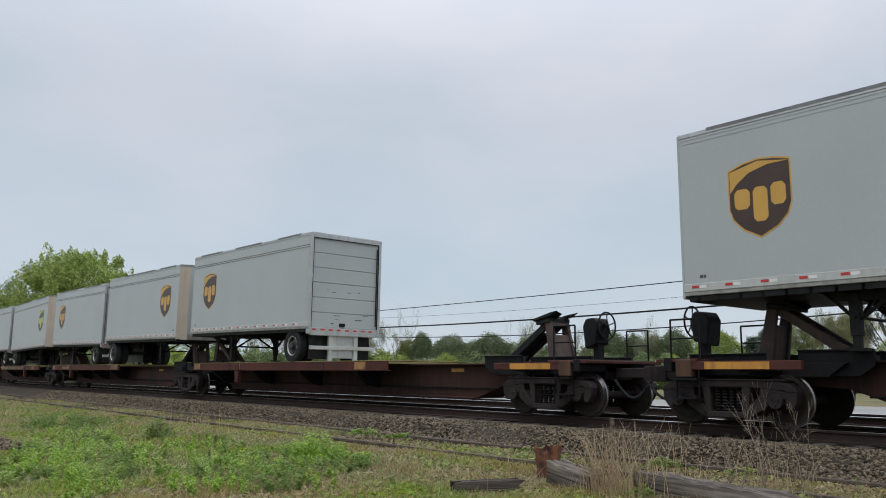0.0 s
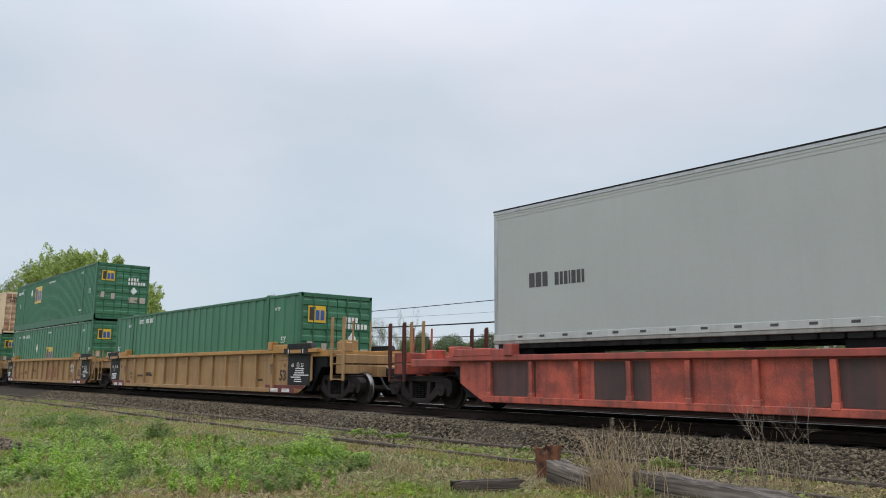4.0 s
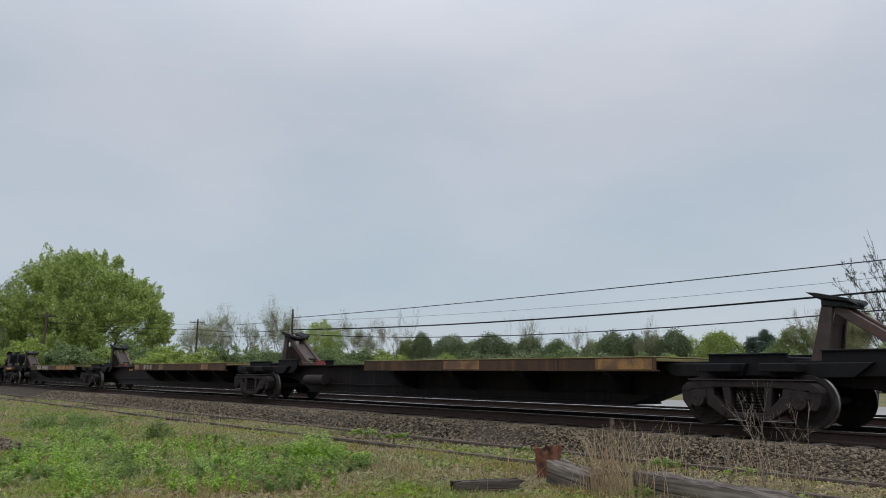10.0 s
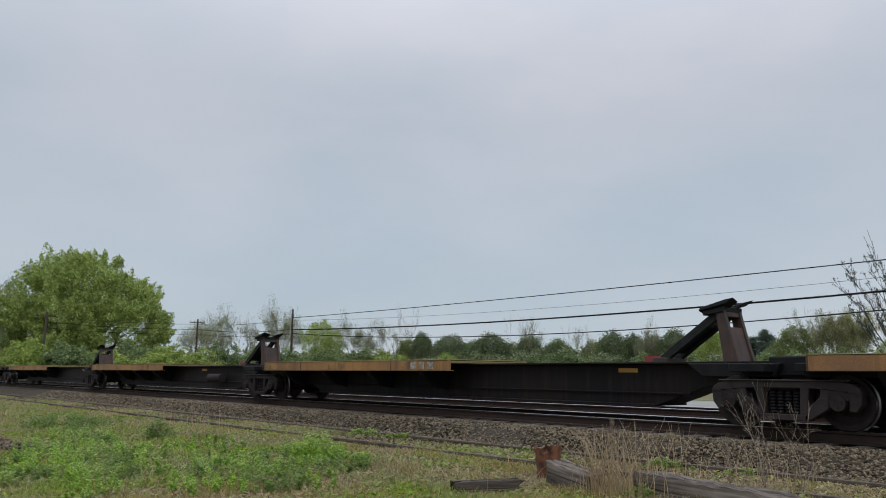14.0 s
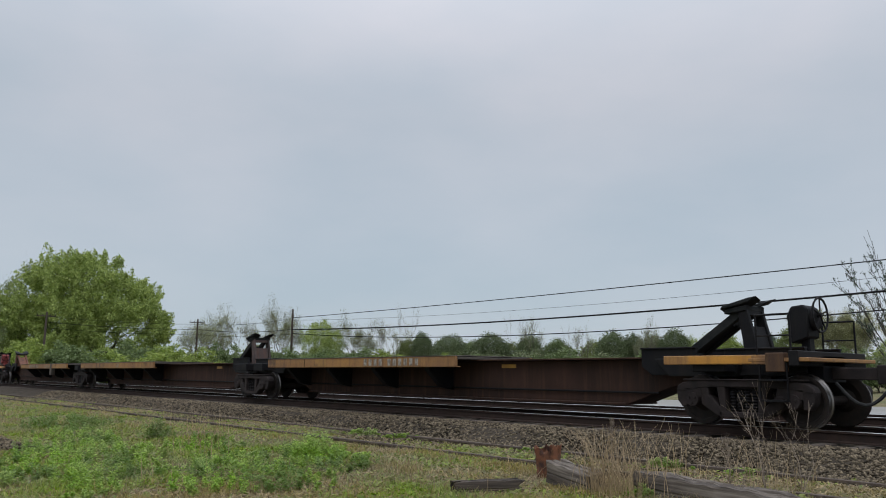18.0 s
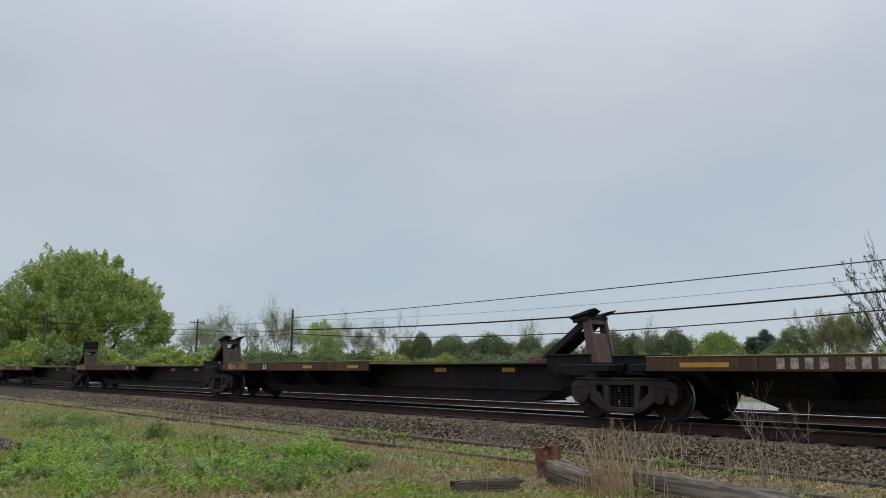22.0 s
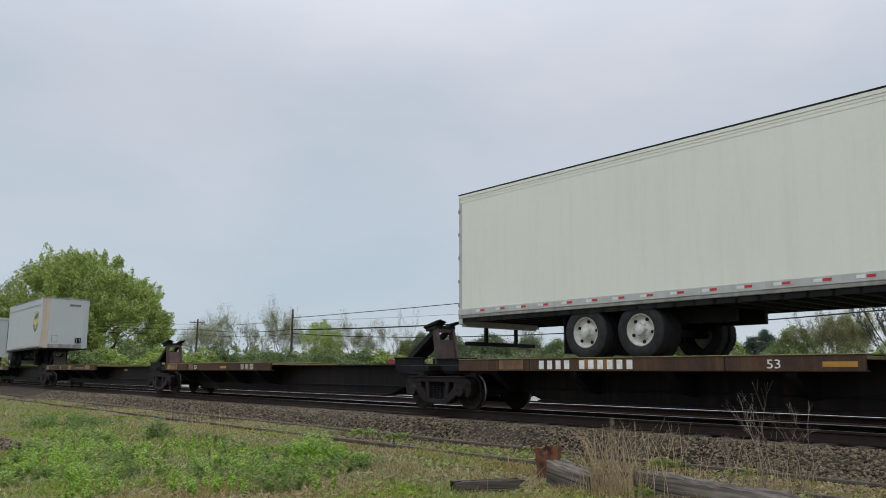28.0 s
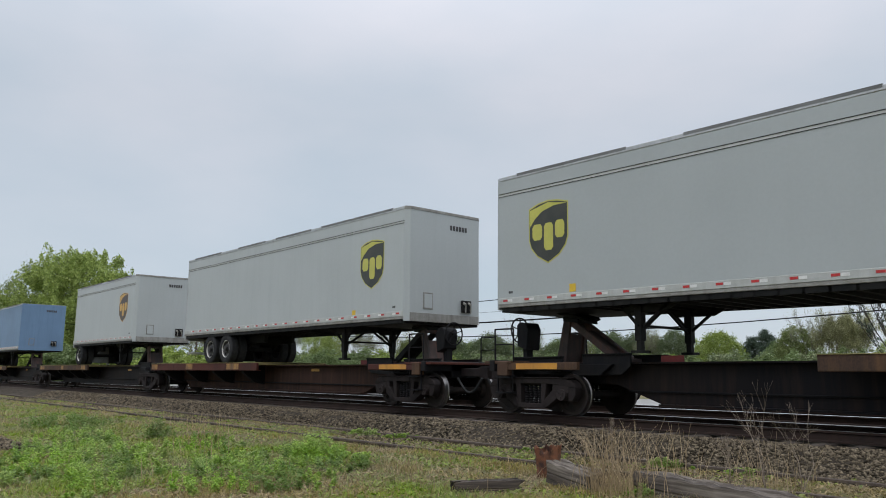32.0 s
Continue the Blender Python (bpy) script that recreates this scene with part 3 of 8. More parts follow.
def hitch(parent, x, sgn, tint, tall=False):
    """A trailer hitch: its head is at x, the post leans away from the strut, which runs down towards sgn."""
    foot, toe = x - sgn * 0.25, x + sgn * 1.20
    top, wide = x - sgn * 0.06, 0.115
    at = lambda q: foot + (top - foot) * q   # middle of the post at a share of its height
    for y in (-0.31, 0.23):
        b = Geo()
        b.prism([(foot - 0.15, 1.02), (foot + 0.15, 1.02), (at(0.5) + wide, 1.50), (top + 0.09, 1.99), (top - 0.09, 1.99), (at(0.5) - wide, 1.50)], y, y + 0.08)
        part("post", b, tint, parent, "leaning hitch post", 0.01)
    b = Geo()
    b.prism([(foot - 0.10, 1.02), (foot + 0.10, 1.02), (at(0.66) + 0.07, 1.68), (at(0.66) - 0.07, 1.68)], -0.23, 0.23)
    b.prism([(at(0.86) - 0.07, 1.87), (at(0.86) + 0.07, 1.87), (top + 0.08, 1.99), (top - 0.08, 1.99)], -0.23, 0.23)
    part("web_plate", b, tint, parent, "solid web below an open slot", 0.008)
    for y in (-0.21, 0.21):
        s = Geo()
        s.beam((x + sgn * 0.02, y, 1.92), (toe, y, 1.12), 0.10, 0.15)
        part("strut", s, tint if sgn > 0 else M_hitch_k, parent, "diagonal hitch strut", 0.01)
    s = Geo()
    s.beam((x + sgn * 0.30, 0, 1.725), (x + sgn * 1.0, 0, 1.257), 0.36, 0.05)
    part("strut_web", s, tint if sgn > 0 else M_hitch_k, parent, "plate between the struts")
    s = Geo()
    s.box(min(toe - 0.16, toe + 0.16), max(toe - 0.16, toe + 0.16), -0.34, 0.34, 1.02, 1.15)
    part("strut_foot", s, tint, parent, bevel=0.01)
    h = Geo()
    if tall:
        h.beam((x + sgn * 0.02, 0, 1.82), (x - sgn * 0.10, 0, 2.42), 0.76, 0.06, up=(1, 0, 0))
        h.box(x - 0.1, x + 0.1, -0.3, 0.3, 1.85, 2.0)
    else:
        for y, o in ((-0.25, -0.13), (0.25, 0.13)):   # two wings, lower towards the strut, turned up at their outer edges
            lo_ = [(x - sgn * 0.34, 2.15), (x - sgn * 0.18, 2.05), (x + sgn * 0.22, 1.97), (x + sgn * 0.36, 1.95), (x + sgn * 0.32, 2.01), (x - sgn * 0.18, 2.13)]
            n_ = len(lo_)
            h.add([(px, y - o, pz - 0.02) for px, pz in lo_] + [(px * 1.0 - sgn * 0.04, y + o, pz + 0.04) for px, pz in lo_],
                  [tuple(range(n_)), tuple(range(2 * n_ - 1, n_ - 1, -1))] + [(i, (i + 1) % n_, n_ + (i + 1) % n_, n_ + i) for i in range(n_)])
        h.prism([(x - sgn * 0.15, 1.95), (x + sgn * 0.26, 1.90), (x + sgn * 0.26, 1.98), (x - sgn * 0.15, 2.05)], -0.34, 0.34)
    part("head", h, M_hitch_k, parent, "greased hitch head plate", 0.012)


def coupler(parent, x, sgn):
    g = Geo()
    g.box(min(x, x + sgn * 0.8), max(x, x + sgn * 0.8), -0.11, 0.11, 0.76, 0.96)
    g.prism([(x + sgn * 0.75, -0.16), (x + sgn * 1.08, -0.20), (x + sgn * 1.14, 0.02), (x + sgn * 0.98, 0.16), (x + sgn * 0.75, 0.16)], 0.70, 1.00, "z")
    ob = part("coupler", g, M_truck, parent, "rusty knuckle coupler", 0.015)
    h = Geo()
    h.tube([(x + sgn * (0.2 + 0.85 * k / 8), -0.35, 0.72 - 0.34 * math.sin(math.pi * k / 8)) for k in range(9)], 0.028, 7)
    part("air_hose", h, M_tyre, ob, "hanging rubber air hose")
    return ob


def brake_stand(parent, x, sgn, tint, wheel_tint):
    """The end platform of a car with hand-brake wheel, rails and steps."""
    g = Geo()
    g.box(min(x - 0.1, x + sgn * 0.9), max(x - 0.1, x + sgn * 0.9), -1.25, 1.25, 1.04, 1.10)
    part("end_platform", g, tint, parent, "grated end platform", 0.008)
    s = Geo()
    s.box(x + sgn * 0.47 - 0.07, x + sgn * 0.47 + 0.07, -0.42, -0.22, 0.7, 1.6)
    s.prism([(x + sgn * 0.30, 1.34), (x + sgn * 0.58, 1.44), (x + sgn * 0.60, 1.90), (x + sgn * 0.52, 1.97), (x + sgn * 0.32, 1.95), (x + sgn * 0.24, 1.80)], -0.55, -0.12)
    s.rod((x + sgn * 0.56, -0.33, 1.72), (x + sgn * 0.66, -0.33, 1.72), 0.17, 14)
    st = part("brake_stand", s, M_steel_dark if wheel_tint is not M_wheel_red else M_wheel_red, parent, "hand-brake gear housing on a slim post", 0.02)
    w = Geo()
    n = 18
    cx, cy, cz, r = x + sgn * 0.70, -0.33, 1.80, 0.28
    for k in range(n):
        a, b = 2 * math.pi * k / n, 2 * math.pi * (k + 1) / n
        w.rod((cx, cy + r * math.cos(a), cz + r * math.sin(a)), (cx, cy + r * math.cos(b), cz + r * math.sin(b)), 0.018, 6, caps=False)
    for k in range(5):
        a = 2 * math.pi * k / 5 + 0.3
        w.rod((cx, cy, cz), (cx, cy + r * math.cos(a), cz + r * math.sin(a)), 0.013, 5)
    w.rod((cx - sgn * 0.15, cy, cz), (cx + sgn * 0.03, cy, cz), 0.04, 8)
    part("brake_wheel", w, M_steel_dark, st, "spoked hand-brake wheel")
    for y in (-1.22, 1.22):
        h = Geo()
        for dx in (0.05, 0.60):
            h.rod((x + sgn * dx, y, 1.08), (x + sgn * dx, y, 1.78), 0.018, 6)
        h.rod((x + sgn * 0.05, y, 1.78), (x + sgn * 0.60, y, 1.78), 0.018, 6)
        h.rod((x + sgn * 0.05, y, 1.45), (x + sgn * 0.60, y, 1.45), 0.014, 6)
        part("handrail", h, M_steel_dark if wheel_tint is not M_wheel_red else M_plat_yellow, parent)
        k = Geo()
        for z in (0.42, 0.74):
            k.box(x + sgn * 0.3 - 0.22, x + sgn * 0.3 + 0.22, y - 0.1, y + 0.1, z, z + 0.03)
        for dx in (-0.22, 0.22):
            k.beam((x + sgn * 0.3 + dx, y, 0.42), (x + sgn * 0.3 + dx, y, 1.06), 0.03, 0.02, up=(1, 0, 0))
        part("step", k, M_steel_dark, parent)


TRIPLE = [1.2, 1.2, 1.3]   # three blocks of the owner's mark
NUMBER = [0.75] * 4 + [-0.9] + [0.75] * 6   # the mark and number of a car, as bars


def spine_unit(xr, xl, plat, hits, ends=(False, False), own=(True, False), side=None, sill=None, deck=None, name_bars=None, reading=None, zt=1.12, tall=False, hitch_tint=None, tank=False, red_mark=True, wheel_tint=None, brake=0.32, letters=None, marks=None, stickers=None, cheeks=True, label=""):
    """One unit of a spine car between the trucks at xr and xl. plat: from, to; hits: (x, strut's way); ends: is the unit's right or left end a car's end; own: which trucks are its own; marks, stickers: from, to of the yellow paint and reflectors along the side."""
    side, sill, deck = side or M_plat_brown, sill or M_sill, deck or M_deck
    xm = (xr + xl) / 2
    un = thing("spine_car_unit", xm, YC, 0, label or "grimy brown spine car platform with worn side panels", "rail car", "units of the articulated spine cars")
    MOVERS.append((un, xm, 0.0))
    R, L = xr - xm, xl - xm
    g = Geo()
    e = 0.35
    top = zt - 0.09
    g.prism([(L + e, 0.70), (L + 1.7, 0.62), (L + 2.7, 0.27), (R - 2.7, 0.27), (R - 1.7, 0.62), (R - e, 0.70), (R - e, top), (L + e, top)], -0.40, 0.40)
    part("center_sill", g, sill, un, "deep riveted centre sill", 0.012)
    g = Geo()
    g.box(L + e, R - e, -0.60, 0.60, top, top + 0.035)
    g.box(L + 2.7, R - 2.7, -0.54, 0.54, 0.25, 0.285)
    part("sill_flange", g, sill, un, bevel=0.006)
    for X, s in ((R, -1), (L, 1)):  # bolster blocks over the trucks
        g = Geo()
        g.prism([(X + s * 0.25, 0.80), (X + s * 1.55, 0.80), (X + s * 1.85, top), (X + s * 0.15, top)], -0.78, 0.78)
        g.box(X + s * 0.55 - 0.3, X + s * 0.55 + 0.3, -1.15, 1.15, 0.88, top - 0.01)
        part("body_bolster", g, M_steel_dark, un, bevel=0.012)
    a, b = plat[0] - xm, plat[1] - xm
    g = Geo()
    g.box(a, b, -1.22, 1.22, zt - 0.055, zt)
    g.box(a, b, -1.315, 1.315, zt + 0.0125, zt + 0.028)
    dk = part("deck", g, deck, un, "steel wheel deck with a film of moss", 0.006)
    r = Geo()
    k = int((b - a) / 0.30)
    for i in range(k):
        x = a + (i + 0.5) * (b - a) / k
        r.box(x - 0.015, x + 0.015, -1.15, 1.15, zt + 0.028, zt + 0.040)
    tagged(part("deck_tread", r, deck, dk), kind="stuff")
    for s in (-1, 1):
        g = Geo()
        y0, y1 = sorted((s * 1.22, s * 1.30))
        g.box(a, b, y0, y1, zt - 0.225, zt + 0.012)
        g.box(a, b, min(s * 1.12, s * 1.30), max(s * 1.12, s * 1.30), zt - 0.235, zt - 0.215)
        sb = part("side_beam", g, side, un, "worn painted side panel of the deck", 0.008)
        p = Geo()
        n = 2
        for i in range(n):
            x = a + (b - a) * (i + 0.5) / n
            p.box(x - 0.01, x + 0.01, min(s * 1.10, s * 1.303), max(s * 1.10, s * 1.303), zt - 0.228, zt + 0.004)
        tagged(part("seam_line", p, M_steel_dark, sb), kind="stuff")
    for i in range(4):   # cross-bearers under the deck
        x = a + (b - a) * (0.12 + 0.25 * i)
        for s in (-1, 1):
            g = Geo()
            g.prism([(s * 0.40, 0.44), (s * 0.75, 0.50), (s * 1.19, zt - 0.30), (s * 1.19, zt - 0.06), (s * 0.40, zt - 0.06)], x - 0.09, x + 0.09, "x")
            part("cross_bearer", g, M_steel_dark, un, "black cross-bearer under the deck", 0.008)
    rnd = random.Random(int(abs(xr) * 10))
    for i in range(3):
        x = L + 3.2 + (R - L - 6.4) * (i + rnd.random()) / 3
        if stickers is None and not a - 0.4 < x < b + 0.4:
            q = Geo().box(x, x + 0.45, -0.406, -0.40, top - 0.16, top - 0.08)
            part("reflector", q, M_sticker_y, un, "yellow reflective plate")
    for x0, x1 in stickers or ():
        if plat[0] < x0 < plat[1]:
            part("reflector", Geo().box(x0 - xm, x1 - xm, -1.306, -1.30, zt - 0.165, zt - 0.085), M_sticker_y, un, "yellow reflective stripe")
        else:
            part("reflector", Geo().box(x0 - xm, x1 - xm, -0.406, -0.40, top - 0.16, top - 0.06), M_sticker_y, un, "yellow reflective plate")
    if marks is None:
        marks = [(x, x + rnd.uniform(0.4, 0.9)) for x in (plat[0] + 0.06, plat[0] + rnd.uniform(2.5, 4.5), plat[1] - rnd.uniform(1.0, 2.5))]
    for x0, x1 in marks:
        part("paint_patch", Geo().box(x0 - xm, x1 - xm, -1.304, -1.30, zt - 0.20, zt - 0.005), M_patch_y, un, "flaking yellow paint patch")
    if red_mark:
        q = Geo()
        x = (R - 3.1) if hits and hits[0][0] - xm > 0 else (L + 2.6)
        q.box(x, x + 0.5, -0.25, -0.24, zt - 0.05, zt + 0.07)
        part("flag_plate", q, M_wheel_red, un, "dull red plate on the sill")
    for hx, sg in hits:
        hitch(un, hx - xm, sg, hitch_tint or M_hitch, tall)
        X, s = (R, -1) if hx > xm else (L, 1)
        for y in (-1, 1) if cheeks else ():   # cheek plates beside the hitch's foot
            g = Geo()
            for x0, x1, up in ((1.05, 2.2, 0.10), (-0.9, 0.5, 0.06)):
                x0, x1 = X + s * x0, X + s * x1
                g.prism([(x0, 0.82), (x1 - s * 0.22 * (up > 0.09), 0.82), (x1, 0.98), (x1, zt + up - 0.01), (x0, zt + up)], min(y * 0.62, y * 0.68), max(y * 0.62, y * 0.68))
                g.box(min(x0, x1), max(x0, x1), min(y * 0.60, y * 0.72), max(y * 0.60, y * 0.72), zt + up - 0.015, zt + up + 0.015)
            tagged(part("cheek_plate", g, M_steel_dark, un, "raised dark plate beside the hitch's foot", 0.008), kind="stuff")
    if tank:
        g = Geo()
        x = (b + R) / 2 - 0.2 if R - b > a - L else (a + L) / 2
        g.rod((x - 0.5, -0.68, 0.62), (x + 0.5, -0.68, 0.62), 0.15, 14)
        part("air_tank", g, M_truck, un, "grimy grey air reservoir")
    g = Geo()  # brake pipe along the sill
    g.rod((L + 2, -0.44, 0.51), (R - 2, -0.44, 0.49), 0.02, 6)
    part("brake_pipe", g, M_steel_dark, un)
    for X, mine, at_end, s in ((R, own[0], ends[0], 1), (L, own[1], ends[1], -1)):
        if mine:
            truck(un, X, X + xm)
        if at_end:
            f = Geo()
            f.box(min(X - s * 0.3, X + s * 1.05), max(X - s * 0.3, X + s * 1.05), -0.42, 0.42, 0.72, zt - 0.06)
            f.box(min(X + s * 0.9, X + s * 1.05), max(X + s * 0.9, X + s * 1.05), -1.28, 1.28, zt - 0.24, zt)
            part("end_sill", f, M_steel_dark, un, bevel=0.012)
            coupler(un, X + s * 1.0, s)
            for y in (-1, 1):   # side sill over the truck, with a bright stripe
                p = Geo()
                p.box(min(X - s * 1.35, X + s * 0.80), max(X - s * 1.35, X + s * 0.80), min(y * 1.14, y * 1.24), max(y * 1.14, y * 1.24), zt - 0.21, zt - 0.06)
                ss = part("side_sill", p, side, un, "worn side sill over the truck", 0.01)
                p = Geo().box(min(X - s * 0.85, X + s * 0.28), max(X - s * 0.85, X + s * 0.28), min(y * 1.24, y * 1.246), max(y * 1.24, y * 1.246), zt - 0.195, zt - 0.075)
                part("paint_stripe", p, M_stripe, ss, "bright orange-yellow stripe")
                p = Geo().box(min(X + s * 0.52, X + s * 0.82), max(X + s * 0.52, X + s * 0.82), min(y * 1.10, y * 1.27), max(y * 1.10, y * 1.27), zt - 0.33, zt - 0.03)
                part("jacking_pad", p, M_plat_brown, ss, "stepped end block", 0.012)
            if brake:
                brake_stand(un, X + s * brake, s, side, wheel_tint or M_steel_dark)
        elif mine:
            f = Geo()
            f.box(X - 0.42, X + 0.42, -0.62, 0.62, zt - 0.30, zt + 0.02)
            f.box(X - 0.75, X + 0.75, -0.40, 0.40, 0.80, zt - 0.2)
            part("articulation", f, M_steel_dark, un, "black articulated joint over the truck", 0.02)
    if name_bars:
        bars(name_bars[1], 0.17, name_bars[0] - xm, -1.306, zt - 0.195, letters or M_letter_dim, un, 0.55 if name_bars[1] is NUMBER else 0.7)
    for text, x, s in reading or ():
        words(text, s, x - xm, -1.306, zt - 0.185, M_letter_dim if len(text) > 2 else M_letter_w, un, width=0.95 if len(text) > 12 else 1.25)
    return un


def well_unit(xr, xl, body, paint, cap, ends=(True, True), own=(True, True), zt=1.52, posts=12, label="", dark_panels=True, rail_posts=False, patches=None, low_ends=False):
    """A well car unit: low sides with ribs between two trucks; body: from, to."""
    xm = (xr + xl) / 2
    un = thing("well_car_unit", xm, YC, 0, label, "rail car", "units of the well cars")
    MOVERS.append((un, xm, 0.0))
    R, L = xr - xm, xl - xm
    a, b = body[0] - xm, body[1] - xm
    inset = 2.2 if dark_panels else 1.0
    if dark_panels:
        posts = round((b - a - 4.4) / 1.05)
    for s in (-1, 1):
        y = s * 1.36
        g = Geo()
        g.prism([(a, 0.62), (a + 0.6, 0.30), (a + 0.75, 0.25), (b - 0.75, 0.25), (b - 0.6, 0.30), (b, 0.62), (b, zt - 0.12), (a, zt - 0.12)], min(y, y + s * 0.03), max(y, y + s * 0.03))
        sd = part("side_wall", g, paint, un, "ribbed side sheet with grime runs", 0.004)
        t = Geo()
        t.box(a - 0.4, b + 0.4, min(y - s * 0.05, y + s * 0.14), max(y - s * 0.05, y + s * 0.14), zt - 0.12, zt)
        part("top_chord", t, cap, un, "orange top chord" if cap is M_well_top else "", 0.012)
        t = Geo()
        t.box(a + 0.8, b - 0.8, min(y, y + s * 0.12), max(y, y + s * 0.12), 0.23, 0.36)
        part("bottom_chord", t, paint, un, bevel=0.012)
        if dark_panels:
            t = Geo()
            t.box(a + 1.4, b - 1.4, min(y, y + s * 0.045), max(y, y + s * 0.045), zt - 0.33, zt - 0.30)
            part("stiffener", t, paint, un)
        for i in range(posts + 1):
            x = a + inset + (b - a - 2 * inset) * i / posts
            t = Geo()
            t.prism([(y, 0.34), (y + s * 0.11, 0.36), (y + s * 0.12, zt - 0.15), (y, zt - 0.15)], x - 0.05, x + 0.05, "x")
            t.prism([(y, 0.30), (y + s * 0.13, 0.33), (y + s * 0.12, 0.44), (y, 0.47)], x - 0.065, x + 0.065, "x")
            part("rib", t, paint, sd, bevel=0.008)
    g = Geo()
    g.box(a + 0.5, b - 0.5, -1.36, 1.36, 0.21, 0.29)
    part("well_floor", g, M_steel_dark, un)
    for X, s, mine, at_end in ((R, 1, own[0], ends[0]), (L, -1, own[1], ends[1])):
        edge = b if s > 0 else a
        g = Geo()  # the end structure that slopes up over the truck
        g.prism([(edge - s * 0.9, 0.30), (edge - s * 0.15, 0.30), (edge + s * 0.35, 0.98), (X - s * 0.15, 0.98), (X - s * 0.15, zt - 0.22), (edge - s * 0.9, zt - 0.12)], -1.30, 1.30)
        # black at a car's end: the shade of the opening, put into the colour
        part("end_frame", g, M_steel_dark if at_end else paint, un, "sloping end structure above the truck", 0.015)
        g = Geo()
        g.box(min(edge - s * 0.2, X), max(edge - s * 0.2, X), -1.38, 1.38, zt - 0.24, zt - 0.06)
        part("end_deck", g, cap, un, bevel=0.012)
        for y in (-1.42, 1.42):
            g = Geo()
            far, nib = (2.15, 1.25) if dark_panels else (1.5, 1.1)
            g.prism([(edge - s * far, zt - 0.02), (edge - s * nib, zt - 0.02), (edge - s * nib, zt + 0.13), (edge - s * far, zt + 0.13)], y - 0.08, y + 0.08)
            g.box(edge - s * (far + 0.13) - 0.13, edge - s * (far + 0.13) + 0.13, y - 0.12, y + 0.12, zt - 0.02, zt + 0.23)
            part("guide", g, cap, un, "container guide block", 0.015)
            g = Geo()
            g.prism([(edge - s * nib, zt - 0.02), (edge + s * 0.15, zt - 0.02), (edge + s * 0.05, zt + 0.15), (edge - s * nib, zt + 0.15)], y - 0.09, y + 0.09)
            part("corner_guide", g, M_black_panel if dark_panels else cap, un, "black corner guide" if dark_panels else "", 0.015)
        if mine:
            truck(un, X, X + xm)
        if at_end:
            coupler(un, X + s * 0.9, s)
            g = Geo()
            g.box(min(X - s * 0.5, X + s * 1.0), max(X - s * 0.5, X + s * 1.0), -0.40, 0.40, 0.72, 1.02)
            part("draft_sill", g, paint, un, bevel=0.012)
            for z in (0.80, 1.08):
                part("end_beam", Geo().box(min(X + s * 0.27, X + s * 0.76), max(X + s * 0.27, X + s * 0.76), -1.30, 1.30, z, z + 0.25), paint, un, bevel=0.015)
        else:
            g = Geo()
            g.box(min(X - s * 1.2, X + s * 0.3), max(X - s * 1.2, X + s * 0.3), -0.35, 0.35, 0.80, 1.18)
            part("draft_sill", g, paint, un, bevel=0.012)
        lx = X - s * 0.5 if not at_end else X + s * 0.515
        half, stile = (0.285, 0.095) if at_end else (0.22, 0.035)
        for y in () if low_ends else (-1.40 if at_end else -1.45, 1.40 if at_end else 1.45):
            g = Geo()
            for dx in (-half, half):
                g.beam((lx + dx, y, 0.42 if not at_end else 0.62), (lx + dx, y, zt + (0.84 if at_end else 0.30)), 0.035, stile, up=(1, 0, 0))
                if at_end:
                    g.rod((lx + dx - 0.075, y, 1.0), (lx + dx - 0.075, y, zt + 0.80), 0.012, 6)
            for z in (0.64, 1.06, 1.37) if at_end else (0.44, 0.75, 1.06, 1.37):
                g.box(lx - half, lx + half, y - 0.015, y + 0.015, z, z + 0.03)
            part("ladder", g, paint if not rail_posts else M_plat_red, un, "side ladder with grab irons")
        if at_end and not low_ends:
            g = Geo()
            for y in (-0.9, -0.3):
                g.box(X + s * 0.5 - 0.025, X + s * 0.5 + 0.025, y - 0.02, y + 0.02, 1.0, zt + 0.75)
            part("platform_rail", g, paint, un, bevel=0.01)
        g = Geo()
        g.box(X - s * 0.6 - 0.22, X - s * 0.6 + 0.22, -0.5, -0.1, zt - 0.1, zt + 0.26)
        g.box(X - s * 0.15 - 0.16, X - s * 0.15 + 0.16, -0.9, -0.5, zt - 0.1, zt + 0.18)
        part("brake_box", g, paint, un, "brake equipment box on the end deck", 0.02)
    y = -1.395
    if dark_panels:
        for x0, x1, left in ((a + 0.19, a + 1.29, True), (b - 1.35, b - 0.18, False)):
            g = Geo()
            g.box(x0 - 0.08 * left, x1 + 0.08 * (not left), y - 0.004, y, 0.46, zt - 0.155)
            p = part("stencil_panel", g, M_black_panel, un, "black stencilled panel")
            xc = (x0 + x1) / 2
            words("53" if left else "48", 0.15, xc - 0.40, y - 0.006, 0.99, M_letter_w, p)
            words("48" if left else "53", 0.15, xc + 0.16, y - 0.006, 0.99, M_letter_w, p)
            for cx, cz, r in ((xc, 1.04, 0.09), (xc - 0.14 if left else xc + 0.26, 0.90, 0.065)):
                d = Geo()
                d.rod((cx, y - 0.0062, cz), (cx, y - 0.0042, cz), r, 20)
                part("stencil_disc", d, M_letter_dim, p, "worn round stencil")
            if left:
                words("125T", 0.34, x0 + 0.10, y - 0.006, 0.52, M_letter_w, p, width=0.86, bold=0.035)
            else:
                for i, (dx, w) in enumerate(((-0.15, 0.5), (-0.15, 0.42), (-0.2, 0.55), (-0.25, 0.85), (-0.4, 0.55), (-0.2, 0.4), (-0.2, 0.42))):
                    bars([w / 0.028], 0.028, xc + dx, y - 0.006, 0.93 - i * 0.062, M_letter_w, p)
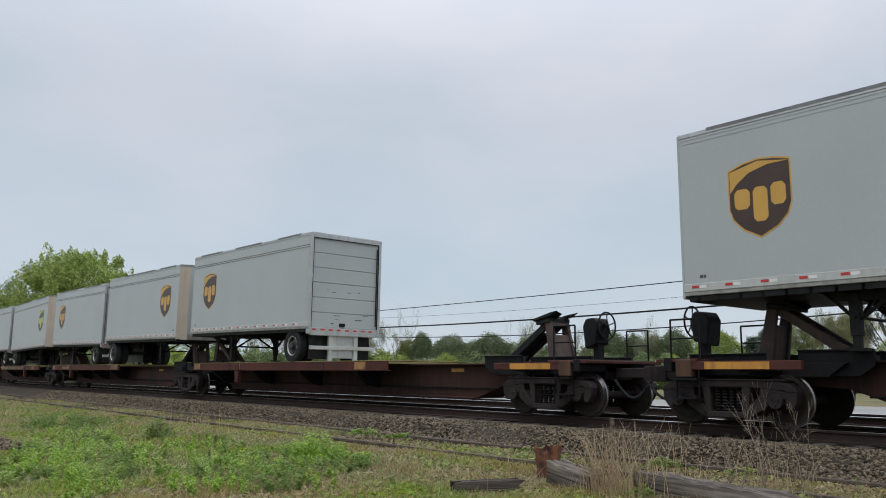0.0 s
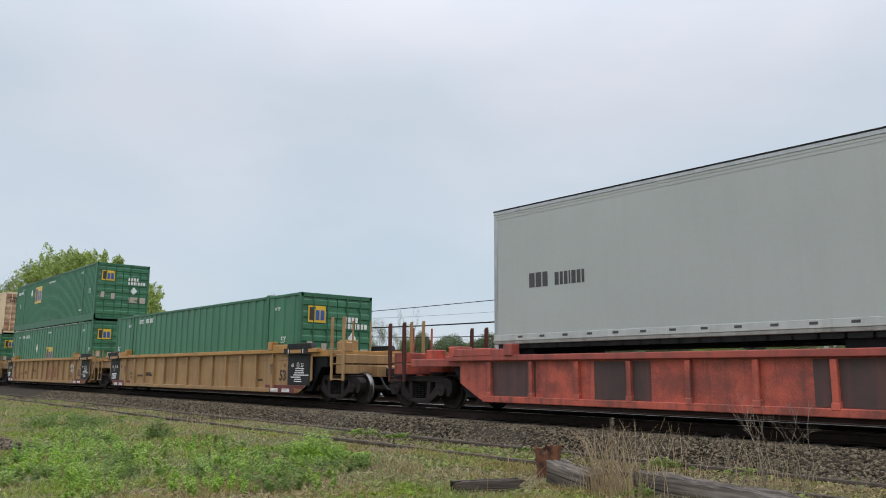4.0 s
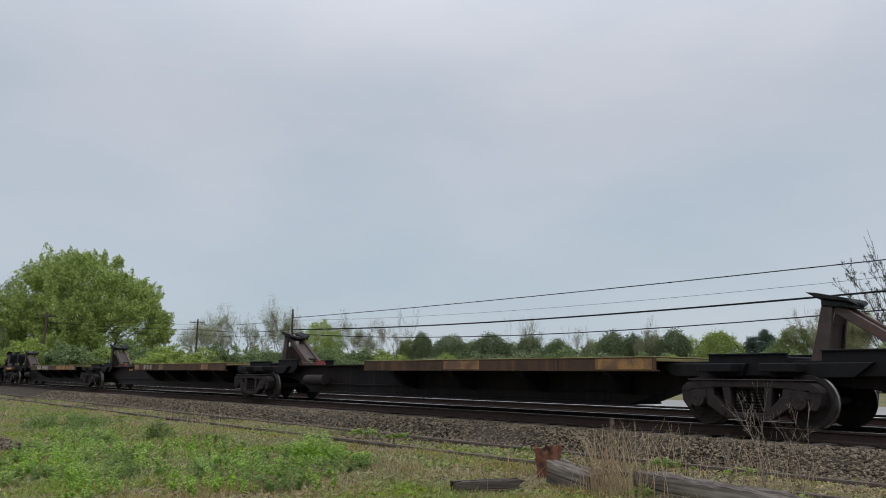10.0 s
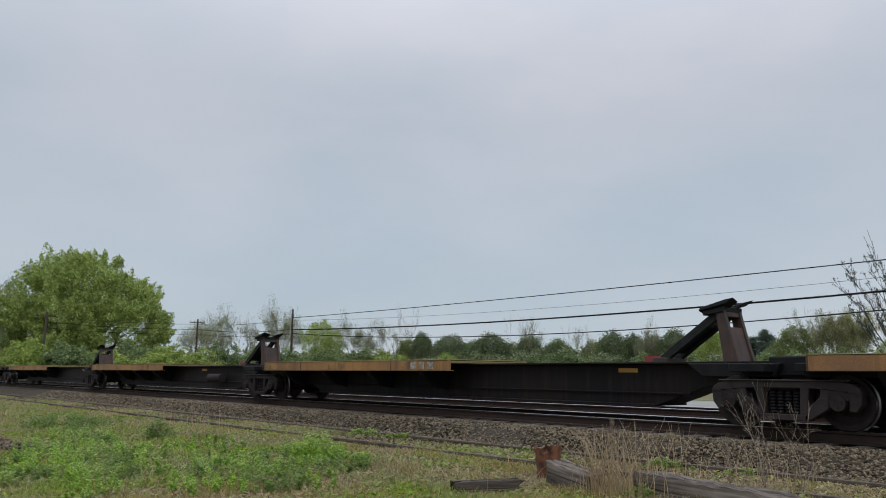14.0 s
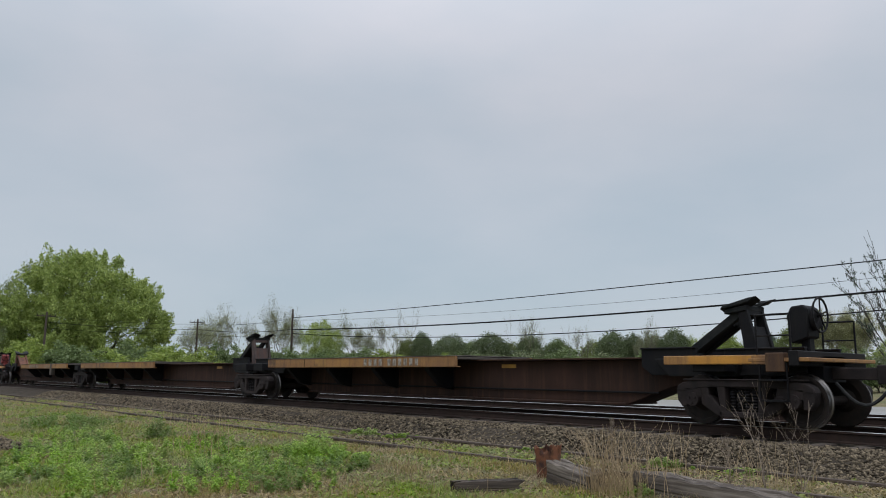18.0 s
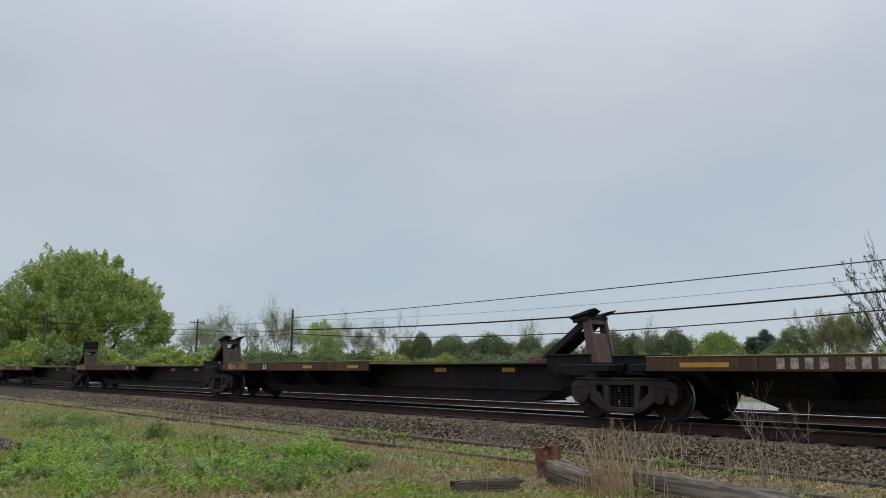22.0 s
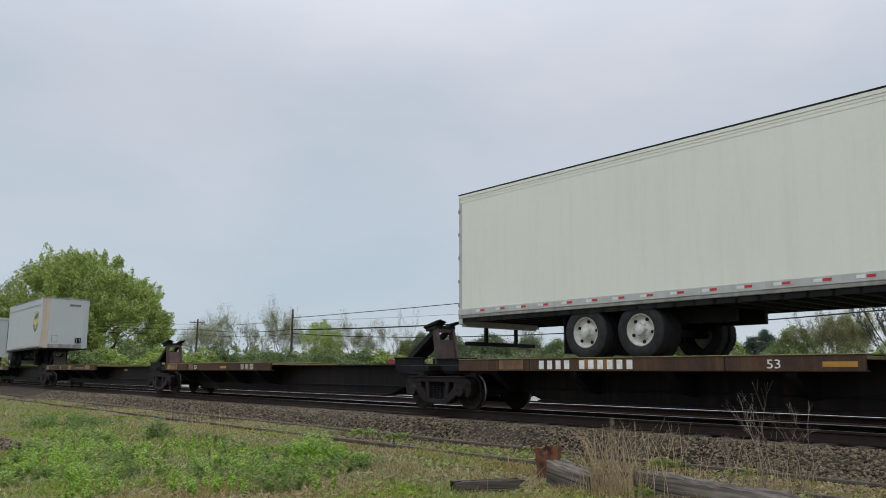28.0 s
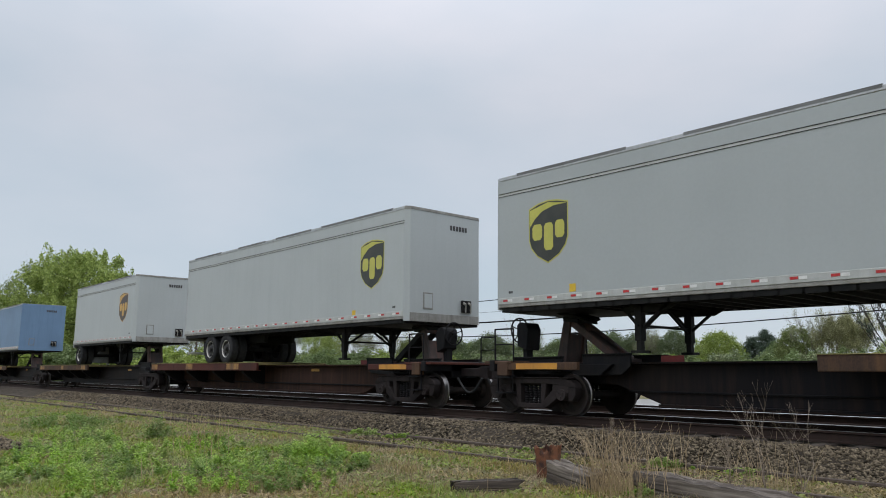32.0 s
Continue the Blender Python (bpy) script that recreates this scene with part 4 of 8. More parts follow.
            # the chord above: black with a yellow field between white edges
            yc = y - 0.105
            part("chord_field", Geo().box(x0 - 0.1, x1 + 0.1, yc - 0.006, yc - 0.0005, zt - 0.15, zt), M_black_panel, un, "black painted field of the chord")
            part("chord_field", Geo().box(xc - 0.32, xc + 0.32, yc - 0.010, yc - 0.0065, zt - 0.125, zt - 0.03), M_well_top, un)
            for dx in (-0.43, 0.40):
                part("edge_mark", Geo().box(xc + dx, xc + dx + 0.035, yc - 0.010, yc - 0.0065, zt - 0.14, zt - 0.01), M_sticker_w, un, "white edge mark")
        for x0, x1 in ((a + 0.42, a + 2.65), (b - 2.70, b - 0.42)):
            g = Geo()
            g.box(x0 + 0.4, x1 - 0.4, y - 0.092, y - 0.088, 0.235, 0.37)
            p = part("maroon_band", g, M_maroon, un, "maroon band along the bottom edge")
            part("maroon_band", Geo().box(x0, x1, y - 0.006, y, 0.365, 0.455), M_maroon, un, "maroon band along the bottom edge")
            for xx in (x0 + 0.5, x1 - 1.1):
                for i in range(3):
                    bars([16], 0.028, xx, y - 0.093, 0.26 + i * 0.035, M_letter_w, p)
        yr = y - 0.088
        for x, near in ((a + 2.2, a + 1.42), (b - 2.2, b - 1.62)):
            words("40", 0.17, x - 0.11, yr, 0.97, M_letter_k, un)
            words("20", 0.17, x - 0.11, yr, 0.79, M_letter_k, un)
            bars([0.22 / 0.02], 0.02, x - 0.11, yr, 0.945, M_letter_k, un)
            words("45", 0.15, near, y - 0.001, 0.99, M_letter_b, un)
        words("53", 0.42, b - 1.86, y - 0.001, 0.60, M_letter_b, un, bold=0.04)
        for x, ww, z in ((a + 2.65, [0.6] * 4, 0.72), (a + 2.7, [0.5] * 4, 0.56), (a + 3.5, [0.6] * 9, 0.64), (a + 4.45, [0.7] * 8, 0.74), (a + 4.45, [0.7] * 10, 0.66), (b - 3.2, [0.6] * 5, 0.56)):
            bars(ww, 0.07, x, y - 0.001, z, M_letter_b, un, 0.3)
    for i, (x, z, w, h, m) in enumerate(patches or ()):
        g = Geo()
        g.box(x - xm, x - xm + w, y - 0.004, y, z, z + h)
        part("paint_patch", g, m, un)
    return un


# ---------------------------------------------------------------- containers


def corrugated(g, x0, x1, y, out, z0, z1, pitch, depth, crest=0.42):
    """A corrugated sheet along x at y; the crests stand out towards out."""
    n = max(1, round((x1 - x0) / pitch))
    p = (x1 - x0) / n
    xs = []
    for i in range(n):
        x = x0 + i * p
        sl = (1 - 2 * crest) / 2 * p
        xs += [(x, 0), (x + sl, depth), (x + sl + crest * p, depth), (x + 2 * sl + crest * p, 0)]
    xs.append((x1, 0))
    vs, fs = [], []
    for x, d in xs:
        vs += [(x, y + out * d, z0), (x, y + out * d, z1)]
    for i in range(len(xs) - 1):
        fs.append((2 * i, 2 * i + 2, 2 * i + 3, 2 * i + 1))
    g.add(vs, fs)


def emblem(parent, x, z, w, h, y, face="y", dark=None, second=None, third=None):
    """The yellow block emblem, as plain shapes."""
    dark, second, third = dark or M_brown_logo, second or M_blue_logo, third or M_blue_logo
    g = Geo()
    put = (lambda gg, a0, a1, b0, b1, d: gg.box(x + a0 * w, x + a1 * w, y - 0.004 - d, y - d, z + b0 * h, z + b1 * h)) if face == "y" else (
        lambda gg, a0, a1, b0, b1, d: gg.box(x + d, x + d + 0.004, y + a0 * w, y + a1 * w, z + b0 * h, z + b1 * h))
    put(g, 0, 1, 0, 1, 0)
    em = part("emblem", g, M_yellow_logo, parent, "square yellow emblem with dark and blue blocks")
    for m, rects in ((dark, ((0.08, 0.36, 0.12, 0.90),)), (second, ((0.42, 0.64, 0.14, 0.74),)), (third, ((0.70, 0.92, 0.14, 0.74),))):
        k = Geo()
        for r in rects:
            put(k, *r, 0.004)
        part("emblem_block", k, m, em)
    return em


def diamond(parent, x, z, r, y, m=None, face="y"):
    g = Geo()
    if face == "y":
        g.prism([(x - r * 0.8, z), (x, z - r), (x + r * 0.8, z), (x, z + r)], y - 0.005, y)
    else:
        g.prism([(y - r * 0.8, z), (y, z - r), (y + r * 0.8, z), (y, z + r)], x, x + 0.005, "x")
    return part("placard_holder", g, m or M_letter_w, parent, "white diamond-shaped placard holder")


def container(xl, z0, z1, skin, rail, pitch, depth, crest, label, length=16.15, sill=0.18, door_skin=None):
    """A 53-foot container; xl is its left end at the start."""
    xm = xl + length / 2
    c = thing("shipping_container", xm, YC, z0, label, "container", "stacked containers")
    MOVERS.append((c, xm, 0.0))
    H, a, b = z1 - z0, -length / 2, length / 2
    P = 1.98
    posts = (a, a + P, b - P, b)
    for s in (-1, 1):
        g = Geo()
        y = s * (YS - 0.017 - depth)
        for x0, x1 in ((a + 0.10, a + P), (a + P + 0.16, b - P - 0.16), (b - P, b - 0.10)):
            corrugated(g, x0, x1, y, s, sill - 0.02, H - 0.09, pitch, depth, crest)
        part("side_panel", g, skin, c, "corrugated steel side", smooth=False)
        r = Geo()
        y0, y1 = sorted((s * YS, s * (YS - 0.09)))
        r.box(a, b, y0, y1, H - 0.10, H - 0.015)
        part("top_rail", r, rail, c, bevel=0.01)
        r = Geo()
        r.box(a + P, b - P, y0, y1, 0.03, sill)
        r.box(a, a + P, y0, y1, 0.03, sill + 0.004)
        r.box(b - P, b, y0, y1, 0.03, sill + 0.004)
        r.box(a, b, min(s * YS, s * (YS + 0.012)), max(s * YS, s * (YS + 0.012)), 0.03, 0.10)
        part("bottom_rail", r, rail, c, bevel=0.01)
        for x in posts:
            x0 = x if x in (a, a + P) else x - 0.16
            g = Geo()
            g.box(x0, x0 + 0.16, y0 - (0.004 if s < 0 else 0), y1 + (0.004 if s > 0 else 0), 0.0, H - 0.01)
            pst = part("corner_post", g, rail, c, bevel=0.008)
            if x not in (a, b):
                for zc in (-0.008, H - 0.11):
                    k = Geo()
                    yo = s * (YS + 0.006)
                    k.box(x0 - 0.02, x0 + 0.18, min(yo, yo - s * 0.17), max(yo, yo - s * 0.17), zc, zc + 0.12)
                    part("corner_casting", k, rail, pst, bevel=0.01)
    g = Geo()
    corrugated(g, a + 0.05, b - 0.05, 0, 1, 0, 1, 0.35, 0.02)
    top = Geo()
    top.add([(x, (-1 if z == 0 else 1) * (YS - 0.08), H - 0.03 + y) for x, y, z in g.v], g.f)
    part("roof", top, rail, c)
    for x in (a + P + 0.08, b - P - 0.08):
        k = Geo().box(x - 0.12, x + 0.12, -YS + 0.02, -YS + 0.20, H - 0.02, H + 0.035)
        part("lifting_fitting", k, M_alu_worn, c, "grey lifting fitting on the roof edge", 0.012)
    f = Geo()
    f.box(a + 0.02, b - 0.02, -YS + 0.06, YS - 0.06, 0.10, 0.16)
    for i in range(26):
        x = a + 0.4 + i * (length - 0.8) / 25
        f.box(x - 0.03, x + 0.03, -YS + 0.08, YS - 0.08, 0.03, 0.10)
    part("floor_frame", f, M_steel_dark, c)
    ds = door_skin or skin
    e = Geo()  # far end wall
    e.box(a, a + 0.05, -YS + 0.05, YS - 0.05, 0.12, H - 0.03)
    part("front_wall", e, skin, c, bevel=0.006)
    h = Geo()
    h.box(b - 0.09, b, -YS + 0.02, YS - 0.02, H - 0.14, H - 0.012)
    part("door_sill", Geo().box(b - 0.09, b, -YS + 0.02, YS - 0.02, 0.10, 0.20), rail, c, bevel=0.008)
    part("door_header", h, rail, c, bevel=0.008)
    for s in (-1, 1):
        d = Geo()
        n = 7
        y0, y1 = sorted((s * 0.012, s * (YS - 0.06)))
        prof = [(b - 0.06, 0.20)]
        for i in range(n):
            z, k = 0.21 + i * (H - 0.36) / n, (H - 0.36) / n
            prof += [(b - 0.032, z + 0.01), (b - 0.032, z + k * 0.28), (b - 0.006, z + k * 0.40), (b - 0.006, z + k * 0.76), (b - 0.032, z + k * 0.88)]
        prof += [(b - 0.032, H - 0.145), (b - 0.06, H - 0.14)]
        d.prism(prof, y0, y1)
        dr = part("door", d, ds, c, "ribbed cargo door", smooth=False)
        for yy in (s * 0.35, s * 0.85):
            k = Geo()
            k.rod((b + 0.012, yy, 0.14), (b + 0.012, yy, H - 0.06), 0.02, 8)
            for z in (0.3, 0.9, 1.7, 2.4):
                k.box(b - 0.02, b + 0.03, yy - 0.05, yy + 0.05, z, z + 0.06)
            k.box(b + 0.012, b + 0.035, yy - 0.25, yy, 1.05, 1.09)
            part("lock_rod", k, rail, dr)
        k = Geo()
        for i in range(5):
            z = 0.35 + i * 0.52
            k.rod((b - 0.01, s * (YS - 0.03), z), (b - 0.01, s * (YS - 0.03), z + 0.14), 0.022, 6)
        part("hinges", k, rail, dr)
    return c, xm


# ---------------------------------------------------------------- trailers
def tyre_meshes():
    t = Geo()
    prof = [(-0.13, 0.30), (-0.145, 0.36), (-0.14, 0.45), (-0.115, 0.495), (-0.06, 0.505), (0.06, 0.505), (0.115, 0.495), (0.14, 0.45), (0.145, 0.36), (0.13, 0.30), (-0.13, 0.30)]
    t.lathe(prof, 30, "y")
    for i in range(30):
        a = 2 * math.pi * i / 30
        c, s = math.cos(a), math.sin(a)
        for y in (-0.10, 0.07):
            t.add([((0.503 if k < 4 else 0.512) * math.cos(a + dx), y + dy, (0.503 if k < 4 else 0.512) * math.sin(a + dx)) for k, (dx, dy) in enumerate(((-0.07, 0), (0.07, 0), (0.07, 0.03), (-0.07, 0.03)) * 2)],
                  [(4, 5, 6, 7), (0, 1, 5, 4), (1, 2, 6, 5), (2, 3, 7, 6), (3, 0, 4, 7)])
    tm = t.mesh("tyre", M_tyre)
    rms = []
    for m in (M_rim, M_rim_grey):
        r = Geo()
        r.lathe([(-0.12, 0.30), (-0.125, 0.285), (-0.09, 0.275), (-0.05, 0.25), (-0.035, 0.20), (-0.075, 0.15), (-0.08, 0.10), (-0.16, 0.095), (-0.17, 0.07), (-0.17, 0.0)], 24, "y")
        r.lathe([(0.12, 0.30), (0.05, 0.25), (0.03, 0.0)], 24, "y")
        for i in range(8):
            a = 2 * math.pi * i / 8
            r.rod((0.125 * math.cos(a), -0.11, 0.125 * math.sin(a)), (0.125 * math.cos(a), -0.07, 0.125 * math.sin(a)), 0.014, 6)
        for k in range(2 * 24):
            r.mi[k] = 1
        rms.append(r.mesh("rim", [m, M_rim]))
    h = Geo()
    for i in range(5):  # dark hand holes in the disc
        a = 2 * math.pi * i / 5
        h.rod((0.215 * math.cos(a), -0.062, 0.215 * math.sin(a)), (0.215 * math.cos(a), -0.03, 0.215 * math.sin(a)), 0.033, 10)
    return tm, rms[0], rms[1], h.mesh("hand_holes", M_chassis)


TYRE_ME, RIM_ME, RIM_G_ME, HOLE_ME = tyre_meshes()


def shield(parent, cx, zc, w, h, y, gold, dark):
    """The shield emblem as plain shapes: a field, a bright upper sweep and three plain bars."""
    def outline(k):
        return [(cx - k * 0.50 * w, zc + k * 0.40 * h), (cx - k * 0.25 * w, zc + k * 0.47 * h), (cx, zc + k * 0.50 * h), (cx + k * 0.25 * w, zc + k * 0.48 * h), (cx + k * 0.50 * w, zc + k * 0.43 * h),
                (cx + k * 0.50 * w, zc - k * 0.12 * h), (cx + k * 0.44 * w, zc - k * 0.26 * h), (cx + k * 0.28 * w, zc - k * 0.40 * h), (cx, zc - k * 0.52 * h),
                (cx - k * 0.28 * w, zc - k * 0.40 * h), (cx - k * 0.44 * w, zc - k * 0.26 * h), (cx - k * 0.50 * w, zc - k * 0.12 * h)]
    g = Geo()
    g.prism(outline(1.0), y - 0.004, y)
    em = part("emblem", g, gold, parent, "shield-shaped emblem in dark brown and gold")
    g = Geo()
    g.prism(outline(0.955), y - 0.007, y - 0.004)
    part("field", g, dark, em)
    g = Geo()  # the sweep
    g.prism([(cx - 0.465 * w, zc + 0.372 * h), (cx, zc + 0.462 * h), (cx + 0.465 * w, zc + 0.40 * h), (cx + 0.15 * w, zc + 0.395 * h), (cx - 0.15 * w, zc + 0.33 * h), (cx - 0.35 * w, zc + 0.21 * h), (cx - 0.465 * w, zc + 0.10 * h)], y - 0.010, y - 0.007)
    part("sweep", g, gold, em)
    for x0, x1, z0, z1 in ((-0.40, -0.15, -0.13, 0.13), (-0.10, 0.13, -0.31, 0.13), (0.18, 0.41, -0.13, 0.15)):   # plain rounded bars
        c = 0.05
        g = Geo().prism([(cx + px * w, zc + pz * h) for px, pz in ((x0 + c, z0), (x1 - c, z0), (x1, z0 + c), (x1, z1 - c), (x1 - c, z1), (x0 + c, z1), (x0, z1 - c), (x0, z0 + c))], y - 0.010, y - 0.007)
        part("emblem_bar", g, gold, em)
    return em


def trailer(nose, rear, axles, label, z0=2.12, z1=5.06, skin=None, logo="gold", rim="grey", tape=True, tan_nose=False, round_nose=False, roll_door=True, legs=None, black_rail=False, side_band=True, logo_at=1.48, low_box=False, slats=False, joints=False, lift=0.0):
    """A box trailer: nose and rear are its ends at the start; axles: metres from the rear."""
    skin = skin or M_van_grey
    d = 1 if nose > rear else -1
    nose += d * (0.20 if tan_nose else (0.10 if round_nose else 0.0))
    Ln = abs(nose - rear)
    xm = (nose + rear) / 2
    rise = (Ln / 2 - sum(axles) / len(axles)) * lift / Ln   # the wheels stay on the deck when the nose stands higher
    base, z0, z1 = (1.12 if not low_box else z0) + rise, z0, z1
    tr = thing("semi_trailer" if not low_box else "trailer_body", xm, YC, 0, label, "trailer", "trailers on the train")
    MOVERS.append((tr, xm, -d * math.degrees(lift / Ln)))
    X = lambda q: d * (Ln / 2 - q)   # metres back from the nose
    lo = lambda p, q: min(X(p), X(q))
    hi = lambda p, q: max(X(p), X(q))
    ch = 0.20 if tan_nose else (0.10 if round_nose else 0.05)
    seam = 0.40 if side_band else 0.16
    for s in (-1, 1):
        g = Geo()
        y0, y1 = sorted((s * YS, s * (YS - 0.03)))
        g.box(lo(ch, Ln - 0.10), hi(ch, Ln - 0.10), y0, y1, z0 + 0.252, z1 - seam - 0.05)
        wl_ = part("side_wall", g, skin, tr, "smooth painted side skin", 0.004)
        r = Geo()
        r.box(lo(ch, Ln - 0.06), hi(ch, Ln - 0.06), y0 - (0.008 if s < 0 else 0), y1 + (0.008 if s > 0 else 0), z1 - seam + 0.012, z1 - 0.10)
        part("upper_band", r, skin, tr, bevel=0.006)
        k = Geo()
        k.box(lo(ch, Ln), hi(ch, Ln), y0 - (0.014 if s < 0 else 0), y1 + (0.014 if s > 0 else 0), z1 - 0.10, z1 - 0.01)
        part("top_rail", k, M_alu if not black_rail else skin, tr, bevel=0.01)
        k = Geo()
        k.box(lo(ch, Ln - 0.06), hi(ch, Ln - 0.06), y0 - (0.004 if s < 0 else 0), y1 + (0.004 if s > 0 else 0), z1 - seam - 0.05, z1 - seam + 0.012)
        part("seam", k, M_alu_white if side_band else skin, tr, "bright trim between two dark grooves" if side_band else "")
        if side_band:
            for zs in (z1 - seam - 0.054, z1 - seam + 0.004):
                k = Geo()
                k.box(lo(ch, Ln - 0.06), hi(ch, Ln - 0.06), y0 - (0.010 if s < 0 else 0), y1 + (0.010 if s > 0 else 0), zs, zs + 0.008)
                part("groove", k, M_steel_dark, tr)
        k = Geo()
        k.box(lo(ch, Ln), hi(ch, Ln), y0 - (0.02 if s < 0 else 0), y1 + (0.02 if s > 0 else 0), z0 + 0.112, z0 + 0.25)
        rl = part("bottom_rail", k, M_alu_white, tr, "pale bottom rail with rivets", 0.008)
        k = Geo()
        k.box(lo(ch, Ln), hi(ch, Ln), y0 - (0.014 if s < 0 else 0), y1 + (0.014 if s > 0 else 0), z0 + 0.045, z0 + 0.11)
        part("lower_rail", k, M_alu_worn, tr, "worn grey lower flange of the rail", 0.008)
        k, w = Geo(), Geo()
        n = int(Ln / 0.62)
        yo = s * (YS + 0.024)
        for i in range(n):
            q = ch + 0.15 + i * (Ln - ch - 0.4) / n
            k.box(lo(q, q + 0.13), hi(q, q + 0.13), min(yo, yo - s * 0.006), max(yo, yo - s * 0.006), z0 + 0.17, z0 + 0.213)
            w.box(lo(q + 0.145, q + 0.27), hi(q + 0.145, q + 0.27), min(yo, yo - s * 0.006), max(yo, yo - s * 0.006), z0 + 0.165, z0 + 0.215)
        if tape:
            tagged(part("reflective_tape", k, M_sticker_r if tape != "dark" else M_letter_k, rl, "red reflective tape" if tape != "dark" else "small dark marker lamps"), kind="stuff")
            if tape != "dark":
                tagged(part("reflective_tape", w, M_sticker_w, rl, "white reflective tape"), kind="stuff")
        # vertical panel joints
        n = int(Ln / 1.22)
        for i in range(1, n):
            q = ch + i * (Ln - ch) / n
            yy = s * (YS + 0.002)
            if joints:
                v = Geo().box(X(q) - 0.012, X(q) + 0.012, min(yy, yy - s * 0.006), max(yy, yy - s * 0.006), z0 + 0.255, z1 - seam - 0.06)
                part("panel_joint", v, skin, wl_)
    g = Geo()
    cut = 0.36 if tan_nose else (0.12 if round_nose else 0.0)
    g.prism([(X(Ln - 0.02), -YS + 0.02), (X(Ln - 0.02), YS - 0.02), (X(ch), YS - 0.02), (X(0.02), YS - 0.02 - cut), (X(0.02), -YS + 0.02 + cut), (X(ch), -YS + 0.02)], z1 - 0.03, z1, "z")
    part("roof", g, M_roofdirt, tr, "dirty flat roof", 0.004)
    g = Geo()
    rn = random.Random(int(abs(nose) * 7))
    q = 0.6
    if low_box:
        q = Ln
    if black_rail or low_box:
        part("roof_edge", Geo().box(lo(0.05, Ln), hi(0.05, Ln), -YS - 0.016, -YS + 0.05, z1 - 0.028, z1 + 0.004), M_chassis, tr, "thin black roof edge")
    if black_rail:
        q = Ln
        k = Geo()   # slack hoses under the floor
        for j in range(3):
            p = [(X(4.6 + i * 0.28 + j * 0.15), -0.7 + 0.1 * j, z0 - 0.22 - 0.10 * math.sin(i * 1.1 + j * 1.7) - 0.05 * j) for i in range(8)]
            for u, w in zip(p, p[1:]):
                k.rod(u, w, 0.014, 5, caps=False)
        tagged(part("hose", k, M_tyre, tr, "slack black air hoses"), kind="stuff")
    while q < Ln - 1.0:   # lifted and patched roof edge
        w = min(rn.uniform(1.6, 4.4), Ln - 0.6 - q)
        g = Geo().box(lo(q, q + w), hi(q, q + w), -YS - 0.017, -YS + 0.10, z1 - 0.055, z1 + 0.003)
        part("roof_patch", g, M_roofdirt, tr)
        q += w + rn.uniform(0.2, 1.4)
    # nose
    g = Geo()
    if ch > 0.06:
        cy = 0.36 if tan_nose else 0.12
        o = [(X(ch), -YS), (X(ch), -YS + 0.02), (X(0.02), -YS + cy), (X(0.0), -YS + cy)]
        g.prism([(X(0.0), -YS + cy), (X(0.0), YS - cy), (X(0.04), YS - cy), (X(0.04), -YS + cy)], z0, z1 - 0.02, "z")
        part("nose_panel", g, skin, tr, "flat nose panel")
        for s in (-1, 1):
            g = Geo()
            g.prism([(X(ch), s * YS), (X(0.0), s * (YS - cy)), (X(0.04), s * (YS - cy)), (X(ch + 0.04), s * (YS - 0.03))], z0, z1 - 0.02, "z")
            part("nose_corner", g, M_tan if tan_nose and s < 0 else skin, tr, "tan corner panel of the nose" if tan_nose and s < 0 else "")
            g = Geo()   # the rail turns round the corner
            g.prism([(X(ch), s * (YS + 0.012)), (X(0.0) + d * 0.012, s * (YS - cy + 0.004)), (X(0.04), s * (YS - cy)), (X(ch + 0.04), s * (YS - 0.03))], z1 - 0.085, z1 - 0.012, "z")
            part("corner_rail", g, M_alu_worn, tr)
        for za, zb in ((z1 - 0.085, z1 - 0.012), (z0, z0 + 0.22)):
            g = Geo().box(min(X(0.0), X(0.0) + d * 0.012), max(X(0.0), X(0.0) + d * 0.012), -YS + cy, YS - cy, za, zb)
            part("nose_rail", g, M_alu_worn, tr, "worn rail across the nose", 0.004)
    else:
        g.box(lo(0, 0.05), hi(0, 0.05), -YS, YS, z0, z1 - 0.02)
        part("nose_panel", g, skin, tr, "flat nose panel", 0.01)
    yo = X(0.0) + d * 0.005
    if not slats:
        g = Geo()  # gladhand box and hatch on the nose
        g.box(min(X(0), X(0) + d * 0.06), max(X(0), X(0) + d * 0.06), 0.55, 0.88, z0 + 0.30, z0 + 0.62)
        part("connector_box", g, M_chassis, tr, "black hose connector box", 0.01)
        g = Geo()
        g.box(min(X(0), X(0) + d * 0.015), max(X(0), X(0) + d * 0.015), -0.75, -0.42, z0 + 0.32, z0 + 0.75)
        part("document_box", g, M_alu_worn, tr, "worn document holder", 0.008)
        g = Geo().box(min(X(0), X(0) + d * 0.022), max(X(0), X(0) + d * 0.022), -0.71, -0.46, z0 + 0.36, z0 + 0.71)
        part("document_lid", g, skin, tr)
        g = Geo()   # hose couplings hung beside the box
        for y in (0.60, 0.78):
            g.rod((X(0) + d * 0.05, y, z0 + 0.55), (X(0) + d * 0.14, y, z0 + 0.50), 0.035, 8)
            g.rod((X(0) + d * 0.14, y, z0 + 0.50), (X(0) + d * 0.10, y + 0.03, z0 + 0.28), 0.02, 6)
        tagged(part("hose_coupling", g, M_alu_worn, tr, "dull metal hose couplings"), kind="stuff")
        if d > 0:
            bars([0.6, 0.6, 0.6, 0.6, 0.6, 0.6], 0.13, X(0) + 0.004, 0.15, z1 - 0.48, M_letter_k, tr, 0.2, rz=90)
    # rear
    g = Geo()
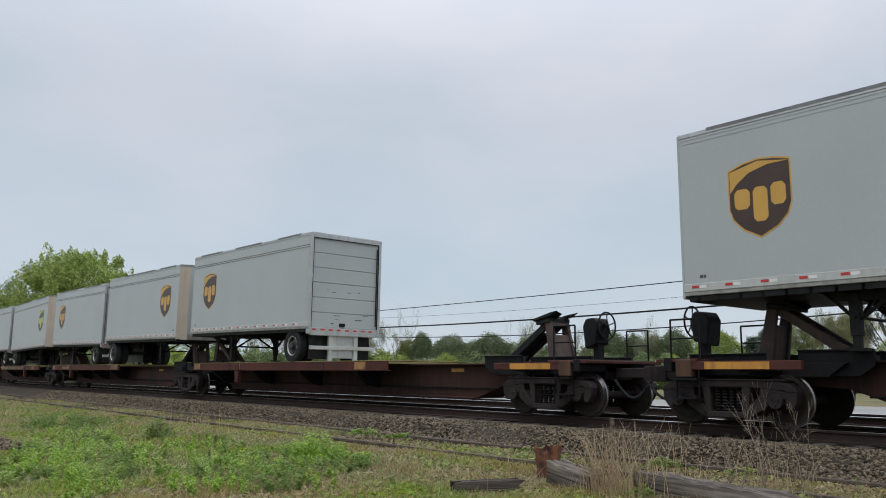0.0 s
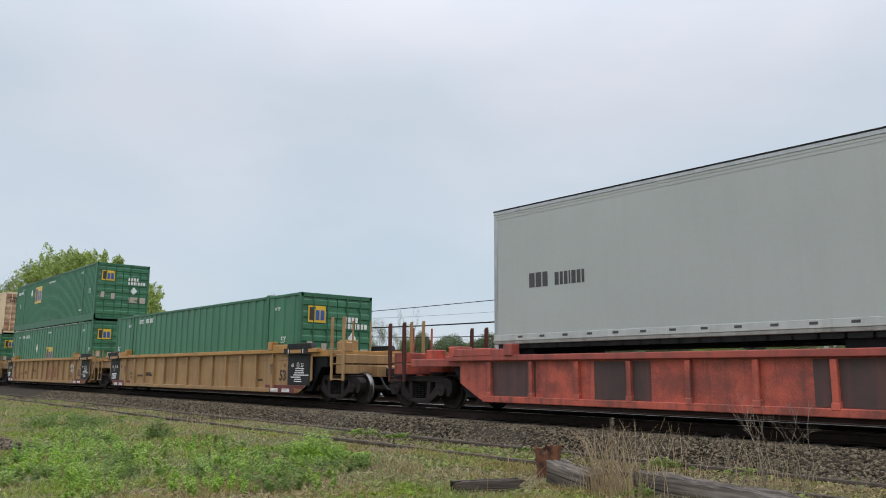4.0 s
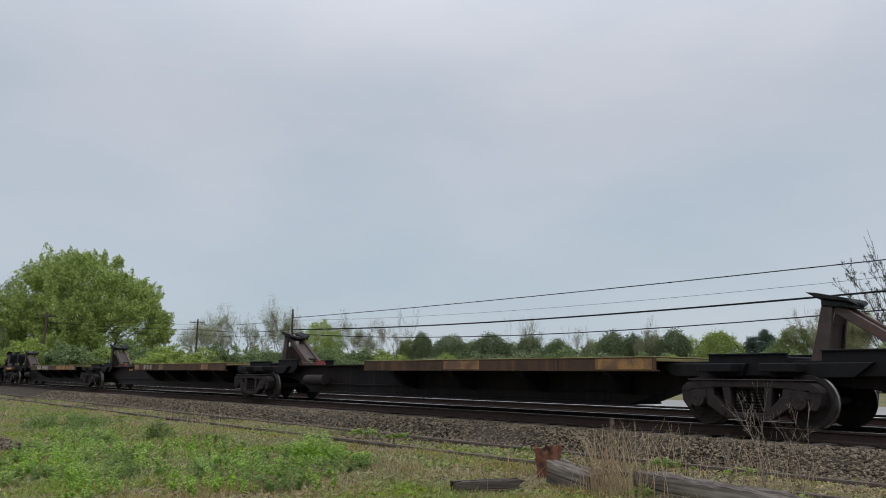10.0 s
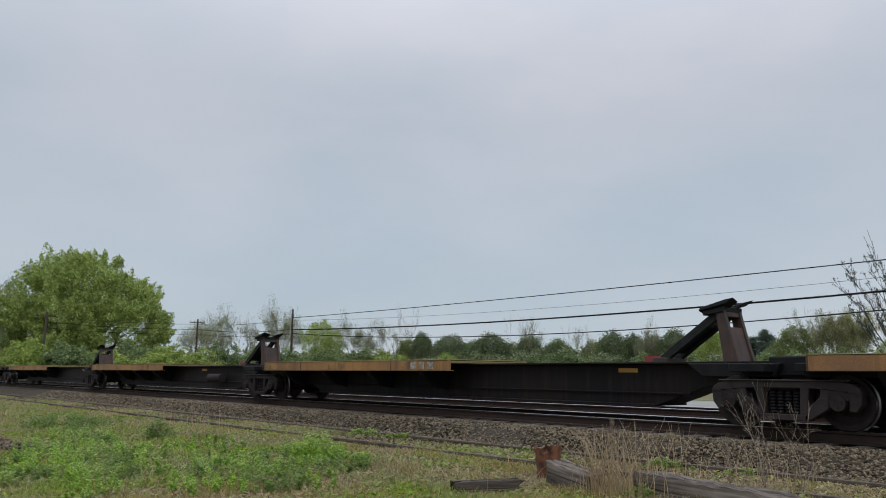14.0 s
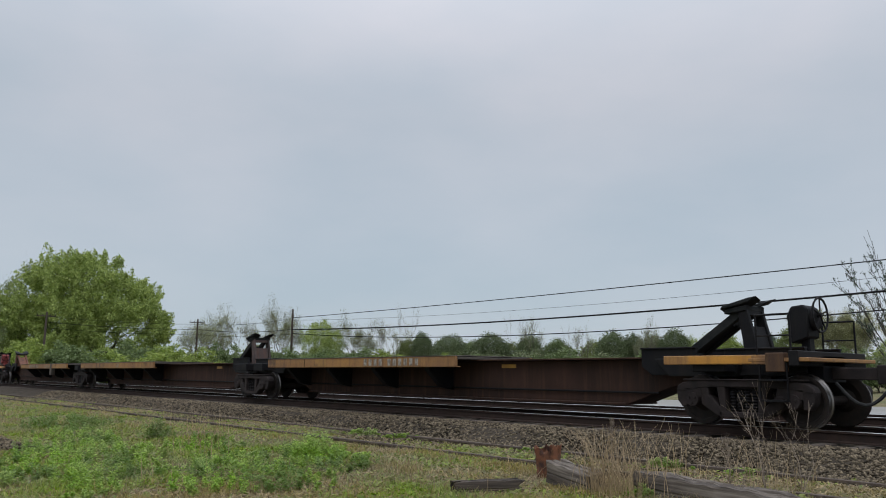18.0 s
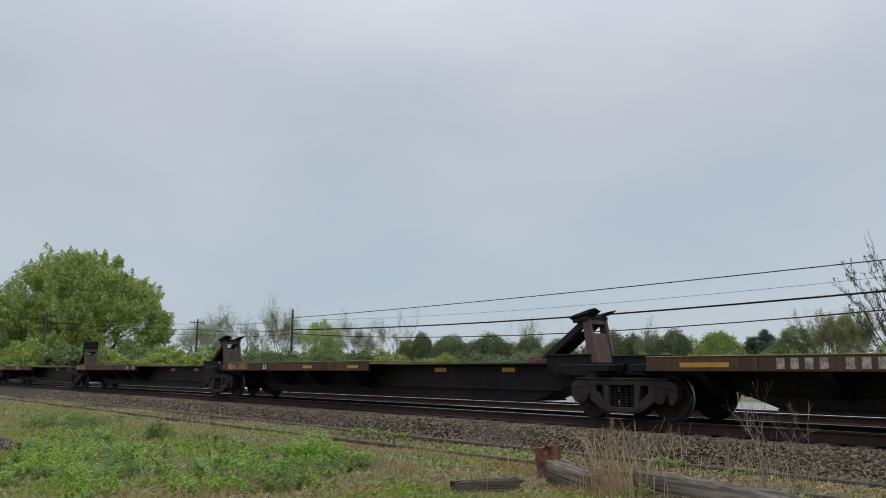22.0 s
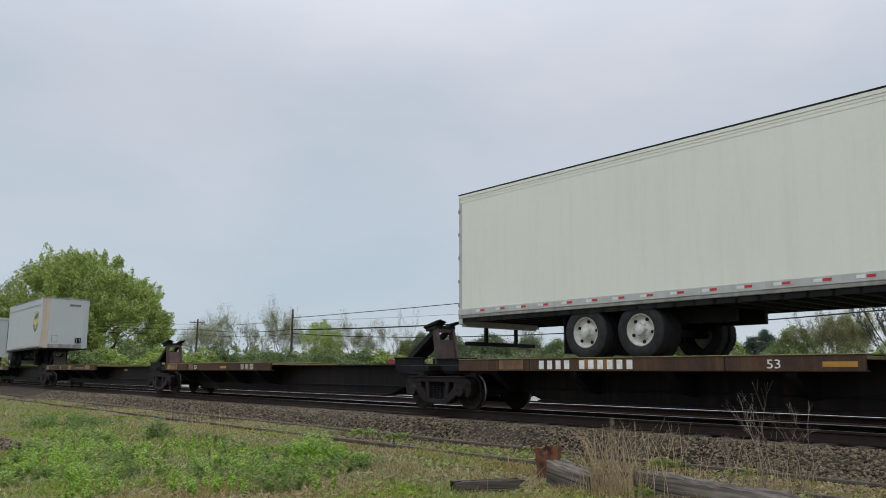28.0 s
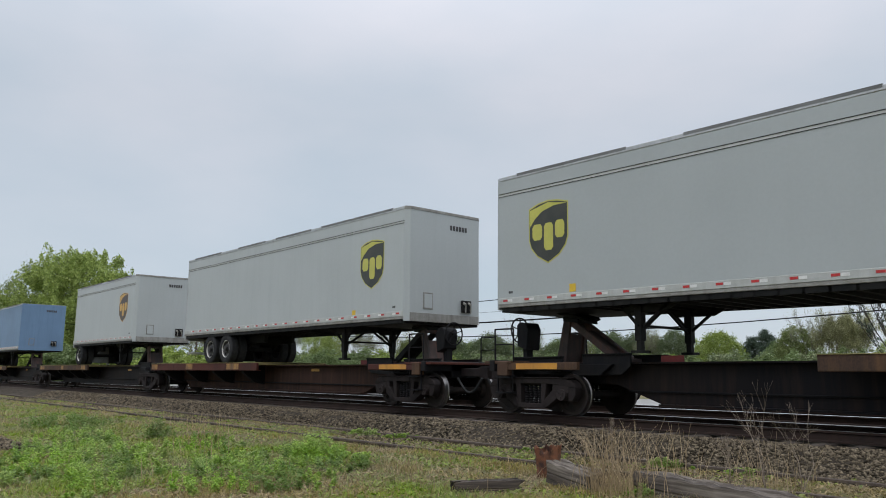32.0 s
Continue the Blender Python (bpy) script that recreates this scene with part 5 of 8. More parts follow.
    for y in (-YS, YS - 0.10):
        g.box(lo(Ln - 0.12, Ln), hi(Ln - 0.12, Ln), y, y + 0.10, z0 - 0.10, z1 - 0.01)
    g.box(lo(Ln - 0.12, Ln), hi(Ln - 0.12, Ln), -YS + 0.1, YS - 0.1, z1 - 0.16, z1 - 0.01)
    g.box(lo(Ln - 0.12, Ln), hi(Ln - 0.12, Ln), -YS + 0.1, YS - 0.1, z0 - 0.14, z0 + 0.10)
    part("door_frame", g, M_alu if not black_rail else M_alu_white, tr, "rear door frame", 0.008)
    n = 6 if roll_door else 1
    zz0, zz1 = z0 + 0.10, z1 - 0.16
    for i in range(n):
        k = Geo()
        k.box(lo(Ln - 0.07, Ln - 0.04), hi(Ln - 0.07, Ln - 0.04), -YS + 0.105, YS - 0.105, zz0 + i * (zz1 - zz0) / n + 0.006, zz0 + (i + 1) * (zz1 - zz0) / n - 0.006)
        part("door_panel", k, skin, tr, bevel=0.006)
    k = Geo()
    for y, z in ((-0.1, zz0 + 0.05),):
        k.box(lo(Ln - 0.05, Ln + 0.01), hi(Ln - 0.05, Ln + 0.01), y - 0.09, y + 0.09, z, z + 0.09)
    part("lock_rod", Geo().rod((X(Ln), YS - 0.17, zz0 + 0.1), (X(Ln), YS - 0.17, z1 - 0.3), 0.018, 6), M_steel_dark, tr)
    part("latch", k, M_steel_dark, tr)
    if not roll_door:
        hm = Geo().box(-0.055, 0.012, -0.012, 0.055, -0.04, 0.04).mesh("hinge", M_alu_worn, 0.005)
        for i in range(5):   # hinges of the swing doors
            z = z0 + 0.35 + i * (z1 - z0 - 0.75) / 4
            part("hinge", hm, None, tr, "worn door hinge" if i == 0 else "", at=pose(X(Ln), -YS, z, 0, 0, 0 if X(Ln) > X(0) else -90))
            part("hinge", hm, None, tr, at=pose(X(Ln), YS, z, 0, 0, 90 if X(Ln) > X(0) else 180))
    k = Geo()
    for _ in range(9):   # scrapes from loading docks
        y, z, w = rn.uniform(-1.0, 0.8), rn.choice((zz0 + 0.25, zz0 + 1.15)) + rn.uniform(-0.15, 0.15), rn.uniform(0.05, 0.28)
        k.box(lo(Ln - 0.05, Ln - 0.038), hi(Ln - 0.05, Ln - 0.038), y, y + w, z, z + rn.uniform(0.008, 0.022))
    tagged(part("scrape", k, M_chassis, tr, "dark scrapes on the doors"), kind="stuff")
    g = Geo()
    for y in (-YS + 0.098, YS - 0.112):
        g.box(lo(Ln - 0.03, Ln + 0.004), hi(Ln - 0.03, Ln + 0.004), y, y + 0.014, z0 + 0.10, z1 - 0.16)
    g.box(lo(Ln - 0.03, Ln + 0.004), hi(Ln - 0.03, Ln + 0.004), -YS + 0.112, YS - 0.112, z1 - 0.172, z1 - 0.158)
    tagged(part("door_seal", g, M_chassis, tr, "dark rubber door seal"), kind="stuff")
    g = Geo()
    for i in range(8):
        y = -YS + 0.14 + i * 0.29
        g.box(lo(Ln - 0.01, Ln + 0.005), hi(Ln - 0.01, Ln + 0.005), y, y + 0.14, z0 + 0.01, z0 + 0.055)
    tagged(part("rear_tape", g, M_sticker_r, tr, "red tape on the rear sill"), kind="stuff")
    # underside
    g = Geo()
    g.box(lo(0.2, Ln - 0.1), hi(0.2, Ln - 0.1), -YS + 0.08, YS - 0.08, z0 + 0.02, z0 + 0.09)
    for y in (-YS + 0.012, YS - 0.042):
        g.box(lo(0.2, Ln - 0.1), hi(0.2, Ln - 0.1), y, y + 0.03, z0 - 0.05, z0 + 0.044)
    fl = part("floor_frame", g, M_chassis, tr, "black floor frame underneath")
    n = int(Ln / 0.4)
    cm = Geo().box(-0.025, 0.025, -YS + 0.012, YS - 0.012, z0 - 0.05, z0 + 0.044).mesh("crossmember", M_chassis)
    for i in range(n):
        part("crossmember", cm, None, fl, at=pose(X(0.3 + i * (Ln - 0.5) / n), 0, 0))
    g = Geo()
    g.prism([(X(0.12), z0 + 0.02), (X(0.12), z0 - 0.055), (X(2.0), z0 - 0.055), (X(2.35), z0 + 0.02)], -YS + 0.03, YS - 0.03)
    part("kingpin_plate", g, M_chassis, tr, "black upper coupler under the nose")
    if not low_box:
        b0, b1 = max(axles) + 1.5, min(axles) - 1.0
        g = Geo()
        for y in (-0.52, 0.52):
            g.box(lo(Ln - b0, Ln - max(b1, 0.2)), hi(Ln - b0, Ln - max(b1, 0.2)), y - 0.06, y + 0.06, z0 - 0.30, z0 - 0.02)
        for ax in axles:
            g.box(X(Ln - ax) - 0.08, X(Ln - ax) + 0.08, -0.9, 0.9, 1.56, 1.70)
            for y in (-0.52, 0.52):
                g.prism([(X(Ln - ax) - 0.5, z0 - 0.28), (X(Ln - ax) - 0.12, 1.55), (X(Ln - ax) + 0.12, 1.55), (X(Ln - ax) + 0.5, z0 - 0.28)], y - 0.04, y + 0.04)
        part("bogie", g, M_chassis, tr, "black suspension frame", 0.008)
        for ax in axles:
            for y in (-YS + 0.17, -YS + 0.49, YS - 0.49, YS - 0.17):
                ty = part("wheel", TYRE_ME, None, tr, "black dual trailer tyre", at=pose(X(Ln - ax), y, base + 0.508, 0, 17 * ax, 0 if y < 0 else 180))
                if abs(y) > 1.0:
                    part("rim", RIM_ME if rim == "white" else RIM_G_ME, None, ty, "white steel rim" if rim == "white" else "")
                    tagged(part("hand_holes", HOLE_ME, None, ty), kind="stuff")
        for y in (-0.75, 0.75):
            k = Geo()
            q = Ln - min(axles) + 0.68
            k.box(X(q) - 0.01, X(q) + 0.01, y - 0.33, y + 0.33, base + 0.12, z0 - 0.06)
            part("mud_flap", k, M_tyre, tr)
        k = Geo()
        for y in (-0.45, 0.45):
            k.box(lo(Ln - 0.14, Ln - 0.04), hi(Ln - 0.14, Ln - 0.04), y - 0.07, y + 0.07, base + 0.04, z0 - 0.1)
        k.box(lo(Ln - 0.14, Ln - 0.02), hi(Ln - 0.14, Ln - 0.02), -1.15, 1.15, base + 0.40, base + 0.51)
        if Ln > 12:   # long trailers: a slim taped guard on dark posts
            k = Geo()
            k.box(lo(Ln - 0.12, Ln - 0.04), hi(Ln - 0.12, Ln - 0.04), -1.15, 1.15, base + 0.36, base + 0.45)
            gd = part("bumper", k, M_alu_white if not black_rail else M_chassis, tr, "slim rear guard with red and white tape" if not black_rail else "black rear guard", 0.01)
            for y in (-0.5, 0.5):
                part("guard_post", Geo().box(lo(Ln - 0.11, Ln - 0.05), hi(Ln - 0.11, Ln - 0.05), y - 0.04, y + 0.04, base + 0.45, z0 - 0.1), M_chassis, tr)
            xr = X(Ln - 0.04)
            for i in range(5 if not black_rail else 0):
                y = -1.1 + i * 0.46
                part("tape_strip", Geo().box(min(xr, xr - d * 0.004), max(xr, xr - d * 0.004), y, y + 0.2, base + 0.375, base + 0.435), M_sticker_r, gd)
        else:
            part("bumper", k, M_alu_white, tr, "white rear under-ride bumper", 0.01)
        if Ln < 12:
            k = Geo()
            k.box(lo(Ln - 0.16, Ln - 0.10), hi(Ln - 0.16, Ln - 0.10), -0.40, 0.40, base + 0.15, z0 - 0.12)
            part("rear_plate", k, M_alu, tr, "grey plate between the bumper posts", 0.008)
        lg = legs or (3.35 if Ln > 12 else 2.65)
        for y in (-0.84, 0.84):
            k = Geo()
            k.box(X(lg) - 0.075, X(lg) + 0.075, y - 0.075, y + 0.075, 1.42, z0 - 0.05)
            k.box(X(lg) - 0.055, X(lg) + 0.055, y - 0.055, y + 0.055, 1.24, 1.45)
            k.box(X(lg) - 0.14, X(lg) + 0.14, y - 0.12, y + 0.12, 1.19, 1.24)
            k.beam((X(lg), y, 1.62), (X(lg + 0.62), y, z0 - 0.03), 0.06, 0.05)
            k.beam((X(lg), y, 1.66), (X(lg - 0.42), y, z0 - 0.03), 0.06, 0.05)
            k.prism([(X(lg - 0.55), z0 + 0.02), (X(lg + 0.95), z0 + 0.02), (X(lg + 0.55), z0 - 0.17), (X(lg - 0.25), z0 - 0.17)], y - 0.03, y + 0.03)
            part("landing_leg", k, M_chassis, tr, "raised landing leg with braces", 0.006)
        k = Geo()
        k.beam((X(lg), -0.8, 1.60), (X(lg), 0.0, z0 - 0.03), 0.05, 0.05)
        k.beam((X(lg), 0.8, 1.60), (X(lg), 0.0, z0 - 0.03), 0.05, 0.05)
        k.rod((X(lg), -0.95, 1.70), (X(lg), 0.84, 1.70), 0.028, 6)
        part("cross_brace", k, M_chassis, tr)
    # emblem on the side
    zc = (z0 + z1) / 2 + 0.10
    if logo in ("gold", "lime"):
        gd, dk = (M_gold_logo, M_brown_logo) if logo == "gold" else (M_lime_logo, M_black_logo)
        shield(tr, X(logo_at), zc, 1.07, 1.30, -YS - 0.001, gd, dk)
        bars([1.2, 0.8], 0.05, min(X(0.35), X(0.55)), -YS - 0.002, z0 + 0.34, M_letter_k, tr, 0.3)
    return tr, xm

# ---------------------------------------------------------------- the train, from its front to its rear
def build_train():
    up, dn = 1, -1
    # the car that leaves the view at the start
    spine_unit(11.3, -6.85, (-3.6, 7.0), [(-6.3, up)], (False, True), (False, True), side=M_plat_red, sill=M_sill_red)
    trailer(-7.45, 1.0, (0.9,), "pale grey box trailer with a shield emblem, on a spine car", side_band=False)
    # three-unit car for twin short trailers
    tw = dict(side=M_plat_red, sill=M_sill_red, red_mark=False)
    t1 = spine_unit(-10.84, -28.94, (-27.8, -16.0), [(-11.5, dn), (-28.0, up)], (True, False), (True, True), **tw)
    t2 = spine_unit(-28.94, -47.5, (-46.4, -35.9), [(-30.3, dn), (-46.3, up)], (False, False), (False, True), reading=[("TWIN AL.", -44.6, 0.2)], **tw)
    t3 = spine_unit(-47.5, -65.1, (-58.8, -49.3), [(-48.9, dn), (-64.5, up)], (False, True), (False, True), reading=[("2-28' OR 1-57'", -54.2, 0.22)], name_bars=(-57.6, [0.7] * 4 + [0.1] + [0.7] * 6), **tw)
    tws = ((t1, -24.3 + 19.89), (t2, -43.1 + 38.22), (t3, -52.6 + 56.3))
    for un, x in tws:
        b = Geo().box(x - 0.16, x + 0.16, -1.335, -1.15, 0.88, 1.125)
        b.prism([(x - 0.16, 0.88), (x + 0.16, 0.88), (x + 0.10, 0.50), (x - 0.08, 0.50)], -1.32, -1.16)
        part("support_bracket", b, M_plat_red, un, "heavy bracket hung from the deck edge", 0.012)
    pup = "pale grey short trailer with brown and gold shield emblem"
    trailer(-28.3, -19.9, (0.95,), pup, lift=0.12)
    trailer(-29.68, -37.95, (0.95,), "pale grey short trailer with tan nose corners and shield emblem", tan_nose=True, lift=-0.12)
    trailer(-46.92, -38.57, (0.95,), pup, lift=0.13)
    trailer(-48.38, -56.4, (0.95,), "pale grey short trailer with faded shield and tan nose", tan_nose=True, logo="lime", lift=0.14)
    trailer(-65.6, -57.25, (0.95,), pup)
    # red well car with a long grey trailer body
    rw = well_unit(-69.35, -87.9, (-86.1, -70.95), M_well_side, M_well_red, zt=1.22, posts=11, dark_panels=False, rail_posts=True,
              label="faded red well car with dull brown patches",
              patches=[(-85.05 + i * 1.36, 0.37, 1.24, 0.70, M_well_dull) for i in (0, 2, 5, 7, 10)])
    for x in (-70.4, -77.5, -84.4):
        part("saddle", Geo().box(x + 78.625 - 0.35, x + 78.625 + 0.35, -1.2, 1.2, 1.0, 1.415), M_steel_dark, rw, "black saddle under the trailer body", 0.01)
    ub, xm = trailer(-68.9, -85.1, (1.0,), "long grey trailer body with shield emblem, in a red car", z0=1.42, z1=4.40, skin=M_van_body, lift=0.03, low_box=True, tape="dark", side_band=False, round_nose=True, logo_at=1.69)
    words("53'", 0.25, -69.45 - xm, -YS - 0.004, 1.95, M_letter_k, ub)
    bars([0.5, 0.5, 0.45], 0.30, -84.05 - xm, -YS - 0.003, 2.62, M_letter_k, ub, 0.12)
    bars([0.4, 0.3, 0.35, 0.15, 0.4, 0.35, 0.25], 0.26, -83.35 - xm, -YS - 0.003, 2.62, M_letter_k, ub, 0.12)
    diamond(ub, -77.0 - xm, 2.15, 0.22, -YS - 0.001)
    # three-unit orange well car
    wl = "faded orange-yellow well car with ribbed rusty sides"
    well_unit(-91.6, -111.4, (-109.68, -92.4), M_well, M_well_top, (True, False), (True, True), label=wl)
    w2 = well_unit(-111.4, -131.4, (-129.4, -112.6), M_well, M_well_top, (False, False), (False, True), label=wl + " and white scrawl")
    w3 = well_unit(-131.4, -151.0, (-149.2, -132.2), M_well_dirty, M_well_top, (False, True), (False, True), label=wl + " and white scrawl")
    stencils(w2, -121.4, -129.4, -112.6, red_blocks=True)
    stencils(w3, -141.2, -149.2, -132.2, red_blocks=False)
    low = dict(skin=M_green, rail=M_green_rail)
    c1, x1 = container(-109.45, 0.33, 3.23, pitch=0.55, depth=0.03, crest=0.44, label="green corrugated container with white lettering in a well car", **low)
    c2, x2 = container(-129.1, 0.40, 3.30, pitch=0.55, depth=0.03, crest=0.44, label="green corrugated lower container with a yellow emblem", **low)
    c3, x3 = container(-129.15, 3.31, 6.20, pitch=0.212, depth=0.052, crest=0.30, sill=0.34, label="green corrugated upper container with a yellow emblem", **low)
    c4, x4 = container(-148.75, 0.40, 3.30, pitch=0.212, depth=0.052, crest=0.30, sill=0.34, label="green corrugated container under a cream one", **low)
    c5, x5 = container(-148.8, 3.31, 6.20, skin=M_cream, rail=M_cream, pitch=0.212, depth=0.075, crest=0.30, sill=0.34, door_skin=M_cream_rust, label="cream corrugated container with rust-stained doors")
    y = -YS - 0.006
    fy = -YS + 0.0155   # crests of the side sheets
    for c, xa, xb in ((c1, -7.78, 6.9), (c2, -7.82, 7.5), (c4, -7.2, 6.95)):
        for x in (xa, xb):
            words("53'", 0.27, x, fy, 1.40, M_letter_w, c)
    for c in (c1, c2, c3, c4):
        for x in (-6.6, 6.45 if c is not c3 else 5.5):
            words("WTP", 0.17, x, fy, 2.40 if c is not c3 else 2.5, M_letter_w, c)
        for k, (zz, s) in enumerate(((2.05, 0.16), (1.85, 0.16))):
            bars([0.6] * 4 if k == 0 else [0.6] * 3 + [0.2] + [0.6] * 3, s, YS * 0 + 8.085, 0.25, zz, M_letter_w, c, 0.25, rz=90)
        emblem(c, 8.083, 2.0, 0.62, 0.5, -1.05, face="x")
        diamond(c, 8.085, 1.55, 0.2, 0.55, face="x")
        for yy, zz, w in ((-1.05, 1.15, 0.2), (-0.55, 1.1, 0.2), (0.3, 0.95, 0.45), (0.85, 0.95, 0.3)):
            part("door_label", Geo().box(8.082, 8.086, yy, yy + w, zz, zz + 0.28), M_tan, c, "pale door label")
    for c in (c2, c4):
        bars([0.42] * 4 + [-1.6] + [0.42] * 3 + [-0.55] + [0.42] * 3, 0.18, -5.55 if c is c2 else -5.75, fy, 2.38, M_letter_w, c, 0.24)
        words("WARNING HIGH CUBE" if c is c4 else "WARNING", 0.14, -0.75 if c is c4 else 0.05, fy, 2.52, M_letter_w, c)
        diamond(c, -4.28 if c is c4 else -2.1, 1.74, 0.27, fy)
    bars([0.42] * 4 + [-1.6] + [0.42] * 3 + [-0.55] + [0.42] * 3, 0.18, -5.3, fy, 2.50, M_letter_w, c1, 0.24)
    emblem(c2, -0.06, 0.80, 1.31, 0.95, fy, second=M_violet_logo, third=M_violet_logo)
    emblem(c4, -0.69, 0.95, 1.47, 1.02, fy)
    # a thin white strip paints the light that catches the roof rail
    part("worn_edge", Geo().box(-8.0, 5.9, -YS - 0.004, -YS - 0.0005, 2.872, 2.886), M_letter_w, c2, "pale painted highlight along the roof rail")
    # upper green container
    words("53'", 0.30, -7.15, fy, 1.45, M_letter_w, c3)
    words("53'", 0.30, 6.93, fy, 1.42, M_letter_w, c3)
    bars([0.42] * 4 + [-0.8] + [0.42] * 6, 0.16, -7.6, fy, 2.30, M_letter_w, c3, 0.22)
    words("WARNING HIGH CUBE", 0.14, -0.74, fy, 2.50, M_letter_w, c3)
    diamond(c3, -4.31, 2.2, 0.26, fy)
    emblem(c3, -3.52, 1.52, 1.44, 0.98, fy)
    bars([0.5] * 6, 0.08, 5.5, fy, 0.58, M_letter_w, c3, 0.3)
    # cream container
    words("WTP", 0.17, 6.35, fy, 2.33, M_letter_b, c5)
    words("WTP", 0.17, -6.5, fy, 2.33, M_letter_b, c5)
    words("53", 0.26, -7.7, fy, 0.35, M_letter_b, c5)
    bars([0.55] * 4 + [0.1] + [0.55] * 6, 0.16, -5.55, fy, 2.38, M_letter_b, c5, 0.16)
    diamond(c5, 0.04, 0.55, 0.24, fy, M_cream_rust)
    for k, zz in enumerate((2.4, 2.2)):
        bars([0.55] * 4 + ([] if k == 0 else [0.55] * 2), 0.14, 8.085, -0.95, zz, M_letter_b, c5, 0.25, rz=90)
    # five-unit spine car, hitches mostly towards the rear
    spine_unit(-154.4, -171.1, (-170.1, -161.2), [(-154.6, dn)], (True, False), (True, True), brake=1.0, name_bars=(-167.5, NUMBER), reading=[("53", -163.3, 0.2)])
    spine_unit(-171.1, -188.3, (-181.5, -172.8), [(-187.2, up)], (False, False), (False, True), name_bars=(-179.9, TRIPLE), reading=[("53", -176.4, 0.2)])
    spine_unit(-188.3, -205.5, (-198.8, -189.9), [(-204.6, up)], (False, False), (False, True), tank=True, marks=[(-191.2, -189.95), (-195.6, -194.4)], stickers=())
    spine_unit(-205.5, -222.7, (-215.7, -207.1), [(-221.7, up)], (False, False), (False, True), name_bars=(-214.6, TRIPLE), red_mark=True)
    spine_unit(-222.7, -238.9, (-232.9, -224.2), [(-238.6, up)], (False, True), (False, True), name_bars=(-231.4, NUMBER), tank=True, letters=M_letter_mid, marks=[(-227.5, -225.9), (-225.7, -224.25)], stickers=())
    # five-unit spine car, hitches mostly towards the front
    yl = dict(side=M_plat_yellow, cheeks=False)
    yu = spine_unit(-243.1, -259.3, (-258.8, -250.05), [(-243.7, dn)], (True, False), (True, True), tank=True, side=M_plat_brown, brake=0.8, reading=[("53", -256.2, 0.2)])
    for x0, x1 in ((-258.76, -257.3), (-255.6, -254.2)):
        part("paint_patch", Geo().box(x0 + 251.2, x1 + 251.2, -1.3085, -1.30, 0.90, 1.125), M_plat_yellow, yu, "bright yellow repainted panel")
    spine_unit(-259.3, -276.5, (-275.8, -267.0), [(-260.8, dn)], (False, False), (False, True), name_bars=(-268.4, TRIPLE), **yl)
    spine_unit(-276.5, -293.9, (-293.0, -284.3), [(-278.0, dn)], (False, False), (False, True), tank=True, **yl)
    spine_unit(-293.9, -311.3, (-309.9, -301.2), [(-295.3, dn)], (False, False), (False, True), **yl)
    spine_unit(-311.3, -327.0, (-320.5, -312.2), [(-326.7, up)], (False, True), (False, True), side=M_plat_brown, tank=True)
    # three-unit car with deep yellow sides
    dp = dict(side=M_plat_yellow, sill=M_sill_rust, zt=1.21, deck=M_deck_plain)
    spine_unit(-331.2, -348.3, (-346.8, -338.0), [(-331.6, dn)], (True, False), (True, True), name_bars=(-341.6, NUMBER), red_mark=False, hitch_tint=M_steel_dark, **dp)
    spine_unit(-348.3, -366.7, (-366.0, -356.4), [(-349.9, dn)], (False, False), (False, True), red_mark=False, reading=[("1-28'", -361.0, 0.22)], **dp)
    dq = spine_unit(-366.7, -384.3, (-378.1, -368.5), [(-384.0, up)], (False, True), (False, True), red_mark=False, name_bars=(-376.0, [0.5] * 4 + [-0.3] + [0.5] * 6), reading=[("2-28'1-57'", -372.7, 0.2)], brake=0, hitch_tint=M_hitch_rust, **dp)
    part("hanging_plate", Geo().box(-371.52 + 375.5, -371.26 + 375.5, -1.325, -1.10, 0.62, 1.22), M_deck_plain, dq, "grey plate hung from the deck edge", 0.015)
    # five-unit spine car
    spine_unit(-388.3, -404.5, (-403.8, -395.4), [(-388.8, dn)], (True, False), (True, True), name_bars=(-401.4, NUMBER), wheel_tint=M_wheel_red, brake=0.7, stickers=[(-403.11, -402.2)], marks=[(-390.0, -388.9)])
    spine_unit(-404.5, -421.7, (-420.9, -412.4), [(-406.0, dn)], (False, False), (False, True), reading=[("53", -418.05, 0.2)], marks=[(-420.5, -419.9), (-419.75, -419.1)], stickers=[(-415.62, -415.1), (-413.3, -412.8), (-410.7, -410.25), (-408.3, -407.9), (-406.45, -406.0)])
    spine_unit(-421.7, -438.68, (-437.6, -429.4), [(-423.1, dn)], (False, False), (False, True), reading=[("53", -430.4, 0.2)], marks=[(-437.55, -436.9), (-436.8, -436.2), (-429.75, -429.42)], stickers=[(-427.7, -427.25), (-425.4, -424.95)])
    spine_unit(-438.68, -456.0, (-455.0, -446.6), [(-439.98, dn)], (False, False), (False, True), tall=True, name_bars=(-450.2, TRIPLE), marks=[(-454.75, -454.0), (-453.92, -453.35)], stickers=[(-444.6, -444.15), (-442.4, -441.95)])
    spine_unit(-456.0, -472.1, (-466.1, -457.4), [(-471.9, up)], (False, True), (False, True), tank=True, name_bars=(-464.5, NUMBER), letters=M_letter_mid, reading=[("53", -460.2, 0.2)], marks=[], stickers=[(-460.92, -460.45), (-458.55, -458.05)])
    # brown empty well car
    wb = well_unit(-476.3, -495.4, (-493.6, -478.0), M_well_brown, M_well_brown, zt=1.18, posts=2, label="empty brown well car with yellow reflectors", dark_panels=False, low_ends=True)
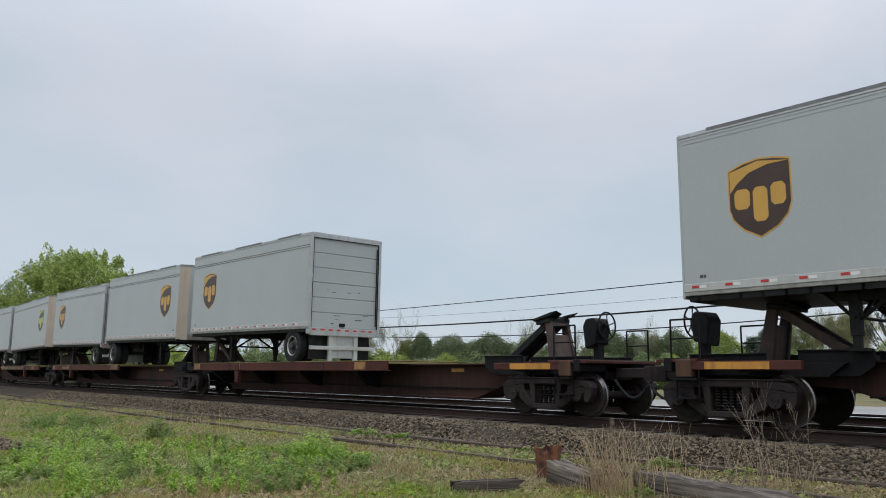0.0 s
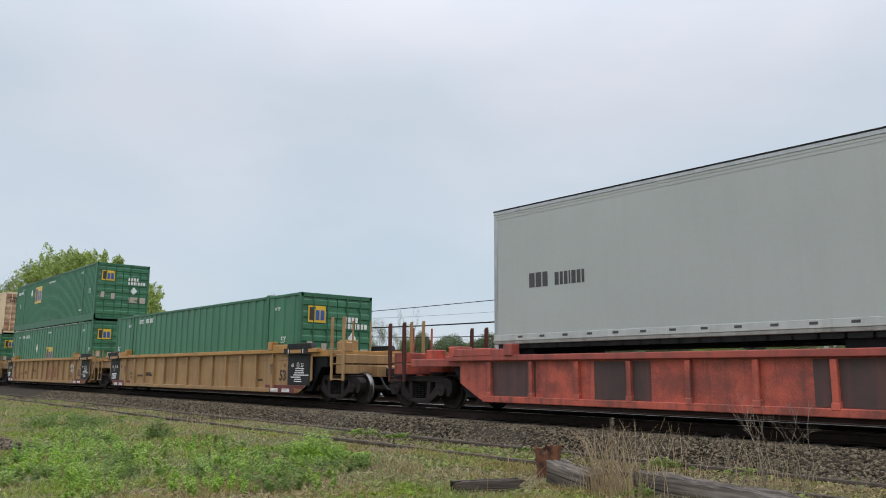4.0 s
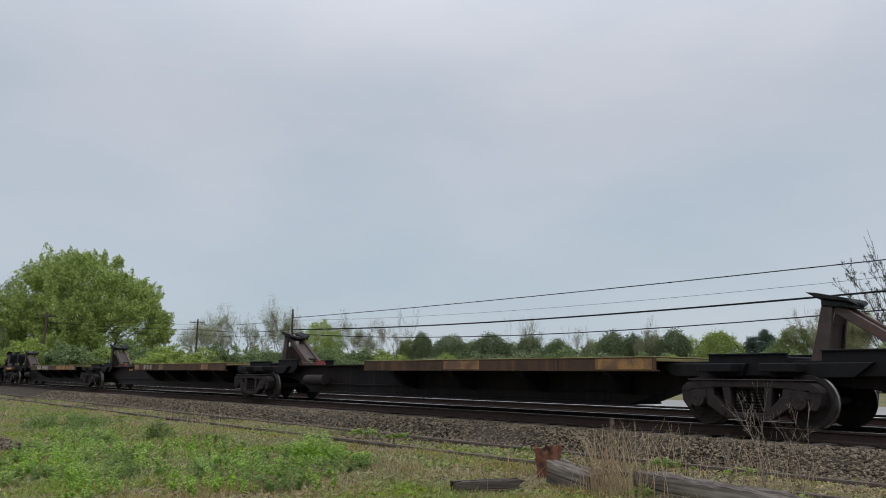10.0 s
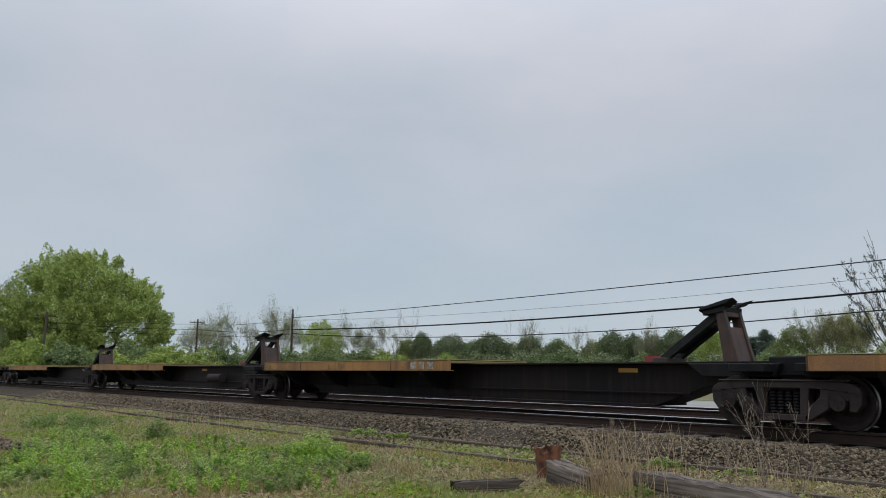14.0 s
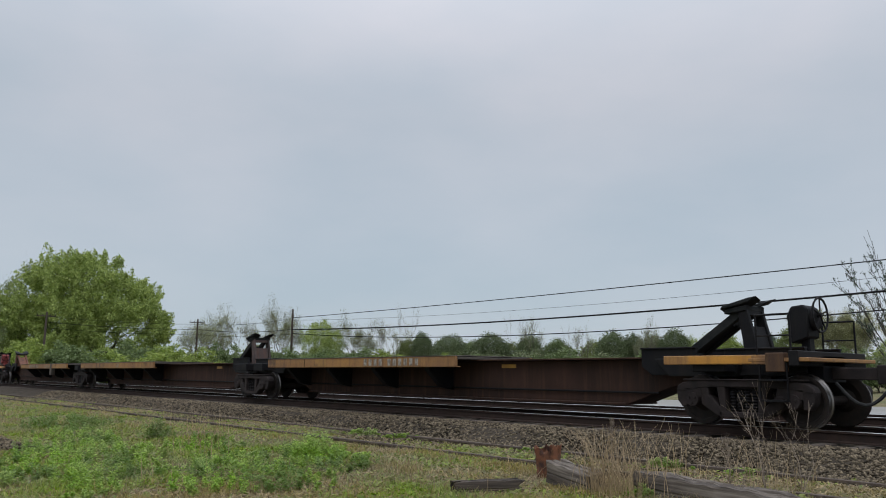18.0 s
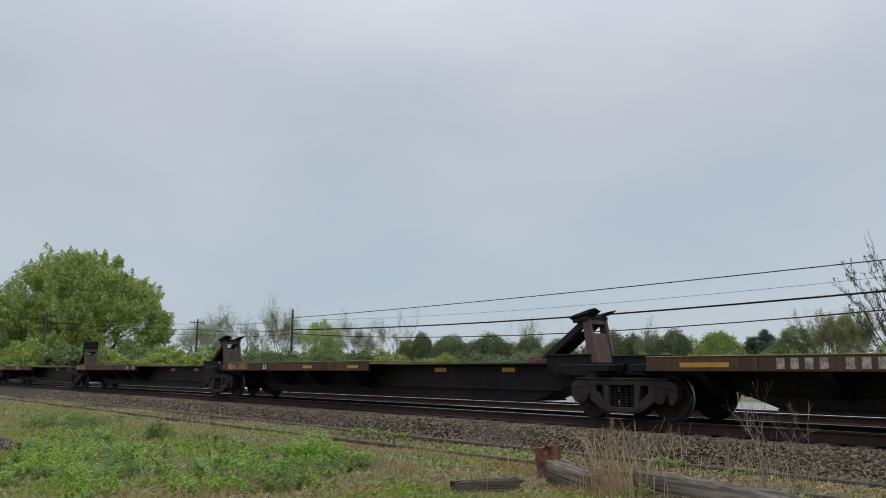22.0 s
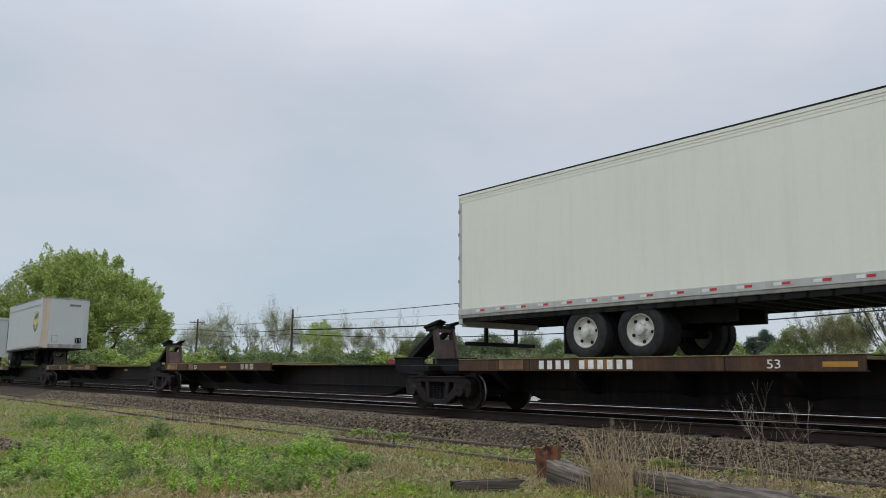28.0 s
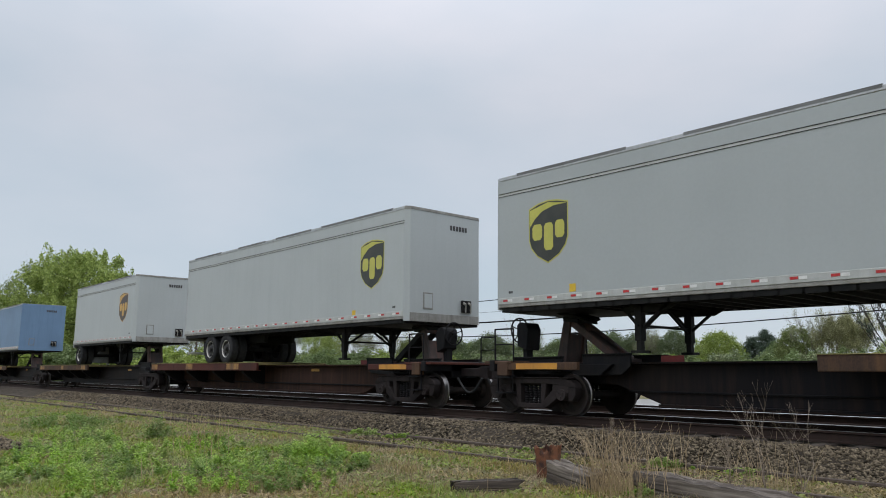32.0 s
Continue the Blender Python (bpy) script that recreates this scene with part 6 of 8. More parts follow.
    for i in range(7):
        x = -6.9 + i * 2.1
        part("reflector", Geo().box(x, x + 0.35, -1.515, -1.505, 1.045, 1.115), M_sticker_y, wb, "yellow reflective plate")
    # five-unit spine car with a white trailer and two grey ones
    spine_unit(-499.2, -516.2, (-515.2, -506.5), [(-500.6, dn)], (True, False), (True, True), letters=M_letter_w, name_bars=(-512.75, NUMBER), reading=[("53", -507.97, 0.2)], wheel_tint=M_wheel_red, marks=[(-513.9, -513.2), (-511.6, -510.9)], stickers=[(-507.1, -506.6)])
    spine_unit(-516.2, -533.5, (-532.4, -524.0), [(-517.3, dn)], (False, False), (False, True), reading=[("53", -529.7, 0.2)], name_bars=(-525.96, TRIPLE), letters=M_letter_mid, marks=[(-532.2, -531.25), (-530.15, -529.8)], stickers=[(-527.53, -527.07)])
    spine_unit(-533.5, -550.9, (-549.6, -541.1), [(-535.0, dn)], (False, False), (False, True), reading=[("ALL PURPOSE SPINE CAR", -544.4, 0.15), ("53", -547.0, 0.2)])
    spine_unit(-550.9, -568.4, (-567.4, -558.8), [(-552.2, dn)], (False, False), (False, True), reading=[("53", -564.35, 0.2)], name_bars=(-561.2, TRIPLE), letters=M_letter_mid, marks=[(-566.7, -565.8)], stickers=[(-562.2, -561.8)])
    spine_unit(-568.4, -584.3, (-578.3, -569.6), [(-583.9, up)], (False, True), (False, True), letters=M_letter_mid, name_bars=(-576.95, NUMBER), reading=[("53", -572.45, 0.2)], marks=[(-571.3, -569.7)], stickers=())
    wt, xm = trailer(-499.2, -515.2, (3.62, 4.88), "off-white long box trailer with a dark framed sign", skin=M_van_white, logo="none", joints=True, rim="white", black_rail=True, side_band=False, roll_door=False, z0=2.06, z1=5.0, lift=0.07)
    framed_panel(wt, -501.43 - xm, 4.22, 1.72, 0.72)
    trailer(-551.5, -559.65, (0.95,), "pale grey short trailer with faded yellow-black shield and tan nose", tan_nose=True, logo="lime", skin=M_van_pale, lift=0.11)
    tq, xq = trailer(-585.1, -571.52, (2.35, 3.6), "pale grey long trailer with faded yellow-black shield emblem", logo="lime", roll_door=False, lift=0.14)
    # last car in view
    spine_unit(-588.6, -605.8, (-605.0, -596.0), [(-588.9, dn)], (True, False), (True, True), side=M_plat_red, sill=M_sill_rust)
    spine_unit(-605.8, -623.2, (-622.0, -613.4), [(-608.3, dn)], (False, False), (False, True), side=M_plat_brown)
    spine_unit(-623.2, -640.6, (-639.5, -630.5), [(-628.5, dn)], (False, False), (False, True), side=M_plat_brown)
    last, xl = trailer(-588.4, -601.85, (2.2, 3.45), "pale grey long box trailer with a rounded nose and shield emblem", logo="lime", skin=M_van_pale, round_nose=True)
    for body, x0, x, z in ((tq, xq, -582.99, 2.47), (last, xl, -590.58, 2.42)):
        part("placard", Geo().box(x - x0 - 0.08, x - x0 + 0.08, -YS - 0.005, -YS - 0.001, z - 0.08, z + 0.08), M_yellow_logo, body, "small yellow placard")
    trailer(-607.5, -616.0, (0.95,), "pale grey short box trailer with a brown and gold emblem", skin=M_van_pale, round_nose=True)
    trailer(-627.6, -643.0, (2.3, 3.55), "faded blue long box trailer on a spine car", joints=True, skin=M_van_blue, logo="none", side_band=False, roll_door=False)


def stencils(un, xm, a, b, red_blocks):
    """The stencilled figures, worn blocks and scrawled paint on a well car's side."""
    y = -1.40
    if red_blocks:
        for x, w in ((1.35, 0.60), (2.05, 0.55), (2.8, 0.65)):
            g = Geo().box(x, x + w, y - 0.003, y, 0.52, 1.08)
            part("paint_patch", g, M_redfade, un, "worn red painted block")
    else:
        bars([0.62] * 4 + [0.3] + [0.62] * 6, 0.19, -5.15, y - 0.004, 0.80, M_letter_w, un, 0.12)
        part("paint_patch", Geo().box(-5.25, -3.45, y - 0.003, y, 0.74, 1.04), M_black_panel, un, "black number panel")
    rn = random.Random(7 if red_blocks else 8)
    g = Geo()
    x0 = 5.55 if red_blocks else -1.3
    for row in range(2):   # loops and strokes of a hand-held spray can
        n = 5
        for k in range(n):
            cx, cz = x0 + 0.14 + k * 0.135 + row * 0.10, 1.13 - row * 0.22 - 0.02 * k
            rx, rz, a0, sweep = rn.uniform(0.045, 0.075), rn.uniform(0.07, 0.115), rn.uniform(0, 6.28), rn.uniform(2.4, 5.6)
            arc = [(cx + rx * math.cos(a0 + sweep * i / 9), y - 0.004, cz + rz * math.sin(a0 + sweep * i / 9)) for i in range(10)]
            arc.append((arc[-1][0] + rn.uniform(-0.05, 0.10), y - 0.004, cz + rn.uniform(-0.16, 0.16)))
            for p, q in zip(arc, arc[1:]):
                g.beam(p, q, 0.004, 0.024, up=(0, 1, 0))
    g.beam((x0 + 0.72, y - 0.004, 0.90), (x0 + 0.80, y - 0.004, 0.64), 0.004, 0.026, up=(0, 1, 0))
    if red_blocks:   # a slack chain on the side
        k = Geo()
        for i in range(12):
            f = lambda q: (-1.75 + 1.1 * q, y - 0.02, 1.16 - 0.38 * (1 - (2 * q - 1) ** 2) ** 0.9)
            k.rod(f(i / 12), f((i + 1) / 12), 0.014, 5)
        tagged(part("chain", k, M_steel_dark, un, "slack dark chain on the side"), kind="stuff")
    part("scrawl", g, M_letter_w, un, "white scrawled spray paint")


def framed_panel(tr, xc, zc, w, h):
    """A thin dark frame round plain green blocks, on the side and on the nose."""
    y = -YS - 0.003
    t = 0.03
    sides = lambda a, b: ((-a / 2, a / 2, b / 2 - t, b / 2), (-a / 2, a / 2, -b / 2, -b / 2 + t), (-a / 2, -a / 2 + t, -b / 2 + t, b / 2 - t), (a / 2 - t, a / 2, -b / 2 + t, b / 2 - t))
    g = Geo()
    for x0, x1, z0, z1 in sides(w, h):
        g.box(xc + x0, xc + x1, y - 0.004, y, zc + z0, zc + z1)
    fr = part("sign_frame", g, M_letter_k, tr, "dark rectangular sign frame")
    bars([0.85, 0.6, 0.75, 1.15, 0.35, 0.75, 0.6], 0.19, xc - 0.62, y, zc - 0.03, M_green_film, fr, 0.16)
    bars([0.6] * 7 + [0.3] + [0.6] * 7, 0.075, xc - 0.25, y, zc - 0.15, M_letter_dim, fr, 0.28)
    g = Geo()
    g.prism([(xc - 0.45, zc + 0.20), (xc + 0.60, zc + 0.245), (xc + 0.60, zc + 0.12), (xc + 0.63, zc + 0.12), (xc + 0.63, zc + 0.27)], y - 0.003, y)
    part("sign_stroke", g, M_green_film, fr)
    g = Geo()
    g.prism([(xc - 0.60, zc - 0.25), (xc - 0.48, zc - 0.24), (xc - 0.40, zc - 0.17), (xc - 0.28, zc - 0.17), (xc - 0.28, zc - 0.15), (xc - 0.42, zc - 0.15), (xc - 0.50, zc - 0.22), (xc - 0.60, zc - 0.23)], y - 0.003, y)
    part("sign_stroke", g, M_letter_k, fr)
    X, zn = 8.0, zc + 0.42
    g = Geo()
    for y0, y1, z0, z1 in sides(1.15, 0.62):
        g.box(X + 0.002, X + 0.006, 0.05 + y0, 0.05 + y1, zn + z0, zn + z1)
    f2 = part("sign_frame", g, M_letter_k, tr, "dark rectangular sign frame on the nose")
    bars([0.8, 0.55, 0.7, 1.1, 0.3, 0.7, 0.55], 0.135, X + 0.003, -0.37, zn - 0.02, M_green_film, f2, 0.14, rz=90)
    bars([0.6] * 11, 0.05, X + 0.003, -0.15, zn - 0.11, M_letter_dim, f2, 0.3, rz=90)


build_train()

# ---------------------------------------------------------------- ground and tracks
rng = np.random.default_rng(4)


def lie(x, y):
    """The height of the ground."""
    base = -0.52 - 0.12 * max(0.0, min(1.0, (7.5 - y) / 4.0))
    return base + 0.05 * noise.noise(Vector((x * 0.35, y * 0.35, 0))) + 0.03 * noise.noise(Vector((x * 1.3, y * 1.3, 3.0)))


def ground():
    xs = np.concatenate([np.linspace(-1500, -120, 18), np.linspace(-110, -46, 20), np.linspace(-45, 6, 150), np.linspace(9, 60, 14), np.linspace(80, 1500, 14)])
    ys = np.concatenate([np.linspace(-600, -12, 8), np.linspace(-10, 3, 16), np.linspace(3.2, 11.0, 44), np.linspace(11.5, 24, 14), np.linspace(30, 140, 16), np.linspace(180, 2600, 14)])
    vs = [(x, y, lie(x, y) if y < 140 else -0.55) for y in ys for x in xs]
    n = len(xs)
    fs = [(j * n + i, j * n + i + 1, (j + 1) * n + i + 1, (j + 1) * n + i) for j in range(len(ys) - 1) for i in range(n - 1)]
    g = Geo()
    g.v, g.f, g.mi = vs, fs, [0] * len(fs)
    return solid("ground", g, M_ground, "patchy spring grass and dry soil beside the railway", "ground", kind="structure")


ground()
RAIL = [(-0.07, -0.18), (0.07, -0.18), (0.07, -0.165), (0.012, -0.145), (0.009, -0.05), (0.036, -0.035), (0.036, -0.006), (0.028, 0.0), (-0.028, 0.0), (-0.036, -0.006), (-0.036, -0.035), (-0.009, -0.05), (-0.012, -0.145), (-0.07, -0.165)]
TIE_G = Geo().box(-0.115, 0.115, -1.3, 1.3, -0.36, -0.19)
TIE_ME = TIE_G.mesh("tie", M_tie, 0.012)


def track(name, yc, x0, x1, tx0, tx1, label, dz=0.0, polished=True, ties=True):
    tk = thing(name, 0, yc, dz, label, "railway track", kind="structure")
    for s in (-1, 1):
        g = Geo()
        y = s * (0.7175 + 0.036)
        g.prism([(y + a, b) for a, b in RAIL], x0, x1, "x")
        g.mi = [1 if f in (7 + 2, 8 + 2) else 0 for f in range(len(g.f))]
        part("rail", g, [M_rail_web if polished else M_rail_old, M_rail_top if polished else M_rail_old], tk, "steel rail with a bright worn head" if polished else "rust-brown old rail")
    if ties:
        k = 0
        x = tx0
        rn = random.Random(3)
        while x < tx1:
            part("tie", TIE_ME, None, tk, at=pose(x, rn.uniform(-0.04, 0.04), rn.uniform(-0.012, 0.004), 0, 0, rn.uniform(-0.7, 0.7)))
            x += 0.53
    return tk


track("track_1", YC, -900, 300, -70, 16, "main track with dark wooden ties under the train")
track("track_2", YC + 4.9, -900, 300, -30, 10, "second main track beyond the train")
track("siding", 9.58, -120, 40, 0, 0, "disused siding sunk in grass and soil", dz=-0.455, polished=False, ties=False)


def ballast():
    g = Geo()
    prof = [(10.2, -0.56), (10.75, -0.50), (11.35, -0.27), (11.75, -0.22), (14.9, -0.215), (15.6, -0.30), (16.6, -0.22), (20.0, -0.215), (21.2, -0.55)]
    xs = np.concatenate([np.linspace(-900, -70, 12), np.linspace(-65, 14, 120), np.linspace(30, 300, 6)])
    vs = []
    for x in xs:
        for y, z in prof:
            yy = y + (0.18 * noise.noise(Vector((x * 0.5, y, 1))) if y < 11.5 else 0)
            vs.append((x, yy, z + 0.02 * noise.noise(Vector((x * 1.7, y * 2.0, 0)))))
    k = len(prof)
    g.v = vs
    g.f = [(i * k + j, i * k + j + 1, (i + 1) * k + j + 1, (i + 1) * k + j) for i in range(len(xs) - 1) for j in range(k - 1)]
    g.mi = [0] * len(g.f)
    solid("ballast_bed", g, M_bed, "grey-brown crushed stone bed of the tracks", "ballast", kind="structure")


ballast()


def scatter_stones():
    """Crushed stone on the near shoulder, as one mass of small stones."""
    base = np.array([(1, 0, 0), (-1, 0, 0), (0, 1, 0), (0, -1, 0), (0, 0, 1), (0, 0, -1)], float)
    tri = np.array([(0, 2, 4), (2, 1, 4), (1, 3, 4), (3, 0, 4), (2, 0, 5), (1, 2, 5), (3, 1, 5), (0, 3, 5)])
    n = 40000
    u = rng.random(n)
    x = -3.0 - 42.0 * u ** 1.7
    y = 10.3 + 1.75 * rng.random(n) ** 0.85
    extra = rng.random(n) < 0.2
    y[extra] = 9.0 + 1.5 * rng.random(extra.sum())
    z = np.interp(y, [9.0, 10.2, 10.75, 11.35, 11.75, 12.1], [-0.52, -0.52, -0.49, -0.27, -0.22, -0.22])
    r = rng.uniform(0.012, 0.031, n) * (1 + 0.012 * np.abs(x))
    k = rng.random(n) < 0.03   # a bare patch of gravel in the grass
    x[k], y[k], z[k] = rng.uniform(-19.2, -16.2, k.sum()), rng.uniform(3.0, 4.0, k.sum()), -0.60
    v = base[None] * (1 + rng.uniform(-0.35, 0.35, (n, 6, 1))) + rng.uniform(-0.3, 0.3, (n, 6, 3))
    v = v * r[:, None, None] * np.array([1.2, 1.0, 0.75])
    a = rng.uniform(0, 6.28, n)
    c, s = np.cos(a)[:, None], np.sin(a)[:, None]
    w = np.stack([v[..., 0] * c - v[..., 1] * s + x[:, None], v[..., 0] * s + v[..., 1] * c + y[:, None], v[..., 2] + z[:, None] + r[:, None] * 0.3], -1)
    f = (tri[None] + 6 * np.arange(n)[:, None, None]).reshape(-1, 3)
    return quick("ballast_stones", w.reshape(-1, 3), f, M_stone)


def quick(name, verts, faces, material):
    me = bpy.data.meshes.new(name)
    nv, nf, k = len(verts), len(faces), faces.shape[1]
    me.vertices.add(nv)
    me.vertices.foreach_set("co", np.asarray(verts, np.float32).ravel())
    me.loops.add(nf * k)
    me.loops.foreach_set("vertex_index", np.asarray(faces, np.int32).ravel())
    me.polygons.add(nf)
    me.polygons.foreach_set("loop_start", np.arange(0, nf * k, k, dtype=np.int32))
    me.polygons.foreach_set("loop_total", np.full(nf, k, np.int32))
    me.update()
    me.validate()
    me.materials.append(material)
    return me


solid("ballast_stones", scatter_stones(), None, "loose grey and brown crushed stone on the track shoulder", "ballast", kind="stuff")

# ---------------------------------------------------------------- motion
SPEEDS = [(0, 18.25), (6, 18.25), (9.5, 17.95), (14, 17.85), (20, 17.72), (24, 17.72), (32, 17.8)]


def run(t):
    """How far the train has gone at t seconds."""
    d = 0.0
    for (t0, v0), (t1, v1) in zip(SPEEDS, SPEEDS[1:]):
        if t <= t0:
            break
        e = min(t, t1)
        ve = v0 + (v1 - v0) * (e - t0) / (t1 - t0)
        d += (v0 + ve) / 2 * (e - t0)
    return d

# ---------------------------------------------------------------- trees and bushes


def leaf_cards(centres, spread, count, size, rg, squash=0.8, droop=0.0):
    """Small leaf faces, gathered in clumps round the centres."""
    n = len(centres) * count
    c = np.repeat(np.asarray(centres, float), count, 0)
    sp = np.repeat(np.asarray(spread, float) * np.ones(len(centres)), count)
    p = c + rg.normal(0, 1, (n, 3)) * sp[:, None] * np.array([1, 1, squash])
    a = rg.normal(0, 1, (n, 3))
    a /= np.linalg.norm(a, axis=1)[:, None]
    b = np.cross(a, rg.normal(0, 1, (n, 3)))
    b /= np.linalg.norm(b, axis=1)[:, None]
    s = size * rg.uniform(0.55, 1.3, n)[:, None]
    v = np.stack([p - a * s, p - b * s * 0.55 + a * s * 0.1, p + a * s, p + b * s * 0.55 + a * s * 0.1], 1).reshape(-1, 3)
    return v, np.arange(4 * n).reshape(n, 4)


def crown_points(n, w, h0, h, rg, lobes, hollow=0.45):
    """Points in an uneven dome of lobes."""
    pts = []
    lob = [(rg.uniform(-1, 1) * w * 0.28, rg.uniform(-1, 1) * w * 0.28, h0 + (h - h0) * rg.uniform(0.35, 0.72), rg.uniform(0.22, 0.34) * w) for _ in range(lobes)]
    lob.append((0, 0, h0 + (h - h0) * 0.62, 0.33 * w))
    while len(pts) < n:
        lx, ly, lz, r = lob[rg.integers(len(lob))]
        d = rg.normal(0, 1, 3)
        d /= np.linalg.norm(d)
        q = np.array([lx, ly, lz]) + d * r * rg.uniform(hollow, 1.0) * np.array([1.0, 1.0, min(1.0, 0.8 * (h - h0) / w + 0.25)])
        if h0 * 0.9 < q[2] < h and math.hypot(q[0], q[1]) < w * 0.52:
            pts.append(q)
    pts = np.array(pts)
    pts[:, :2] *= 0.455 * w / np.percentile(np.hypot(pts[:, 0], pts[:, 1]), 96)
    pts[:, 2] = h0 + (pts[:, 2] - h0) * (0.955 * h - h0) / (pts[:, 2].max() - h0)
    return pts


def dome_points(n, w, h0, h, rg, rough=0.3):
    """Points in and on a rounded, knobbly dome, thicker towards its skin."""
    d = rg.normal(0, 1, (n, 3))
    d /= np.linalg.norm(d, axis=1)[:, None]
    k = rg.uniform(0, 50)
    r = np.array([1 + rough * noise.noise(Vector(q) * 1.7 + Vector((k, 0, 0))) + 0.5 * rough * noise.noise(Vector(q) * 4.0 + Vector((0, k, 0))) for q in d])
    r *= np.where(rg.random(n) < 0.68, rg.uniform(0.88, 1.0, n), rg.uniform(0.4, 0.88, n))
    p = d * r[:, None]
    z = np.where(p[:, 2] > 0, 0.40 + 0.60 * p[:, 2], 0.40 + 0.40 * p[:, 2])
    p[:, :2] *= 0.47 * w / np.percentile(np.hypot(p[:, 0], p[:, 1]), 97)
    z = (z - z.min()) / (z.max() - z.min())
    return np.column_stack([p[:, 0], p[:, 1], h0 + (0.965 * h - h0) * z])


def tree(name, label, h, w, seed, leaf, count, size, clumps=120, lobes=7, base=0.22, trunk_r=0.25, twigs=0, spread=0.055, hollow=0.45, bark=None, rough=0.3):
    """A tapered trunk with limbs that reach every clump of the crown."""
    rg = np.random.default_rng(seed)
    tr = thing(name, 0, 0, 0, label, "tree" if name != "bush" else "bush", "trees beyond the railway")
    pts = crown_points(clumps, w, h * base, h, rg, lobes, hollow) if lobes else dome_points(clumps, w, h * base, h, rg, rough)
    pts = pts[np.argsort(np.linalg.norm(pts - np.array([0, 0, h * base]), axis=1))]
    g = Geo()
    nodes = [(Vector((0, 0, 0)), trunk_r)]
    for k in range(1, 5):
        q = Vector((rg.normal(0, 0.03) * w * 0.3, rg.normal(0, 0.03) * w * 0.3, h * (base + 0.18) * k / 4))
        r = trunk_r * (1 - 0.13 * k)
        g.rod(nodes[-1][0], q, nodes[-1][1], 8, r, caps=False)
        nodes.append((q, r))
    P = [n[0] for n in nodes[2:]]
    Rr = [n[1] for n in nodes[2:]]
    for p in pts:
        v = Vector(p)
        A = np.array([tuple(q) for q in P])
        d = np.linalg.norm(A - p, axis=1) + 0.6 * np.maximum(0, A[:, 2] - p[2] + 0.1 * h)
        i = int(np.argmin(d))
        r = max(0.012 * h / 10, Rr[i] * 0.66)
        mid = (P[i] + v) / 2 + Vector((0, 0, 0.05 * (v - P[i]).length))
        g.rod(P[i], mid, Rr[i] * 0.8, 5, r, caps=False)
        g.rod(mid, v, r, 5, r * 0.75, caps=False)
        P += [mid, v]
        Rr += [r, r * 0.75]
        for _ in range(twigs):
            e = v + Vector(rg.normal(0, 1, 3)) * w * 0.06 + Vector((0, 0, rg.uniform(0.01, 0.08) * h))
            g.rod(v, e, r * 0.55, 3, r * 0.2, caps=False)
    part("trunk", g, bark or M_bark, tr, "grey-brown trunk with spreading limbs")
    if count:
        v, f = leaf_cards(pts, spread * w, count, size, rg)
        me = quick("crown", v, f, leaf)
        part("crown", me, None, tr, "crown of many small leaves")
    return tr


def vase_tree(label, h, w, seed, leaf, count, size, trunk_r=0.2, bark=None, limbs=6, depth=5, name="bare_tree"):
    """A tree whose limbs fork upwards again and again to fine bare twigs."""
    rn = random.Random(seed)
    tr = thing(name, 0, 0, 0, label, "tree", "trees beyond the railway")
    rods, tips = [], []

    def grow(p, d, ln, r, k):
        q = p + d * ln * 0.5 + Vector((rn.uniform(-1, 1), rn.uniform(-1, 1), 0)) * ln * 0.05
        e = q + (d + Vector((0, 0, 0.12))).normalized() * ln * 0.5
        rods.extend(((p, q, r, r * 0.85), (q, e, r * 0.85, r * 0.7)))
        if k <= 2:
            tips.append(e)
        if k == 0:
            return
        for _ in range(rn.choice((2, 2, 3))):
            nd = (d + Vector((rn.uniform(-1, 1), rn.uniform(-1, 1), rn.uniform(-0.25, 0.5))) * 0.72).normalized()
            grow(e, nd, ln * rn.uniform(0.55, 0.92), r * 0.60, k - 1)

    top = Vector((0, 0, 1.3))
    rods.append((Vector((0, 0, 0)), top, trunk_r, trunk_r * 0.85))
    for i in range(limbs):
        a = 6.28 * (i + rn.random() * 0.6) / limbs
        grow(top, Vector((math.cos(a) * 0.75, math.sin(a) * 0.75, 1)).normalized(), 2.0 * rn.uniform(0.7, 1.1), trunk_r * 0.6, depth)
    ks = (0.48 * w / float(np.percentile([math.hypot(e.x, e.y) for e in tips], 88)), h / float(np.percentile([e.z for e in tips], 97)))
    fit = lambda v: Vector((v.x * ks[0], v.y * ks[0], v.z * ks[1]))
    g = Geo()
    for p, e, r0, r1 in rods:
        g.rod(fit(p), fit(e), max(r0, 0.018), 3, max(r1, 0.014), caps=False)
    part("trunk", g, bark or M_bark, tr, "trunk and limbs that fork to fine twigs")
    if count:
        rg = np.random.default_rng(seed)
        v, f = leaf_cards([tuple(fit(e)) for e in tips], 0.045 * w, count, size, rg)
        part("crown", quick("crown", v, f, leaf), None, tr, "thin crown of opening leaves")
    return tr


